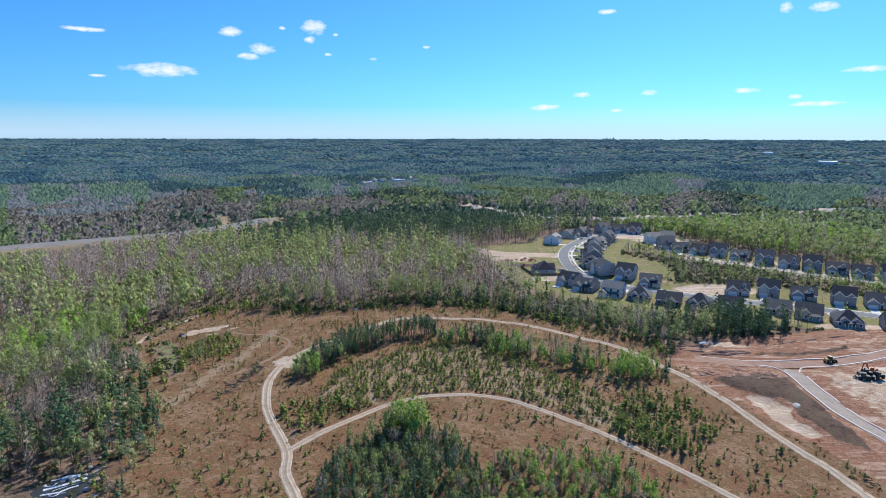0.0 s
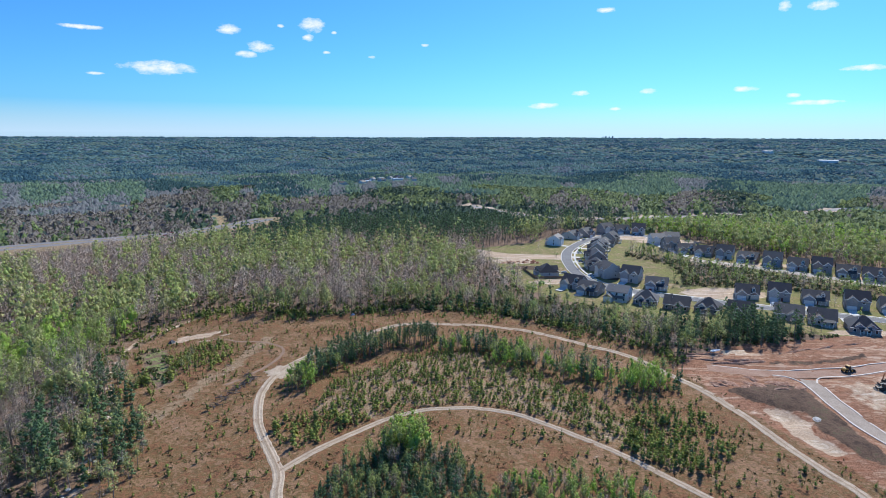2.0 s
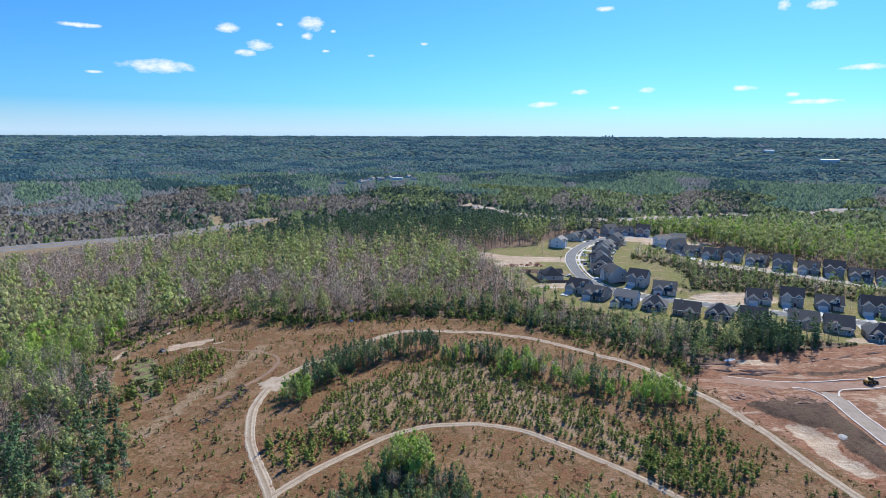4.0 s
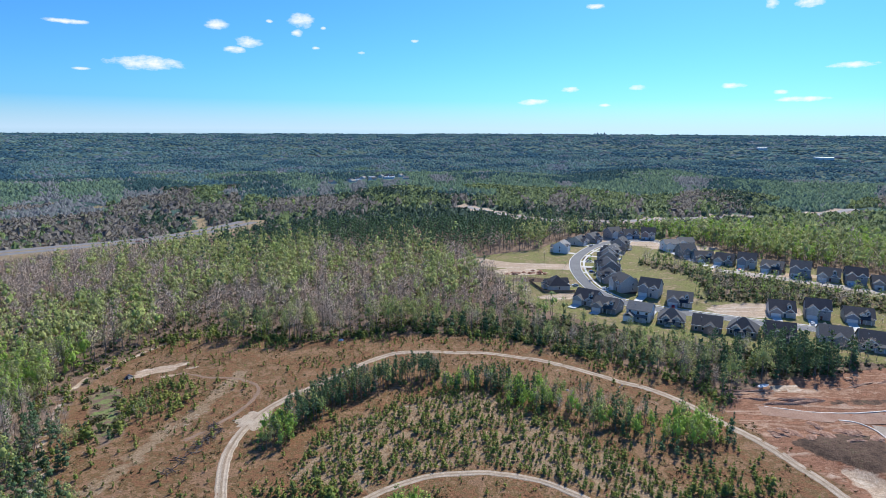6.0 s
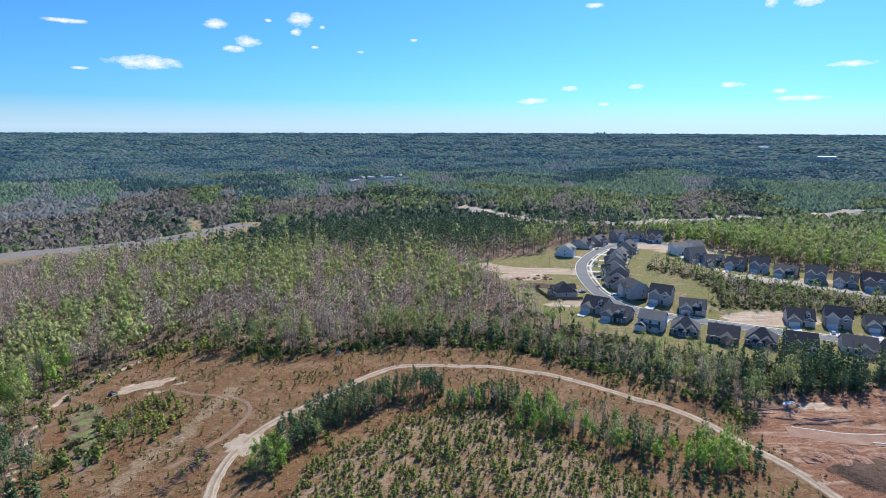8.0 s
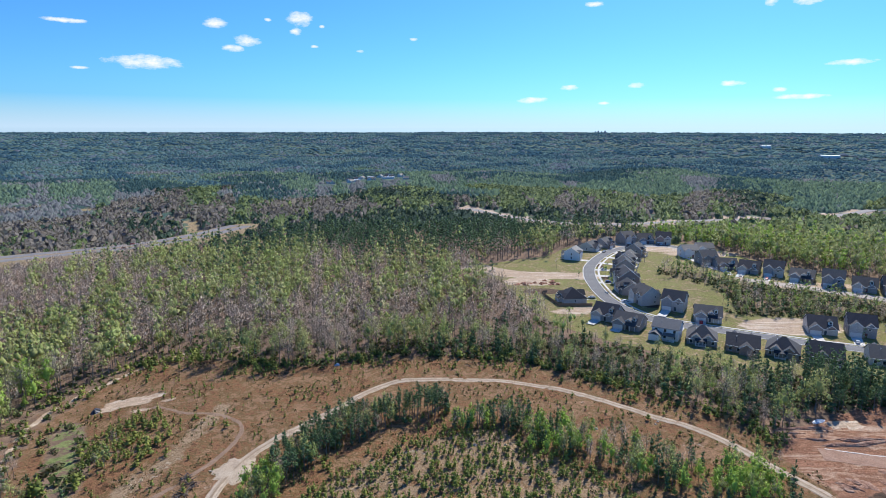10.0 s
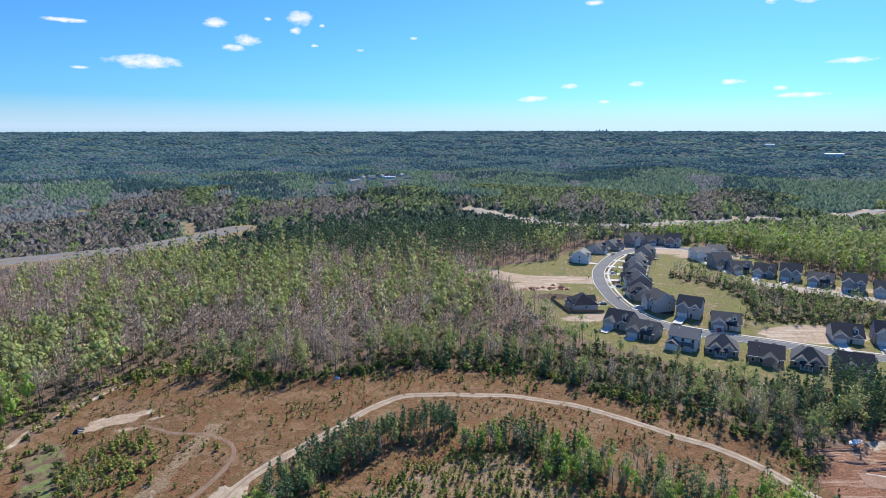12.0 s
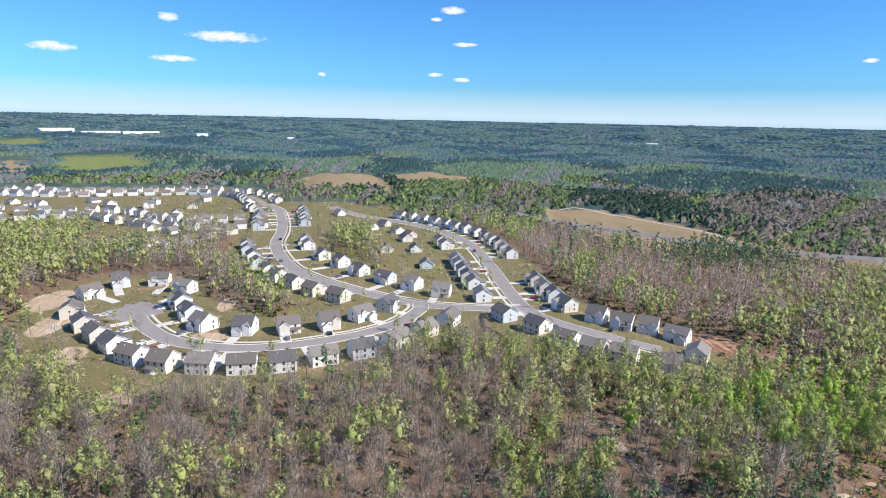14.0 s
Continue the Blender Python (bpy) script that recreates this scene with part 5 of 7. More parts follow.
for x, y in ((-330, 655), (-322, 664), (-312, 668), (-602, 362), (-568, 394)):
    k = int(np.hypot(HIGHWAY[:, 0] - x, HIGHWAY[:, 1] - y).argmin())
    d = HIGHWAY[min(k + 1, len(HIGHWAY) - 1)] - HIGHWAY[k]
    d = d / np.linalg.norm(d)
    sgn = 9 if carpark.random() < 0.5 and x > -500 else -9
    px, py = HIGHWAY[k] + np.array([d[1], -d[0]]) * sgn + d * carpark.uniform(-4, 4)
    park(px, py, math.degrees(math.atan2(d[1], d[0])), "small dark car on the highway", "highway cars", land(px, py) + 0.3)


def crawler(parent, length=3.6, gauge=1.3):
    for side in (-1, 1):
        y = side * gauge
        out = [(-length / 2, 0.42), (-length / 2 + 0.3, 0.05), (length / 2 - 0.3, 0.05), (length / 2, 0.42), (length / 2 - 0.3, 0.85), (-length / 2 + 0.3, 0.85)]
        t = part("crawler_track", Shape().prism(out, "y", y - 0.28, y + 0.28), [M_STEEL], parent)
        for k in range(4):
            x = -length / 2 + 0.55 + k * (length - 1.1) / 3
            part("roller", Shape().rod((x, y - 0.31, 0.4), (x, y + 0.31, 0.4), 0.24, sides=8), [M_TYRE], t)


def excavator(x, y, ang):
    e = new("excavator")
    crawler(e)
    part("turntable", Shape().rod((0, 0, 0.8), (0, 0, 1.15), 0.9, sides=14), [M_STEEL], e)
    part("house", Shape().prism([(-2.0, 1.15), (1.4, 1.15), (1.4, 1.7), (0.4, 2.1), (-1.9, 2.1), (-2.2, 1.8)], "y", -1.3, 1.3), [M_ORANGE], e)
    part("counterweight", Shape().prism([(-2.7, 1.2), (-2.0, 1.15), (-2.0, 2.1), (-2.5, 2.0)], "y", -1.25, 1.25), [M_STEEL], e)
    cab = part("cab", Shape().prism([(0.1, 1.2), (1.6, 1.2), (1.6, 2.0), (1.2, 2.95), (0.1, 2.95)], "y", 0.35, 1.3), [M_ORANGE], e)
    part("cab_window", Shape().prism([(0.25, 1.9), (1.5, 1.9), (1.15, 2.8), (0.25, 2.8)], "y", 1.3, 1.33), [M_GLASS], cab)
    part("boom", Shape().prism([(1.2, 1.5), (1.7, 1.5), (3.4, 4.5), (5.2, 5.0), (5.0, 5.4), (3.1, 5.1)], "y", -0.35, 0.0), [M_ORANGE], e)
    part("stick", Shape().prism([(4.9, 5.6), (5.4, 5.3), (5.9, 2.6), (5.6, 2.5)], "y", -0.32, -0.05), [M_ORANGE], e)
    part("ram", Shape().rod((2.0, -0.17, 2.2), (3.3, -0.17, 4.4), 0.09), [M_STEEL], e)
    part("bucket", Shape().prism([(5.4, 2.6), (6.0, 2.6), (5.9, 1.6), (5.0, 1.5), (5.0, 1.9)], "y", -0.6, 0.3), [M_STEEL], e)
    e.matrix_basis = pose(x, y, land(x, y) + 0.1, 0, 0, ang)
    return tagged(e, "orange excavator with raised boom on bare clay", "excavator")


def tractor(x, y, ang, mat, label, name="wheel_loader"):
    t = new(name)
    part("engine_cover", Shape().prism([(-2.4, 0.8), (-0.5, 0.8), (-0.5, 1.9), (-2.0, 1.9), (-2.4, 1.6)], "y", -0.9, 0.9), [mat], t)
    cab = part("cab", Shape().prism([(-0.5, 0.8), (0.9, 0.8), (1.0, 1.7), (0.7, 2.9), (-0.5, 2.9)], "y", -0.8, 0.8), [M_STEEL], t)
    part("cab_roof", Shape().box(-0.7, 0.9, -0.95, 0.95, 2.9, 3.05), [mat], cab)
    part("cab_window", Shape().prism([(-0.35, 1.8), (0.85, 1.8), (0.62, 2.75), (-0.35, 2.75)], "y", 0.8, 0.83), [M_GLASS], cab)
    part("loader_arm", Shape().prism([(0.9, 1.2), (1.2, 1.5), (3.0, 0.9), (3.0, 0.6)], "y", -0.6, 0.6), [mat], t)
    part("bucket", Shape().prism([(2.9, 0.2), (3.9, 0.2), (3.2, 0.6), (3.1, 1.3), (2.8, 1.2)], "y", -1.3, 1.3), [M_STEEL], t)
    for bx in (-1.5, 1.3):
        for side in (-1, 1):
            w = part("wheel", Shape().rod((bx, side * 0.75, 0.75), (bx, side * 1.25, 0.75), 0.75, sides=14), [M_TYRE], t)
            part("rim", Shape().rod((bx, side * 1.24, 0.75), (bx, side * 1.29, 0.75), 0.36, sides=10), [mat], w)
    t.matrix_basis = pose(x, y, land(x, y) + 0.12, 0, 0, ang)
    return tagged(t, label, "machine")


excavator(189, 246, 200)
tractor(184, 242, 170, M_STEEL, "dark wheel loader parked beside the excavator")
tractor(187, 239, 190, M_STEEL, "black tractor with pale cab roof on clay")
tractor(181, 239, 160, M_STEEL, "dark loader standing on bare clay")
tractor(179, 259, 15, M_YELLOW, "rusty yellow roller-like loader on the gravel road")


# ---- heaps, rocks, litter of the site ----
def heap(name, x, y, rx, ry, h, mat, label, cat, seed, n=14, turn=None):
    """A ragged mound that sinks into the ground."""
    rng = np.random.default_rng(seed)
    s = Shape()
    s.v.append((0, 0, h))
    rings = ((0.35, 0.86), (0.7, 0.45), (1.05, -0.25))
    for f, z in rings:
        for k in range(n):
            a = 2 * math.pi * k / n + f
            q = f * rng.uniform(0.8, 1.2)
            s.v.append((math.cos(a) * rx * q, math.sin(a) * ry * q, h * z * rng.uniform(0.75, 1.2) if z > 0 else -0.3))
    for k in range(n):
        b = (k + 1) % n
        s.f.append((0, 1 + k, 1 + b))
        for r in range(2):
            s.f.append((1 + r * n + k, 1 + (r + 1) * n + k, 1 + (r + 1) * n + b, 1 + r * n + b))
        s.m += [0, 0, 0]
    ob = part(name, s, [mat], at=pose(x, y, land(x, y), 0, 0, seed * 37 if turn is None else turn))
    return tagged(ob, label, cat)


rub = np.random.default_rng(71)
M_CLAY_DULL = material("dug_clay", [(0.22, 0.11, 0.07), (0.34, 0.19, 0.125), (0.42, 0.29, 0.205)], 0.5, 0.95, 0.5, fine=2.0)
for k in range(16):
    heap("clay_mound", 112 + rub.uniform(0, 36), 243 + rub.uniform(-6, 7), rub.uniform(2, 5), rub.uniform(1.2, 2.6), rub.uniform(0.35, 0.8), M_CLAY_DULL, "heap of red clay on the building site", "soil heap", 100 + k)["group"] = "clay heaps"
for k in range(14):
    heap("clay_mound", 46 + rub.uniform(0, 30), 474 + rub.uniform(-8, 8), rub.uniform(1.4, 3.2), rub.uniform(1.2, 2.4), rub.uniform(0.5, 1.3), M_CLAY, "heap of dry clay beside the dirt spur", "soil heap", 160 + k)["group"] = "dry clay heaps"

for k in range(12):
    x, y, way = (114 + 3.4 * k, 268 + rub.uniform(-3, 12), 4) if k < 9 else (172 + 16 * (k - 9), 284 + 5 * (k - 9), 18)
    heap("clay_ridge", x, y, rub.uniform(5, 11), rub.uniform(0.7, 1.3), rub.uniform(0.35, 0.75), M_CLAY_DULL, "long low ridge of graded red clay", "clay ridge", 220 + k, 16, way + rub.uniform(-8, 8))["group"] = "clay ridges"


def brush_pile(x, y, r, seed):
    """Dead limbs and stumps thrown together."""
    rng = np.random.default_rng(seed)
    p = new("brush_pile")
    for k in range(14):
        a, q = rng.uniform(0, 6.283), r * math.sqrt(rng.random())
        c = Vector((math.cos(a) * q, math.sin(a) * q, rng.uniform(0.1, 0.7)))
        d = Vector(rng.normal(size=3) * np.array([1, 1, 0.25])).normalized() * rng.uniform(0.8, 2.2)
        part("log", Shape().rod(c - d, c + d, rng.uniform(0.08, 0.2), 0.05, 5), [M_DEBRIS], p)
    p.matrix_basis = pose(x, y, land(x, y))
    return tagged(p, "pile of dead grey branches on the heath", "brush pile", "brush piles")


for k, (x, y) in enumerate(((-83, 238), (-82, 242), (-84, 234), (-83, 250), (-86, 228), (-87, 221), (-81, 246))):
    brush_pile(x, y, 2.2, 190 + k)


def boulder(x, y, r, seed, mat=None):
    rng = np.random.default_rng(seed)
    bm = bmesh.new()
    bmesh.ops.create_icosphere(bm, subdivisions=2, radius=r)
    for v in bm.verts:
        v.co *= rng.uniform(0.8, 1.15)
        v.co.z *= 0.6
    me = bpy.data.meshes.new("boulder")
    bm.to_mesh(me)
    bm.free()
    me.materials.append(mat or M_STONE)
    ob = new("boulder", me)
    ob.matrix_basis = pose(x, y, land(x, y) + r * 0.15, 0, 0, seed)
    return tagged(ob, "pale weathered boulder beside the wood's edge", "boulder", "boulders")


for k in range(12):
    q = EDGE_PATH[int(rub.integers(4, len(EDGE_PATH) * 0.3))]
    boulder(q[0] + rub.uniform(-2.5, 2.5), q[1] + rub.uniform(-2.5, 2.5), rub.uniform(0.3, 0.9), 210 + k)
for k in range(10):
    boulder(14 + rub.uniform(-12, 60), 268 + rub.uniform(-8, 16), rub.uniform(0.3, 0.7), 240 + k)

# creek between the trees
tagged(part("creek", disc(-112, 158, 9.0, 8.0, 0.25, 9), [M_WATER]), "dark creek water running over rock between trees", "water", kind="structure")
M_FOAM = material("white_water", [(0.45, 0.47, 0.50), (0.80, 0.82, 0.84)], 0.9, 0.4, fine=3.0)
for k, (off, a0, a1, w) in enumerate(((-3.9, -4.0, 0.5, 0.2), (-2.6, -5.5, 4.0, 0.4), (-0.9, -3.0, 5.0, 0.18), (0.6, -5.0, 5.5, 0.55), (2.3, -4.5, -0.5, 0.25), (4.0, 0.0, 4.5, 0.8), (5.2, -3.0, 2.5, 0.3))):
    line = smooth_line([(-112 + 0.83 * q - 0.56 * off + rub.uniform(-0.7, 0.7), 158 + 0.56 * q + 0.83 * off + rub.uniform(-0.7, 0.7)) for q in np.linspace(a0, a1, 5)], 0.8)
    tagged(part("rapids", ribbon(line, [(-w, 0.27, 0), (0, 0.42, 0), (w, 0.27, 0)], None), [M_FOAM]), "streak of white water in the creek", "water", kind="structure")
for k in range(12):
    boulder(-112 + rub.uniform(-8, 8), 158 + rub.uniform(-8, 8), rub.uniform(0.4, 1.1), 260 + k)

# tarpaulin and sheeting
heap("tarpaulin", -141, 304, 2.6, 1.6, 1.5, material("blue_tarpaulin", [(0.018, 0.024, 0.04), (0.05, 0.06, 0.08)], 1.5, 0.4), "dark blue tarpaulin over a heap by the sand", "tarpaulin", 7)
heap("sheeting", 132, 284, 1.6, 4.2, 0.5, M_PLASTIC, "crumpled white plastic sheeting at a basin", "sheeting", 8)
heap("sheeting", 137, 213, 1.6, 2.6, 0.2, M_STONE, "pale sheeting over the bank of a basin", "sheeting", 9)
heap("sheeting", -52, 338, 1.5, 0.9, 0.9, M_PLASTIC, "small white covered load among shrubs", "sheeting", 10)


def fence(points, label):
    """Posts and boards along a line."""
    f = new("fence")
    for (x0, y0), (x1, y1) in zip(points, points[1:]):
        n = max(1, int(math.hypot(x1 - x0, y1 - y0) / 2.4))
        ang = math.degrees(math.atan2(y1 - y0, x1 - x0))
        step = math.hypot(x1 - x0, y1 - y0) / n
        for k in range(n):
            t = k / n
            x, y = x0 + (x1 - x0) * t, y0 + (y1 - y0) * t
            z = land(x, y)
            part("post", Shape().box(-0.07, 0.07, -0.07, 0.07, -0.3, 1.8), [M_TIMBER], f, at=pose(x, y, z, 0, 0, ang))
            part("panel", Shape().box(0.07, step - 0.07, -0.03, 0.03, 0.1, 1.75), [M_TIMBER], f, at=pose(x, y, z, 0, 0, ang))
    return tagged(f, label, "fence")


fence([(-306, 186), (-288, 184), (-276, 190)], "brown timber garden fence behind a house")
fence([(-366, -8), (-372, 6), (-392, 12)], "brown timber garden fence behind a house")
fence([(86, 424), (66, 424), (60, 446), (64, 450)], "dark timber fence round a new yard")

# ---- the far distance ----
def tower(x, y, w, h):
    t = new("tower_block")
    z = land(x, y)
    part("shaft", Shape().box(-w / 2, w / 2, -w / 2, w / 2, -2, h), [M_TOWER], t)
    part("cap", Shape().box(-w / 3, w / 3, -w / 3, w / 3, h, h + 3), [M_TOWER], t)
    t.matrix_basis = pose(x, y, z)
    return tagged(t, "tiny hazy tower block on the skyline", "tower", "skyline towers")


for k, (a, w, h) in enumerate(((15.15, 7, 11), (15.4, 9, 15), (15.7, 7, 12), (16.0, 9, 16))):
    tower(4830 * math.sin(radians(a)), 60 + 4830 * math.cos(radians(a)), w, h)


def shed(x, y, w, d, h, ang):
    s = new("warehouse")
    part("wall", Shape().box(-w / 2, w / 2, -d / 2, d / 2, -3, h), [M_WARE], s)
    part("roof", Shape().prism([(-d / 2 - 0.5, h), (d / 2 + 0.5, h), (0, h + d * 0.06)], "x", -w / 2 - 0.5, w / 2 + 0.5), [M_WARE], s)
    s.matrix_basis = pose(x, y, land(x, y), 0, 0, ang)
    return tagged(s, "long white far-off warehouse among trees", "warehouse", "far warehouses")


for a, r, w, d in ((-113.8, 2900, 125, 60), (-110.6, 2800, 150, 30), (-107.6, 2750, 140, 30), (-102.5, 2300, 40, 20), (-62.0, 2600, 50, 25), (-95.0, 2500, 30, 20), (33.5, 2500, 60, 25), (29.0, 3000, 40, 25), (-4.5, 1225, 22, 8), (-7.5, 1240, 12, 7), (-6.1, 1300, 14, 8)):
    shed(r * math.sin(radians(a)), 60 + r * math.cos(radians(a)), w, d, 9 if w > 25 else 4, -a + 20)
# ---- trees ----
def face_normals(v, f):
    """Smooth normals at the corners of a small mesh."""
    g = np.cross(v[f[:, 1]] - v[f[:, 0]], v[f[:, 2]] - v[f[:, 0]])
    n = np.zeros_like(v)
    for k in range(3):
        np.add.at(n, f[:, k], g)
    return n / (np.linalg.norm(n, axis=1)[:, None] + 1e-9)


def unit(v):
    return v / (np.linalg.norm(v, axis=-1, keepdims=True) + 1e-9)


def leaf_cloud(rng, center, radii, n, size, inner=0.5, loose=0.35):
    """Leaf sprays through an egg-shaped mass, each turned outwards, shading as one soft crown."""
    d = unit(rng.normal(size=(n, 3)))
    r = np.asarray(radii, float)
    p = np.asarray(center, float) + d * r * rng.uniform(inner, 1.06, (n, 1))
    out = unit(d / r)
    nrm = unit(out + rng.normal(size=(n, 3)) * loose)
    u = unit(np.cross(nrm, rng.normal(size=(n, 3))))
    w = np.cross(nrm, u)
    s = rng.uniform(*size, n)[:, None]
    v = np.stack([p + (u * math.cos(t) + w * math.sin(t)) * s * rng.uniform(0.65, 1.3, (n, 1)) for t in (0.0, 2.1, 4.2)], 1)
    shade = unit(out + np.array([0, 0, 0.30]) + rng.normal(size=(n, 3)) * 0.22)
    return v.reshape(-1, 3), np.arange(3 * n).reshape(n, 3), np.repeat(shade, 3, 0)


def slivers(rng, base, way, length, width):
    """Fine twigs: long thin blades that start at base and point along way."""
    n = len(base)
    way = unit(way)
    side = unit(np.cross(way, rng.normal(size=(n, 3)))) * (np.asarray(width).reshape(-1, 1) / 2)
    tip = base + way * np.asarray(length).reshape(-1, 1)
    v = np.stack([base - side, base + side, tip], 1)
    shade = unit(way * np.array([1, 1, 0.2]) + np.array([0, 0, 0.45]) + rng.normal(size=(n, 3)) * 0.3)
    g = np.cross(v[:, 1] - v[:, 0], v[:, 2] - v[:, 0])
    flip = (g * shade).sum(1) < 0
    v[flip] = v[flip][:, ::-1]
    return v.reshape(-1, 3), np.arange(3 * n).reshape(n, 3), np.repeat(shade, 3, 0)


def spike(p, q, r):
    """A slender three-sided limb from p to the point q."""
    p, q = np.asarray(p, float), np.asarray(q, float)
    d = unit(q - p)
    u = unit(np.cross(d, (0.3, 0.9, 0.2)))
    w = np.cross(d, u)
    ring = [p + r * (u * math.cos(t) + w * math.sin(t)) for t in (0, 2.094, 4.189)]
    v = np.array(ring + [q])
    f = np.array([(0, 1, 3), (1, 2, 3), (2, 0, 3)])
    return v, f, face_normals(v, f)


def join(pieces):
    vs, fs, ns, k = [], [], [], 0
    for v, f, n in pieces:
        vs.append(v)
        fs.append(f + k)
        ns.append(n)
        k += len(v)
    return np.concatenate(vs), np.concatenate(fs), np.concatenate(ns)


def tapered_trunk(rng, h, r, lean=0.04, sides=5):
    """A trunk in two bends."""
    pts = [np.zeros(3), np.array([rng.normal() * lean * h, rng.normal() * lean * h, h * 0.5]), np.array([rng.normal() * lean * h, rng.normal() * lean * h, h])]
    v, f = [], []
    for p, q in zip(pts, (1.0, 0.66, 0.12)):
        for k in range(sides):
            t = 2 * math.pi * k / sides
            v.append(p + np.array([math.cos(t), math.sin(t), 0]) * r * q + (np.array([0, 0, -0.5]) if p[2] == 0 else 0))
    for s in (0, sides):
        for k in range(sides):
            a, b = s + k, s + (k + 1) % sides
            f += [(a, b, b + sides), (a, b + sides, a + sides)]
    v, f = np.array(v), np.array(f)
    return (v, f, face_normals(v, f)), pts


def along(pts, t):
    return pts[0] + (pts[1] - pts[0]) * (t / 0.5) if t < 0.5 else pts[1] + (pts[2] - pts[1]) * ((t - 0.5) / 0.5)


def twigs_about(rng, pts, h, n, low, high, spread, length, width, lift=1.1):
    """Twigs that rise from all about a stem, as bases and directions."""
    t = rng.uniform(low, high, n)
    a = rng.uniform(0, 6.283, n)
    stem = np.array([along(pts, k) for k in t])
    reach = h * spread * np.sqrt(rng.random(n)) * (1.25 - 0.75 * (t - low) / (high - low))
    flat = np.stack([np.cos(a), np.sin(a), np.zeros(n)], 1)
    base = stem + flat * reach[:, None] + np.stack([np.zeros(n), np.zeros(n), reach * 0.6], 1)
    way = flat * rng.uniform(0.2, 0.9, (n, 1)) + np.array([0, 0, lift]) + rng.normal(size=(n, 3)) * 0.25
    return slivers(rng, base, way, rng.uniform(*length, n), rng.uniform(*width, n))


def core(rng, center, radii, fine=False):
    """The leafy mass inside a lobe: a lopsided closed lump."""
    if fine:
        g = (1 + 5 ** 0.5) / 2
        v = np.array([(-1, g, 0), (1, g, 0), (-1, -g, 0), (1, -g, 0), (0, -1, g), (0, 1, g), (0, -1, -g), (0, 1, -g), (g, 0, -1), (g, 0, 1), (-g, 0, -1), (-g, 0, 1)]) / math.hypot(1, g)
        f = np.array([(0, 11, 5), (0, 5, 1), (0, 1, 7), (0, 7, 10), (0, 10, 11), (1, 5, 9), (5, 11, 4), (11, 10, 2), (10, 7, 6), (7, 1, 8), (3, 9, 4), (3, 4, 2), (3, 2, 6), (3, 6, 8), (3, 8, 9), (4, 9, 5), (2, 4, 11), (6, 2, 10), (8, 6, 7), (9, 8, 1)])
    else:
        v = np.array([(1, 0, 0), (-1, 0, 0), (0, 1, 0), (0, -1, 0), (0, 0, 1), (0, 0, -1)], float)
        f = np.array([(0, 2, 4), (2, 1, 4), (1, 3, 4), (3, 0, 4), (2, 0, 5), (1, 2, 5), (3, 1, 5), (0, 3, 5)])
    n = unit(unit(v / np.asarray(radii)) + np.array([0, 0, 0.55]))
    v = v * rng.uniform(0.7, 1.0, (len(v), 1))
    return np.asarray(center) + v * np.asarray(radii), f, n


def make_pine(seed, h=14.0, n=150, size=(0.2, 0.42), limbs=9, sides=5):
    """Loblolly pine: bare stem, limbs that carry tufts, a ragged tapering crown. Returns trunk and crown."""
    rng = np.random.default_rng(seed)
    trunk, pts = tapered_trunk(rng, h, 0.17, 0.02, sides)
    wood, leaf = [trunk], []
    big = 1.3 if limbs < 6 else 1.0
    for k in range(limbs):
        t = 0.46 + 0.46 * k / max(1, limbs - 1)
        a = k * 2.4 + rng.normal() * 0.4
        reach = h * (0.155 * (1.12 - t) / 0.66 + 0.01) * rng.uniform(0.7, 1.25)
        p = along(pts, t)
        q = p + np.array([math.cos(a) * reach, math.sin(a) * reach, reach * 0.35])
        if limbs > 5:
            wood.append(spike(p, q, 0.06))
        fat = h * (0.092 - 0.036 * k / limbs) * rng.uniform(0.85, 1.2) * big
        c = p + (q - p) * 0.6
        leaf.append(core(rng, c, (fat * 0.66, fat * 0.66, fat * 0.5)))
        leaf.append(leaf_cloud(rng, c, (fat, fat, fat * 0.8), max(3, int(0.88 * n / limbs)), size, 0.6, 0.5))
    leaf.append(leaf_cloud(rng, along(pts, 0.97), (h * 0.045, h * 0.045, h * 0.075), max(3, int(0.12 * n)), size, 0.3, 0.5))
    return join(wood), join(leaf)


def make_full_pine(seed, h=10.0, n=170, size=(0.22, 0.48), sides=5):
    """A pine grown in the open, green almost to the ground."""
    rng = np.random.default_rng(seed)
    trunk, pts = tapered_trunk(rng, h, 0.14, 0.02, sides)
    leaf = []
    for t, r, rz, share in ((0.16, 0.205, 0.11, 0.25), (0.33, 0.19, 0.12, 0.24), (0.51, 0.15, 0.125, 0.21), (0.70, 0.105, 0.125, 0.17), (0.90, 0.06, 0.11, 0.13)):
        c = along(pts, t) + rng.normal(size=3) * np.array([0.3, 0.3, 0.2])
        q = (h * r * rng.uniform(0.8, 1.25), h * r * rng.uniform(0.8, 1.25), h * rz)
        leaf.append(core(rng, c, np.array(q) * 0.84))
        leaf.append(leaf_cloud(rng, c, q, max(4, int(n * share)), size, 0.6, 0.55))
    return trunk, join(leaf)


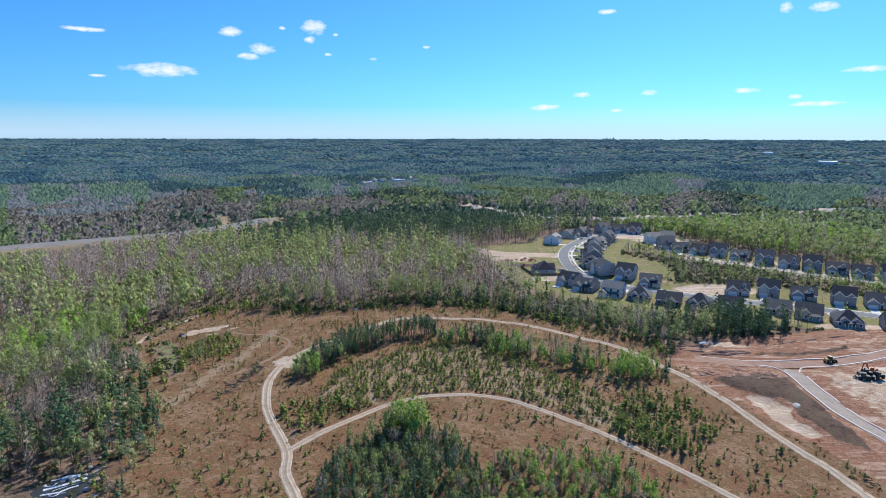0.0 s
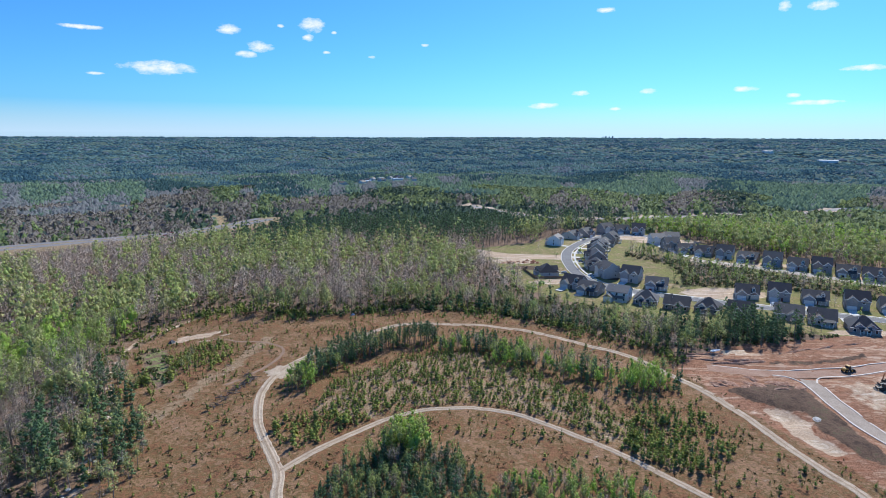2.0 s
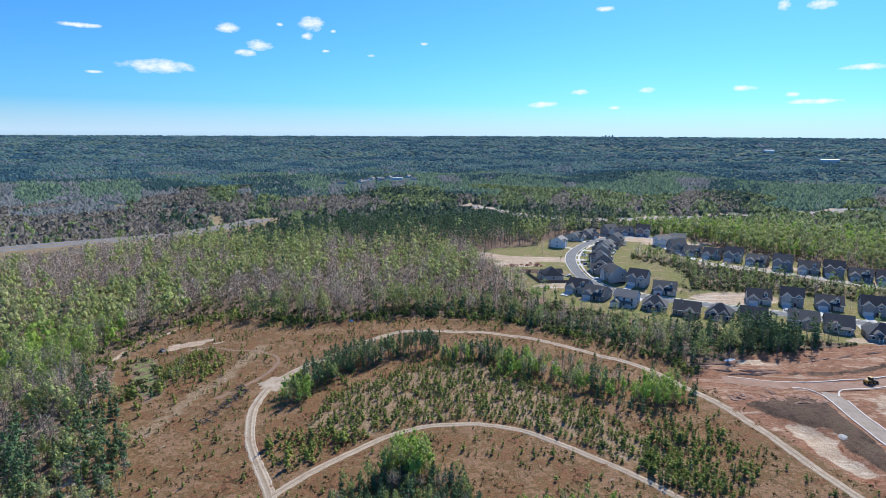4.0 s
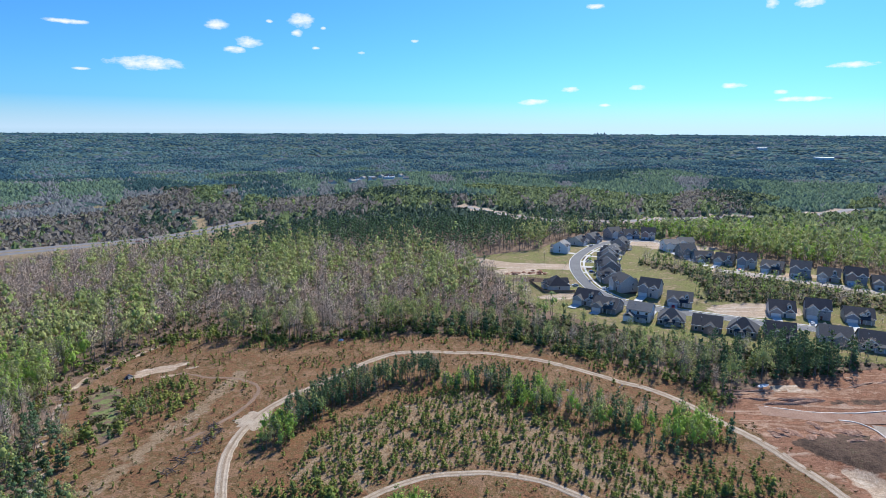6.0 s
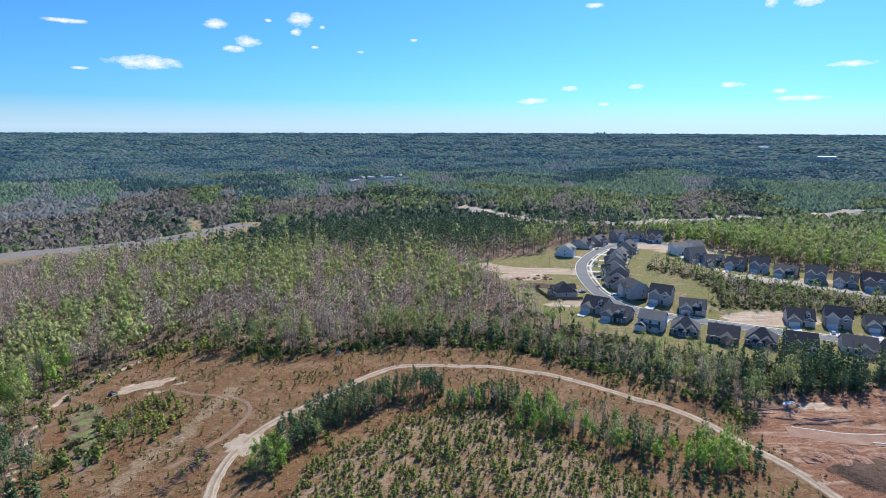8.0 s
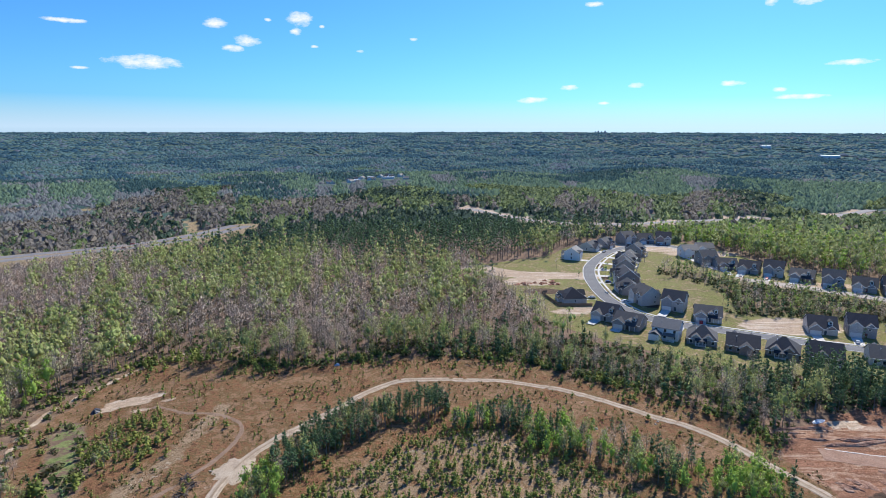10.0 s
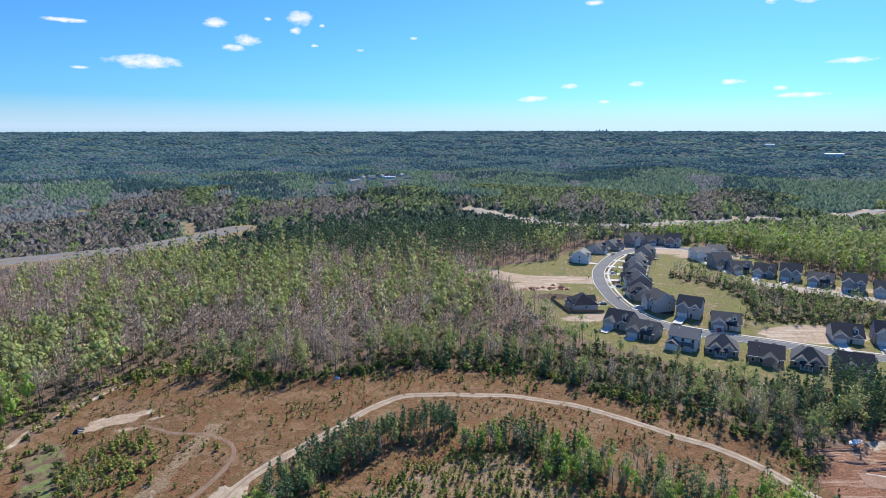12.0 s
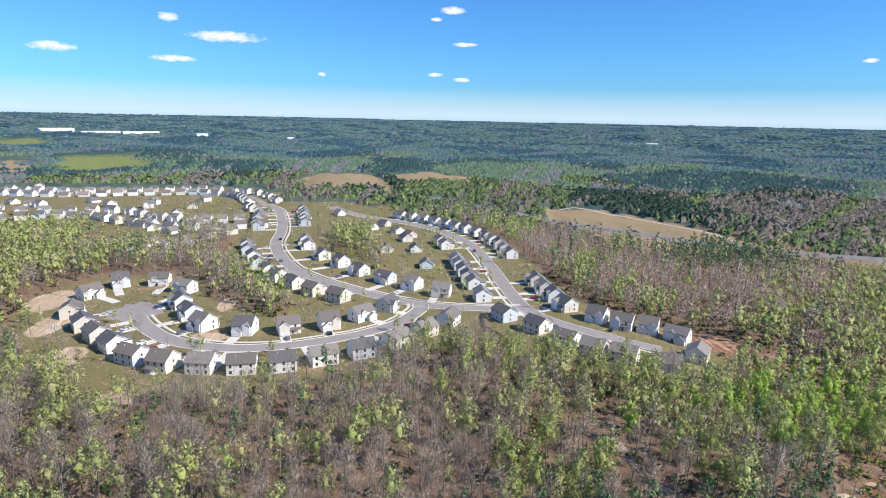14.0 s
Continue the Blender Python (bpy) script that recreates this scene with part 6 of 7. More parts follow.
def make_broadleaf(seed, h=14.0, n=290, size=(0.19, 0.40), wide=0.205, low=0.31, limbs=6, twigs=44, sides=5, solid=0.40):
    """A tree coming into leaf: one tall rounded crown with side lobes, over pale limbs and twigs."""
    rng = np.random.default_rng(seed)
    trunk, pts = tapered_trunk(rng, h * 0.9, 0.15, 0.025, sides)
    wide = wide * rng.uniform(0.85, 1.2)
    wood, leaf = [trunk], []
    mid = low + (1 - low) * 0.54
    lobes = [(along(pts, mid), np.array([h * wide * 0.86, h * wide * 0.86, h * (1 - low) * 0.44]), 0.40)]
    for k in range(limbs):
        u = k / max(1, limbs - 1)
        t = low + 0.08 + (0.86 - low) * u
        a = k * 2.4 + rng.normal() * 0.5
        reach = h * wide * rng.uniform(0.5, 0.95) * (1.0 - 0.65 * u * u)
        q = along(pts, t) + np.array([math.cos(a) * reach, math.sin(a) * reach, h * 0.04])
        if sides > 3:
            wood.append(spike(along(pts, max(0.2, t - 0.16)), q, 0.06))
        fat = h * wide * rng.uniform(0.42, 0.66) * (1 - 0.3 * u)
        lobes.append((q, np.array([fat, fat, fat * rng.uniform(1.0, 1.5)]), 0.60 / limbs))
    for k, (c, r, share) in enumerate(lobes):
        leaf.append(core(rng, c, r * solid, k == 0 and sides > 3))
        leaf.append(leaf_cloud(rng, c, r * 1.1, max(3, int(n * share)), size, 0.35, 0.7))
    if twigs:
        wood.append(twigs_about(rng, pts, h, twigs, 0.3, 1.0, wide * 0.95, (0.7, 1.8), (0.05, 0.09)))
    return join(wood), join(leaf)


def make_bare(seed, h=14.0, n=330, length=(0.5, 1.4), width=(0.05, 0.10), limbs=9, spread=0.19, sides=5):
    """A leafless tree: pale stem, rising limbs and a rounded haze of fine twigs."""
    rng = np.random.default_rng(seed)
    trunk, pts = tapered_trunk(rng, h * 0.86, 0.15, 0.03, sides)
    wood = [trunk]
    for k in range(limbs):
        t = 0.33 + 0.58 * k / limbs
        a = k * 2.4 + rng.normal() * 0.5
        reach = h * rng.uniform(0.10, 0.19) * (1.3 - 0.7 * t)
        p = along(pts, t)
        wood.append(spike(p, p + np.array([math.cos(a) * reach, math.sin(a) * reach, h * rng.uniform(0.12, 0.22)]), 0.07))
    d = unit(rng.normal(size=(n, 3)))
    p = along(pts, 0.68) + d * np.array([h * spread, h * spread, h * 0.35]) * (rng.random((n, 1)) ** 0.45) * rng.uniform(0.8, 1.1, (n, 1))
    way = d * np.array([1, 1, 0.3]) * 0.9 + np.array([0, 0, 0.75]) + rng.normal(size=(n, 3)) * 0.35
    fine = slivers(rng, p, way, rng.uniform(*length, n), rng.uniform(*width, n))
    return join(wood), fine


def make_sapling(seed, h=1.9, n=24, fat=0.42):
    """A young pine: a short stem under a ragged cone of needles."""
    rng = np.random.default_rng(seed)
    leaf = []
    for t, r, share in ((0.24, 1.0, 0.38), (0.5, 0.74, 0.30), (0.74, 0.48, 0.20), (0.94, 0.22, 0.12)):
        c = np.array([rng.normal() * 0.08, rng.normal() * 0.08, h * t])
        if r > 0.6:
            leaf.append(core(rng, c, (h * fat * r * 0.72, h * fat * r * 0.72, h * 0.19)))
        leaf.append(leaf_cloud(rng, c, (h * fat * r, h * fat * r, h * 0.17), max(3, int(n * share)), (0.14 * h / 2.2, 0.27 * h / 2.2), 0.5, 0.6))
    return spike((0, 0, -0.2), (0, 0, h), 0.05), join(leaf)


def make_bush(seed, r=0.8, n=18):
    rng = np.random.default_rng(seed)
    return leaf_cloud(rng, (0, 0, r * 0.32), (r, r, r * 0.62), n, (0.22 * r / 0.8, 0.42 * r / 0.8), 0.3, 0.5)


def make_mound(seed, sides=3):
    """A rough upright crown for woods far off, one metre high and wide."""
    rng = np.random.default_rng(seed)
    v = [(rng.normal() * 0.08, rng.normal() * 0.08, 1.0)]
    for ring, (z, r) in enumerate(((0.70, 0.32), (0.0, 0.50))):
        for k in range(sides):
            t = 6.283 * (k + 0.5 * ring) / sides + rng.normal() * 0.2
            q = r * rng.uniform(0.65, 1.3)
            v.append((math.cos(t) * q, math.sin(t) * q, z * rng.uniform(0.7, 1.2)))
    f = []
    for k in range(sides):
        b = (k + 1) % sides
        f += [(0, 1 + k, 1 + b), (1 + k, 1 + sides + k, 1 + b), (1 + b, 1 + sides + k, 1 + sides + b)]
    v, f = np.array(v), np.array(f)
    # loose leaf masses rather than one closed lump
    tri = v[f]
    mid = tri.mean(1, keepdims=True)
    tri = mid + (tri - mid) * rng.uniform(0.9, 1.3, (len(f), 1, 1)) + rng.normal(size=tri.shape) * np.array([0.06, 0.06, 0.07])
    shade = unit(unit(mid * np.array([1, 1, 0.35]))[:, 0] + np.array([0, 0, 1.15]) + rng.normal(size=(len(f), 3)) * 0.25)
    return tri.reshape(-1, 3), np.arange(3 * len(f)).reshape(-1, 3), np.repeat(shade, 3, 0)


def make_dab(seed, sides=4):
    """The tip of a crown at the skyline, one metre high and wide."""
    rng = np.random.default_rng(seed)
    v = [(rng.normal() * 0.12, rng.normal() * 0.12, 1.0)]
    for k in range(sides):
        t = 6.283 * k / sides + rng.normal() * 0.25
        q = 0.5 * rng.uniform(0.6, 1.3)
        v.append((math.cos(t) * q, math.sin(t) * q, rng.uniform(-0.1, 0.25)))
    v = np.array(v)
    f = np.array([(0, 1 + k, 1 + (k + 1) % sides) for k in range(sides)])
    return v, f, unit(unit(v * np.array([1, 1, 0.2])) * 0.8 + np.array([0, 0, 0.8]))


def scatter(templates, spots, zs, scale, turn, tall=None):
    """Copies of templates, one at each spot, as arrays, with the spot's number for each face, and the normals."""
    rng = np.random.default_rng(5)
    pick = rng.integers(0, len(templates), len(spots))
    vs, fs, own, ns, k = [], [], [], [], 0
    for i, (tv, tf, tn) in enumerate(templates):
        idx = np.where(pick == i)[0]
        if not len(idx):
            continue
        c, s = np.cos(turn[idx])[:, None], np.sin(turn[idx])[:, None]
        x = (tv[None, :, 0] * c - tv[None, :, 1] * s) * scale[idx][:, None] + spots[idx, 0][:, None]
        y = (tv[None, :, 0] * s + tv[None, :, 1] * c) * scale[idx][:, None] + spots[idx, 1][:, None]
        hs = scale[idx] if tall is None else tall[idx]
        z = tv[None, :, 2] * hs[:, None] + zs[idx][:, None]
        v = np.stack([x, y, z], 2).reshape(-1, 3)
        nx, ny = tn[None, :, 0] * c - tn[None, :, 1] * s, tn[None, :, 0] * s + tn[None, :, 1] * c
        ns.append(np.stack([nx, ny, np.broadcast_to(tn[None, :, 2], nx.shape)], 2).reshape(-1, 3))
        f = (tf[None] + (np.arange(len(idx)) * len(tv))[:, None, None]).reshape(-1, 3) + k
        vs.append(v)
        fs.append(f)
        own.append(np.repeat(idx, len(tf)))
        k += len(v)
    return np.concatenate(vs), np.concatenate(fs), np.concatenate(own), np.concatenate(ns)


def land_many(x, y):
    i = np.clip(np.searchsorted(GX, x) - 1, 0, len(GX) - 2)
    j = np.clip(np.searchsorted(GY, y) - 1, 0, len(GY) - 2)
    u, v = (x - GX[i]) / (GX[i + 1] - GX[i]), (y - GY[j]) / (GY[j + 1] - GY[j])
    z = GROUND_Z
    return z[j, i] * (1 - u) * (1 - v) + z[j, i + 1] * u * (1 - v) + z[j + 1, i] * (1 - u) * v + z[j + 1, i + 1] * u * v


KINDS = {
    "pine": (make_pine, {}, {"n": 18, "size": (0.40, 0.75), "limbs": 4, "sides": 3}, M_PINE, "dark green pine with a bare straight trunk", "pine"),
    "spring": (make_broadleaf, {}, {"n": 44, "size": (0.36, 0.78), "limbs": 3, "twigs": 4, "solid": 0.52, "sides": 3}, M_SPRING, "broadleaf tree in pale spring leaf", "tree"),
    "bright": (make_broadleaf, {"h": 12.0, "n": 310, "size": (0.19, 0.41), "wide": 0.225, "low": 0.18, "twigs": 12, "solid": 0.6}, {"h": 12.0, "n": 64, "wide": 0.21, "low": 0.18, "size": (0.34, 0.66), "solid": 0.55, "limbs": 3, "twigs": 0, "sides": 3}, M_BRIGHT, "full bright green broadleaf tree", "tree"),
    "bare": (make_bare, {}, {"n": 96, "length": (0.7, 1.8), "width": (0.13, 0.24), "limbs": 2, "sides": 3}, M_BARE, "leafless grey tree with fine twigs", "tree"),
    "full": (make_full_pine, {}, {"n": 20, "size": (0.45, 0.8), "sides": 3}, M_PINE, "young green pine leafy almost to the ground", "pine"),
}
TREE_KINDS = list(KINDS)


def species(x, y, rng):
    """Which kind of tree grows at each place: stands of pine, green slopes, grey bottoms."""
    d = np.hypot(x, y - 60)
    wide = np.clip(d / 330.0, 1.0, 4.0)
    n1, n2 = smooth_noise(x / wide, y / wide, 110.0, 21), smooth_noise(x / wide, y / wide, 52.0, 22)
    n3 = smooth_noise(x, y, 480.0, 25)
    n4 = smooth_noise(x / wide, y / wide, 17.0, 26)

    def bump(cx, cy, rx, ry, k):
        return k * np.exp(-((x - cx) / rx) ** 2 - ((y - cy) / ry) ** 2)

    away = np.clip((d - 700) / 600, 0, 1)
    pine = 0.20 + 0.24 * np.clip(n1, -0.5, 1.5) + away * (0.32 + 0.45 * n3 + 0.35 * np.clip(n1, -1, 1)) + bump(-60, 660, 160, 100, 2.2) + bump(50, 730, 140, 90, 2.0) + bump(-425, 400, 52, 48, 1.9) + bump(-700, 470, 90, 45, 1.8) + bump(-790, 440, 60, 60, 1.2) + bump(-110, 180, 22, 40, 0.8)
    pine = pine + bump(190, 310, 40, 14, 1.2) + bump(150, 310, 30, 22, 0.8) + bump(190, 440, 60, 60, 0.4) + bump(0, 1000, 160, 60, 0.7) + bump(-360, 760, 70, 40, 0.7)
    spring = 0.54 + 0.26 * n2 + 0.30 * n4 + 0.08 * away + bump(-195, 290, 45, 90, 0.9) + bump(-215, 420, 90, 60, 0.2) + bump(330, 600, 150, 120, 1.0) + bump(-250, 220, 60, 40, 0.8) + bump(-60, 480, 80, 60, 0.3) + bump(80, 1150, 150, 90, 1.0) + bump(330, 1080, 240, 70, 0.9) + bump(-190, 560, 60, 40, 0.7) + bump(-700, 1050, 60, 60, 0.6)
    bare = 0.52 - 0.26 * n2 - 0.26 * n4 - 0.28 * away + bump(-200, 110, 70, 110, 0.7) + bump(-70, 400, 90, 40, 0.7) + bump(-290, 440, 110, 70, 0.5) + bump(-140, 230, 30, 60, 0.3) + bump(-360, 330, 120, 60, 0.8) + bump(-480, 860, 220, 150, 0.5) + bump(-150, 330, 22, 90, 0.5) + bump(-180, 880, 130, 70, 0.8)
    bright = 0.015 + bump(350, 610, 150, 125, 1.6) + bump(-190, 275, 42, 55, 1.7) + bump(-150, 60, 40, 40, 0.3) + bump(270, 640, 60, 50, 0.8)
    w = np.clip(np.stack([pine, spring, bright, bare], -1), 0.004, None)
    w = w ** (3.0 + 3.5 * away)[:, None]
    w /= w.sum(-1, keepdims=True)
    return (rng.random(len(x))[:, None] > np.cumsum(w, -1)).sum(-1).clip(0, 3)


def jittered(x0, x1, y0, y1, step, rng):
    gx, gy = np.meshgrid(np.arange(x0, x1, step), np.arange(y0, y1, step))
    gx = gx.ravel() + rng.uniform(-0.48, 0.48, gx.size) * step
    gy = gy.ravel() + rng.uniform(-0.48, 0.48, gy.size) * step
    return gx, gy


def seen_side(x, y):
    """The side of the land that the flight looks over."""
    a = np.degrees(np.arctan2(x, y - 60))
    return (a > -128) & (a < 46)


STANDS = []  # x, y, kind, height factor


def stand(poly, step, kinds, tall, seed, keep=1.0):
    """Trees over a polygon in the clearing."""
    rng = np.random.default_rng(seed)
    px, py = [p[0] for p in poly], [p[1] for p in poly]
    gx, gy = jittered(min(px), max(px), min(py), max(py), step, rng)
    ok = inside(poly, gx, gy) & (rng.random(len(gx)) < keep)
    for x, y in zip(gx[ok], gy[ok]):
        STANDS.append((x, y, int(rng.choice(kinds)), rng.uniform(*tall)))


PINE, SPRING, BRIGHT, BARE, FULL = 0, 1, 2, 3, 4
stand([(-60, 238), (-52, 246), (-38, 266), (-22, 281), (-4, 288), (-2, 300), (-25, 293), (-46, 279), (-58, 260)], 2.1, [PINE] * 7 + [FULL, FULL, SPRING, BARE], (0.5, 0.8), 31, 0.92)
stand([(-63, 233), (-56, 232), (-52, 243), (-58, 250), (-64, 244)], 3.2, [BRIGHT, BRIGHT, SPRING], (0.55, 0.8), 32)
stand([(-2, 282), (18, 288), (30, 280), (32, 270), (16, 276), (-2, 276)], 2.4, [FULL, FULL, BRIGHT, BARE, PINE], (0.5, 0.8), 33, 0.95)
stand([(22, 262), (34, 256), (42, 262), (44, 276), (32, 282), (24, 274)], 2.4, [SPRING, BRIGHT, BRIGHT, FULL, FULL], (0.5, 0.75), 34, 0.6)
stand([(42, 260), (60, 238), (72, 240), (70, 256), (52, 270)], 2.6, [FULL, FULL, BRIGHT, BARE], (0.45, 0.75), 35, 0.5)
stand([(70, 236), (84, 230), (94, 244), (88, 256), (78, 252)], 3.3, [BRIGHT, BRIGHT, BRIGHT, SPRING], (0.5, 0.82), 36)
stand([(62, 228), (84, 220), (100, 236), (104, 256), (88, 264), (66, 250)], 4.2, [FULL, FULL, PINE, SPRING, BARE], (0.4, 0.75), 49, 0.45)
stand([(30, 262), (60, 240), (74, 244), (72, 258), (44, 276)], 3.4, [BARE, BARE, PINE, SPRING, SPRING], (0.5, 0.8), 50, 0.5)
stand([(-38, 148), (-36, 170), (-30, 182), (-16, 190), (4, 186), (10, 172), (14, 150), (0, 140)], 2.0, [FULL] * 8 + [SPRING, BARE], (0.28, 0.6), 37, 0.95)
stand([(-20, 150), (-18, 180), (8, 178), (12, 150)], 6.5, [PINE, BARE, SPRING], (0.5, 0.8), 53, 0.8)
stand([(-20, 184), (-10, 182), (-2, 192), (-12, 199), (-20, 195)], 3.0, [BRIGHT, BRIGHT, SPRING], (0.75, 1.0), 38)
stand([(10, 150), (16, 172), (40, 176), (56, 170), (62, 155), (70, 130), (10, 130)], 2.2, [FULL, FULL, BRIGHT, BRIGHT, SPRING, BARE], (0.28, 0.52), 39, 0.85)
stand([(-145, 168), (-124, 174), (-104, 180), (-101, 204), (-122, 208), (-150, 192)], 4.0, [FULL, FULL, PINE, SPRING], (0.6, 1.05), 54, 0.8)
stand([(134, 292), (163, 348), (182, 334), (173, 290), (153, 290)], 3.4, [FULL, PINE, PINE, FULL], (0.6, 0.85), 40, 0.85)
stand([(102, 284), (114, 276), (132, 290), (146, 322), (124, 336), (100, 318)], 4.2, [FULL, SPRING, SPRING, BARE, PINE], (0.35, 0.6), 51, 0.8)
stand([(184, 306), (205, 314), (198, 324), (180, 318)], 3.6, [PINE, BARE], (0.5, 0.8), 52, 0.7)
stand([(-20, 350), (20, 348), (48, 332), (80, 310), (104, 292), (114, 304), (96, 326), (70, 345), (40, 358), (0, 362)], 3.4, [FULL, FULL, FULL, SPRING, BARE], (0.22, 0.5), 45, 0.7)
stand([(-130, 236), (-114, 236), (-106, 250), (-116, 275), (-128, 262)], 3.6, [FULL, SPRING, BARE], (0.35, 0.65), 46, 0.3)
stand([(60, 184), (74, 218), (92, 216), (94, 194), (80, 180)], 3.2, [FULL], (0.25, 0.42), 47, 0.3)
stand([(-120, 160), (-108, 196), (-98, 200), (-92, 160), (-88, 130), (-104, 120)], 4.0, [FULL, FULL, SPRING, SPRING, BARE], (0.5, 0.95), 48, 0.6)

stand([(-165, 238), (-142, 224), (-124, 212), (-118, 222), (-134, 250), (-156, 272)], 3.8, [FULL, FULL, PINE, BARE], (0.55, 0.95), 55, 0.8)
stand(MIDDLE_WOOD, 4.4, [FULL, PINE, SPRING, BARE, BRIGHT], (0.35, 0.8), 56, 0.65)


def build_woods():
    rng = np.random.default_rng(77)
    gx, gy = jittered(-640, 420, -260, 700, 5.2, rng)
    d = np.hypot(gx + 5, gy - 80)
    ok = (lookup(OPEN, gx, gy) < 0.30) & seen_side(gx, gy) & (d < 560 + 90 * rng.random(len(gx))) & (d > 120)
    for line, r in ((LOOP_STREET, 8), (WEST_COURT, 9), (WEST_MAIN, 9), (WEST_NORTH, 9), (EDGE_PATH, 7), (WOODS_PATH, 3)):
        ok &= near_line(line, gx, gy, r, r + 0.1) < 0.5
    ok &= near_line(HIGHWAY, gx, gy, 26, 26.1) * ((gx > -400) & (gx < -285)) + near_line(HIGHWAY, gx, gy, 17, 17.1) * (gx > -660) + near_line(HIGHWAY, gx, gy, 13, 13.1) < 0.5
    ok &= (rng.random(len(gx)) < 0.93) & (((gx + 108) / 14) ** 2 + ((gy - 149) / 19) ** 2 > 1)
    gx, gy = gx[ok], gy[ok]
    # single trees between the houses
    yx, yy = jittered(90, 330, 330, 600, 15.0, rng)
    keep = (lookup(ZONE["lawn"], yx, yy) > 0.6) & (rng.random(len(yx)) < 0.32)
    wx, wy = jittered(-720, -230, -120, 250, 8.5, rng)
    keep2 = (lookup(ZONE["lawn"], wx, wy) > 0.6) & (rng.random(len(wx)) < 0.42)
    gx, gy = np.concatenate([gx, yx[keep], wx[keep2]]), np.concatenate([gy, yy[keep], wy[keep2]])
    hs = np.array(HOUSE_SPOTS)
    clear = np.ones(len(gx), bool)
    for x, y in hs:
        clear &= (np.abs(gx - x) > 9.5) | (np.abs(gy - y) > 9.5)
    for line in (LOOP_STREET, BACK_STREET, WEST_COURT, WEST_MAIN, WEST_NORTH, NEW_ROAD):
        clear &= near_line(line, gx, gy, 6.5, 6.6) < 0.5
    gx, gy = gx[clear], gy[clear]
    yard = lookup(ZONE["lawn"], gx, gy) > 0.6
    kind = species(gx, gy, rng)
    tall = np.where(yard, 0.62, 1.0) * rng.uniform(0.78, 1.22, len(gx)) * np.where(kind == PINE, 1.22, 1.18) * np.where(kind == PINE, 1.0, 1 - 0.5 * near_line(HIGHWAY, gx, gy, 26, 110) * (1 - ease(-340, -280, gx)) * ease(-440, -385, gx) - 0.25 * near_line(np.array([(-720.0, 280.0), (-560.0, 300.0), (-470.0, 350.0)]), gx, gy, 40, 110))
    middle = inside(MIDDLE_WOOD, gx, gy)
    tall = tall * np.where(rng.random(len(gx)) < 0.28, 0.62, 1.0)
    thin = rng.random(len(gx)) < np.where(middle, 0.85, 1.0)
    gx, gy, kind, tall, middle = gx[thin], gy[thin], kind[thin], tall[thin], middle[thin]
    tall = tall * np.where(middle, rng.choice([0.34, 0.5, 0.8], len(gx), p=[0.45, 0.4, 0.15]), 1.0) * (1 + 0.25 * np.exp(-((gx - 340) / 120) ** 2 - ((gy - 590) / 90) ** 2))
    in_belt = (np.abs(gx - 90) < 110) & (gy < 372) & (gy > 285)
    kind = np.where(in_belt & (rng.random(len(gx)) < 0.45), FULL, kind)
    kind = np.where(in_belt & (rng.random(len(gx)) < 0.12), SPRING, kind)
    belt = np.exp(-((gx - 100) / 85) ** 2 - ((gy - 345) / 38) ** 2)
    tall = tall * (1 - 0.48 * belt)
    st = np.array(STANDS)
    st = st[(lookup(ZONE["grass"], st[:, 0], st[:, 1]) < 0.3) & (((st[:, 0] + 108) / 13) ** 2 + ((st[:, 1] - 150) / 18) ** 2 > 1)]
    gx, gy = np.concatenate([st[:, 0], gx]), np.concatenate([st[:, 1], gy])
    kind, tall = np.concatenate([st[:, 2].astype(int), kind]), np.concatenate([st[:, 3], tall])
    zs = land_many(gx, gy)
    turn = rng.uniform(0, 6.283, len(gx))
    # the nearest of each kind are trees of their own
    rank = np.minimum(np.hypot(gx - 0, gy - 190), np.hypot(gx + 150, gy - 190) + 15)
    far_off = np.hypot(gx + 5, gy - 90)
    for k, key in enumerate(TREE_KINDS):
        maker, fine, coarse, leaf, label, cat = KINDS[key]
        forms = [maker(100 * k + i, **fine) for i in range(7)]
        rough_forms = [maker(100 * k + 50 + i, **coarse) for i in range(7)]
        idx = np.where(kind == k)[0]
        idx = idx[np.argsort(rank[idx])]
        own, rest = idx[:NEAR_TREES], idx[NEAR_TREES:]
        protos = [(mesh_arrays("trunk", w[0], w[1], [M_BARK], smooth=True, normals=w[2]), mesh_arrays("crown", c[0], c[1], [leaf], smooth=True, normals=c[2])) for w, c in forms]
        for n, t in enumerate(own):
            tw, cr = protos[n % len(protos)]
            root = new({"pine": "pine_tree", "spring": "budding_tree", "bright": "leafy_tree", "bare": "bare_tree", "full": "young_pine_tree"}[key])
            part("trunk", tw, None, root)
            part("crown", cr, None, root)
            s = tall[t]
            root.matrix_basis = pose(gx[t], gy[t], zs[t], 0, 0, math.degrees(turn[t])) @ Matrix.Diagonal((s, s, s, 1))
            tagged(root, label, cat, "trees round the clearing")
        for group, shapes in ((rest[far_off[rest] < 290], forms), (rest[far_off[rest] >= 290], rough_forms)):
            if not len(group):
                continue
            spots = np.stack([gx[group], gy[group]], 1)
            both = [join([w, c]) for w, c in shapes]
            v, f, who, nr = scatter(both, spots, zs[group], tall[group], turn[group])
            # bark on the woody faces, leaves on the others
            pick = np.random.default_rng(5).integers(0, len(both), len(spots))
            mi = []
            for i in range(len(both)):
                m = np.ones(len(both[i][1]), np.int32)
                m[: len(shapes[i][0][1])] = 0
                mi.append(np.tile(m, int((pick == i).sum())))
            tint = np.random.default_rng(6).random(len(spots))[who]
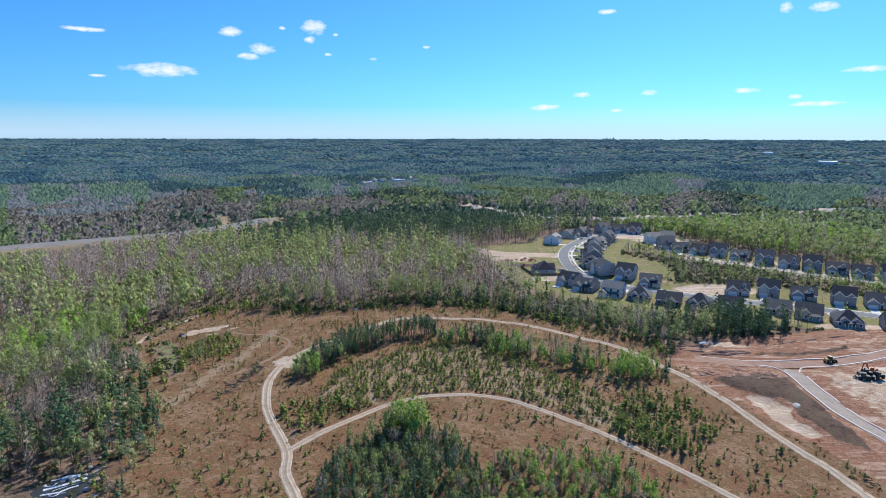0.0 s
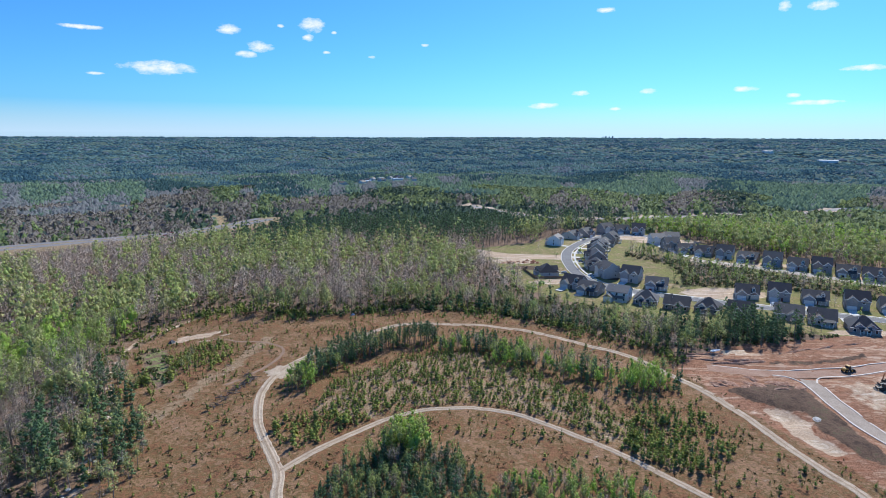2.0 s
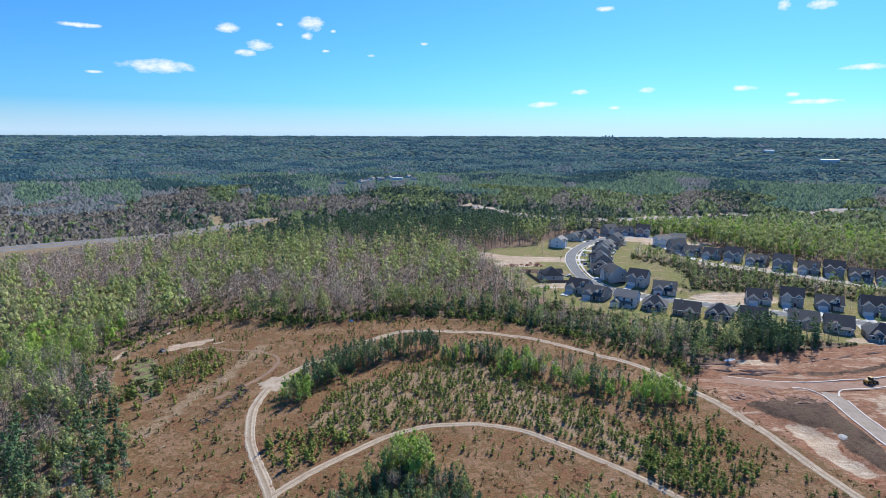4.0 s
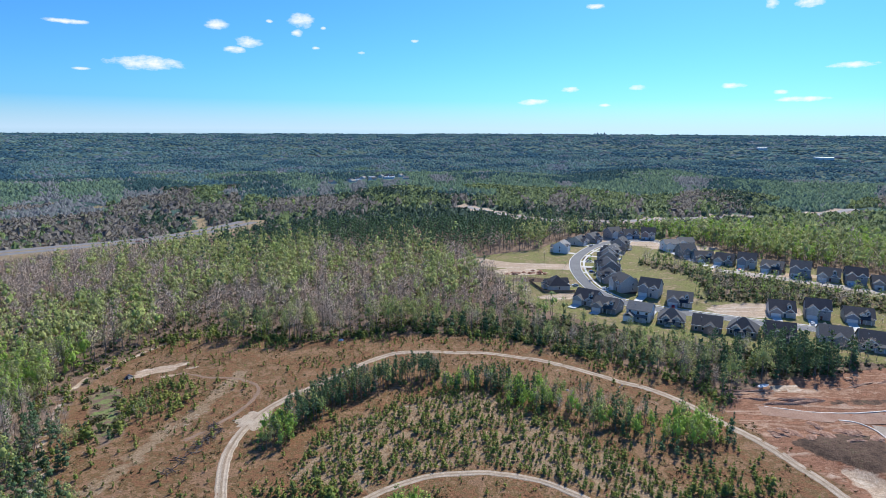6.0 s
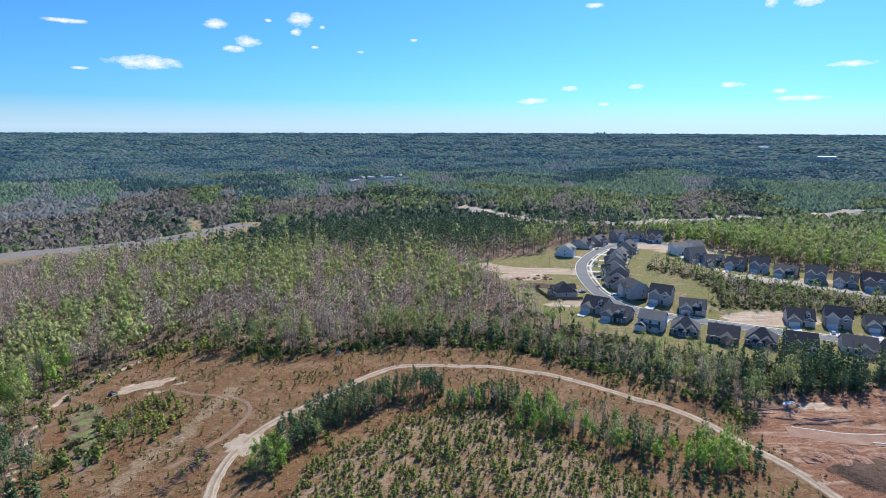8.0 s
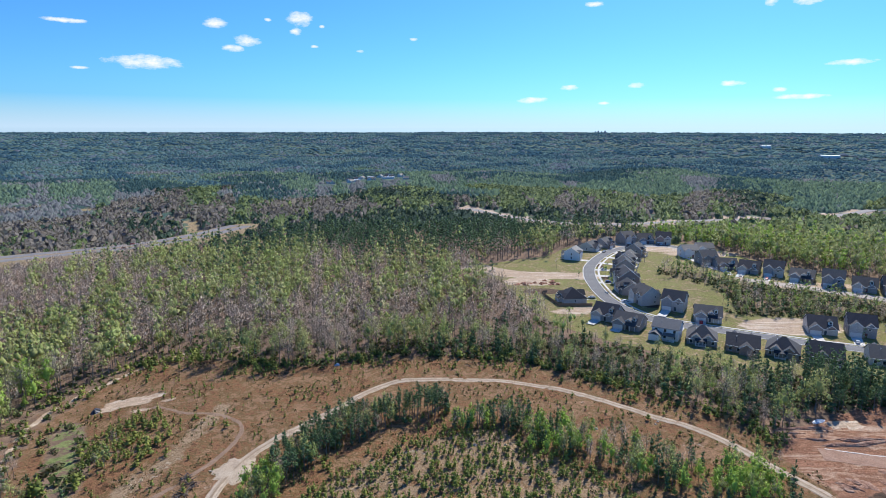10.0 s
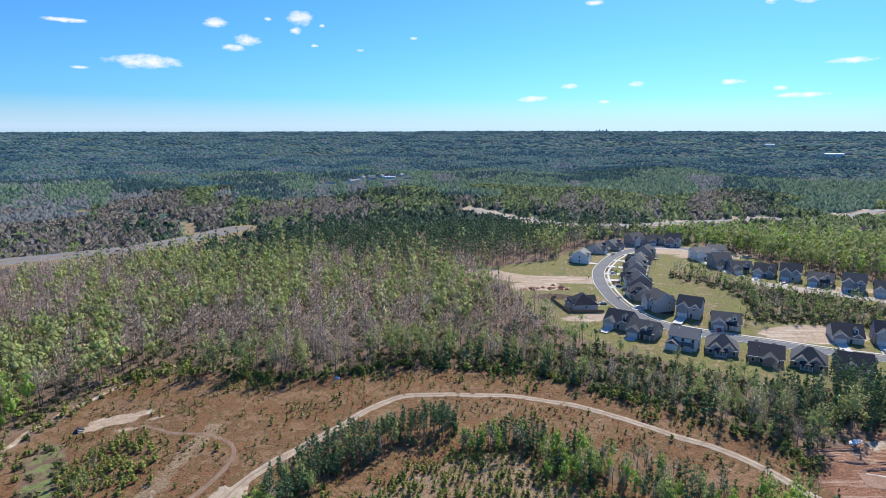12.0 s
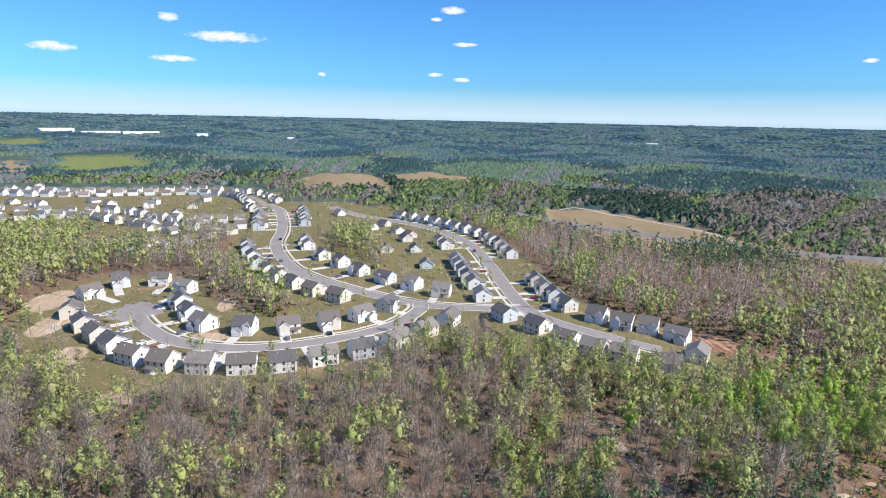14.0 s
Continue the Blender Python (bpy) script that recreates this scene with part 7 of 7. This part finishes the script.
            ob = new("woods", mesh_arrays("woods", v, f, [M_BARK, leaf], np.concatenate(mi), tint, True, nr))
            tagged(ob, "dense woodland of " + {"pine": "dark green pines", "spring": "trees in pale spring leaf", "bright": "bright green trees", "bare": "leafless grey trees", "full": "young green pines"}[key], "woods", kind="stuff")
    return len(gx)


NEAR_TREES = 110
build_woods()


def build_far_woods():
    """Wooded land out to the skyline, in belts of coarser crowns."""
    rng = np.random.default_rng(88)
    mounds = [make_mound(500 + k, 3 + k % 2) for k in range(16)]
    dabs = [make_dab(520 + k) for k in range(14)]
    belts = ((560, 1000, 32.0, mounds, (3.8, 7.5), (4.4, 7.2)), (1000, 1500, 36.0, dabs, (3.2, 6.4), (5.4, 9.0)), (1500, 2400, 84.0, dabs, (3.2, 6.5), (7.5, 13)), (2400, 4900, 500.0, dabs, (4, 8), (16, 34)))
    for r0, r1, cell, forms, tall, broad in belts:
        lo, hi = r0 * 0.84, min(r1 * 1.16, 4900)
        n = int(math.pi * (hi ** 2 - lo ** 2) / cell)
        d = np.sqrt(rng.uniform(lo ** 2, hi ** 2, n))
        a = rng.uniform(-180, 180, n)
        gx, gy = d * np.sin(np.radians(a)), 70 + d * np.cos(np.radians(a))
        keep = np.where((a > -125) & (a < 43), 1.0, 0.08)
        ok = (lookup(OPEN, gx, gy) < 0.55) & (rng.random(n) < keep)
        wander = 1 + 0.12 * np.clip(smooth_noise(gx, gy, 420.0, 61), -1.3, 1.3)
        ok &= (d > r0 * wander if r0 > 600 else True) & (d < r1 * wander if r1 < 4900 else True)
        ok &= (np.hypot(gx + 5, gy - 80) > 560 + 90 * rng.random(n))
        ok &= near_line(HIGHWAY, gx, gy, 24, 24.1) * ((gx > -400) & (gx < -285)) + near_line(HIGHWAY, gx, gy, 17, 17.1) * (gx > -660) + near_line(HIGHWAY, gx, gy, 13, 13.1) < 0.5
        ok &= near_line(FAR_ROAD, gx, gy + 14, 26, 26.1) < 0.5
        ok &= near_line(POWER_CUT, gx, gy, 8, 8.1) < 0.5
        for x, y in HOUSE_SPOTS[-14:]:
            ok &= ((gx - x) / 14) ** 2 + ((gy - y + 34) / 46) ** 2 > 1
        gx, gy = gx[ok], gy[ok]
        spots = np.stack([gx, gy], 1)
        size = np.clip(rng.lognormal(0.0, 0.28, len(gx)), 0.5, 1.8)
        t = rng.uniform(*tall, len(gx)) * size ** 0.5
        wide = rng.uniform(*broad, len(gx)) * size
        v, f, who, nr = scatter(forms, spots, land_many(gx, gy) - np.where(d[ok] < 700, 0.5, 0.7), wide, rng.uniform(0, 6.283, len(gx)), t)
        # stands of one kind: dark pine, pale green, grey
        kind = species(gx, gy, rng)
        low, high = np.array([0.0, 0.34, 0.50, 0.70])[kind], np.array([0.24, 0.58, 0.60, 0.99])[kind]
        tone = low + (high - low) * rng.random(len(gx))
        # each farther belt takes a material with more haze in its colour
        ob = new("far_woods", mesh_arrays("far_woods", v, f, [M_FARTHEST_HAZED if r0 > 1400 else M_MIDDLE_HAZED if r0 > 900 else M_FAR_HAZED], None, np.clip(tone, 0.01, 0.98)[who], True, nr))
        tagged(ob, "far mixed woodland reaching to the skyline", "woods", kind="stuff")


build_far_woods()


def lookup_noise(x, y):
    return smooth_noise(x, y, 24.0, 43)


def build_scrub():
    """Young pines and brush over the clearing."""
    rng = np.random.default_rng(99)
    gx, gy = jittered(-170, 140, 120, 372, 1.75, rng)
    n1 = smooth_noise(gx, gy, 38.0, 41)
    heath = lookup(ZONE["heath"], gx, gy)
    between = inside(YOUNG_GROWTH, gx, gy)
    drift = smooth_noise(gx, gy, 13.0, 44)
    thick = inside([(56, 182), (72, 222), (94, 222), (98, 192), (82, 176)], gx, gy) | inside([(-130, 236), (-118, 240), (-100, 260), (-98, 275), (-115, 300), (-128, 290)], gx, gy)
    thick |= inside([(-66, 196), (-46, 188), (-30, 200), (-40, 216), (-56, 214)], gx, gy)
    rim = near_line(np.array(CLEARING[9:21], float), gx, gy, 4, 18)
    edge = (heath > 0.03) & (heath < 0.6)
    p = 0.10 + 0.12 * np.clip(n1, -0.5, 1.4) + between * np.clip(0.80 + 0.9 * drift, 0.05, 1.0) + 0.42 * thick + 0.24 * rim * np.clip(0.5 + n1, 0, 1.4) + 0.28 * edge
    ok = (heath > 0.03) & (lookup(ZONE["grass"], gx, gy) < 0.4) & (rng.random(len(gx)) < p) & (lookup(ZONE["sand"], gx, gy) < 0.3) & (lookup(ZONE["clay"], gx, gy) < 0.5)
    for line, r in ((RIM_TRACK, 3.0), (INNER_TRACK, 2.8), (FAINT_TRACK, 2.0)):
        ok &= near_line(line, gx, gy, r, r + 0.1) < 0.5
    gx, gy, thick, rim, edge, between = gx[ok], gy[ok], thick[ok], rim[ok], edge[ok], between[ok]
    tall = np.clip(rng.lognormal(-0.08, 0.36, len(gx)), 0.4, 2.1) * (0.95 + 0.4 * thick + 0.35 * rim + 0.4 * edge + 0.15 * between)
    zs, turn = land_many(gx, gy), rng.uniform(0, 6.283, len(gx))
    forms = [make_sapling(600 + k) for k in range(6)]
    order = np.argsort(np.hypot(gx - 20, gy - 200))
    own, rest = order[:280], order[280:]
    protos = []
    for stem, leaf in forms:
        v, f, nr = join([stem, leaf])
        mi = np.ones(len(f), np.int32)
        mi[: len(stem[1])] = 0
        protos.append(mesh_arrays("young_pine", v, f, [M_BARK, M_YOUNG], mi, None, True, nr))
    for n, t in enumerate(own):
        ob = new("young_pine", protos[n % len(protos)])
        s = tall[t]
        ob.matrix_basis = pose(gx[t], gy[t], zs[t], 0, 0, math.degrees(turn[t])) @ Matrix.Diagonal((s, s, s, 1))
        tagged(ob, "small young pine growing in brown heath", "sapling", "young pines on the heath")
    both = [join([s, l]) for s, l in forms]
    v, f, who, nr = scatter(both, np.stack([gx[rest], gy[rest]], 1), zs[rest], tall[rest], turn[rest])
    ob = new("saplings", mesh_arrays("saplings", v, f, [M_YOUNG], None, rng.random(len(rest))[who], True, nr))
    tagged(ob, "scattered young pines and shrubs on the heath", "saplings", kind="stuff")
    # low brush
    bx, by = jittered(-165, 140, 110, 360, 1.55, rng)
    nb = smooth_noise(bx, by, 24.0, 43)
    ok = (lookup(ZONE["heath"], bx, by) > 0.4) & (rng.random(len(bx)) < np.clip(0.24 + 0.34 * nb, 0.05, 0.8)) & (lookup(ZONE["sand"], bx, by) < 0.25)
    for line, r in ((RIM_TRACK, 2.6), (INNER_TRACK, 2.4), (FAINT_TRACK, 1.6)):
        ok &= near_line(line, bx, by, r, r + 0.1) < 0.5
    bx, by = bx[ok], by[ok]
    bushes = [make_bush(700 + k, 0.8, 11) for k in range(6)]
    v, f, who, nr = scatter(bushes, np.stack([bx, by], 1), land_many(bx, by) - 0.1, rng.uniform(0.28, 0.85, len(bx)) * (1 + 0.4 * np.clip(lookup_noise(bx, by), 0, 1)), rng.uniform(0, 6.283, len(bx)))
    ob = new("brush", mesh_arrays("brush", v, f, [M_BUSH], None, rng.random(len(bx))[who], True, nr))
    tagged(ob, "low rusty brush and dry weeds", "brush", kind="stuff")
    # undergrowth along the wood's edge and under the trees
    ux, uy = jittered(-420, 260, -60, 480, 4.2, rng)
    mx, my = jittered(130, 350, 360, 530, 3.4, rng)
    mid = inside(MIDDLE_WOOD, mx, my)
    ux, uy = np.concatenate([ux, mx[mid]]), np.concatenate([uy, my[mid]])
    tx, ty = jittered(-40, 215, 284, 372, 2.6, rng)
    belt = np.abs(ty - 352 + 0.30 * np.clip(tx - 40, 0, 200)) < 26
    belt &= rng.random(len(tx)) < 0.75
    ux, uy = np.concatenate([ux, tx[belt]]), np.concatenate([uy, ty[belt]])
    op = lookup(OPEN, ux, uy)
    du = np.hypot(ux, uy - 120)
    ok = (op < 0.6) & (((ux + 108) / 13) ** 2 + ((uy - 150) / 16) ** 2 > 1) & seen_side(ux, uy) & (du < 420) & (rng.random(len(ux)) < 0.6)
    ux, uy = ux[ok], uy[ok]
    big = [make_bush(720 + k, 1.6, 15) for k in range(5)]
    v, f, who, nr = scatter(big, np.stack([ux, uy], 1), land_many(ux, uy) - 0.1, rng.uniform(0.6, 1.6, len(ux)), rng.uniform(0, 6.283, len(ux)))
    ob = new("undergrowth", mesh_arrays("undergrowth", v, f, [M_UNDER], None, rng.random(len(ux))[who], True, nr))
    tagged(ob, "green and brown undergrowth beneath the trees", "undergrowth", kind="stuff")


M_UNDER = leaf_material("undergrowth", [(0.07, 0.11, 0.04), (0.12, 0.17, 0.055), (0.17, 0.14, 0.085), (0.09, 0.135, 0.045), (0.20, 0.16, 0.11)], 0.15)
build_scrub()
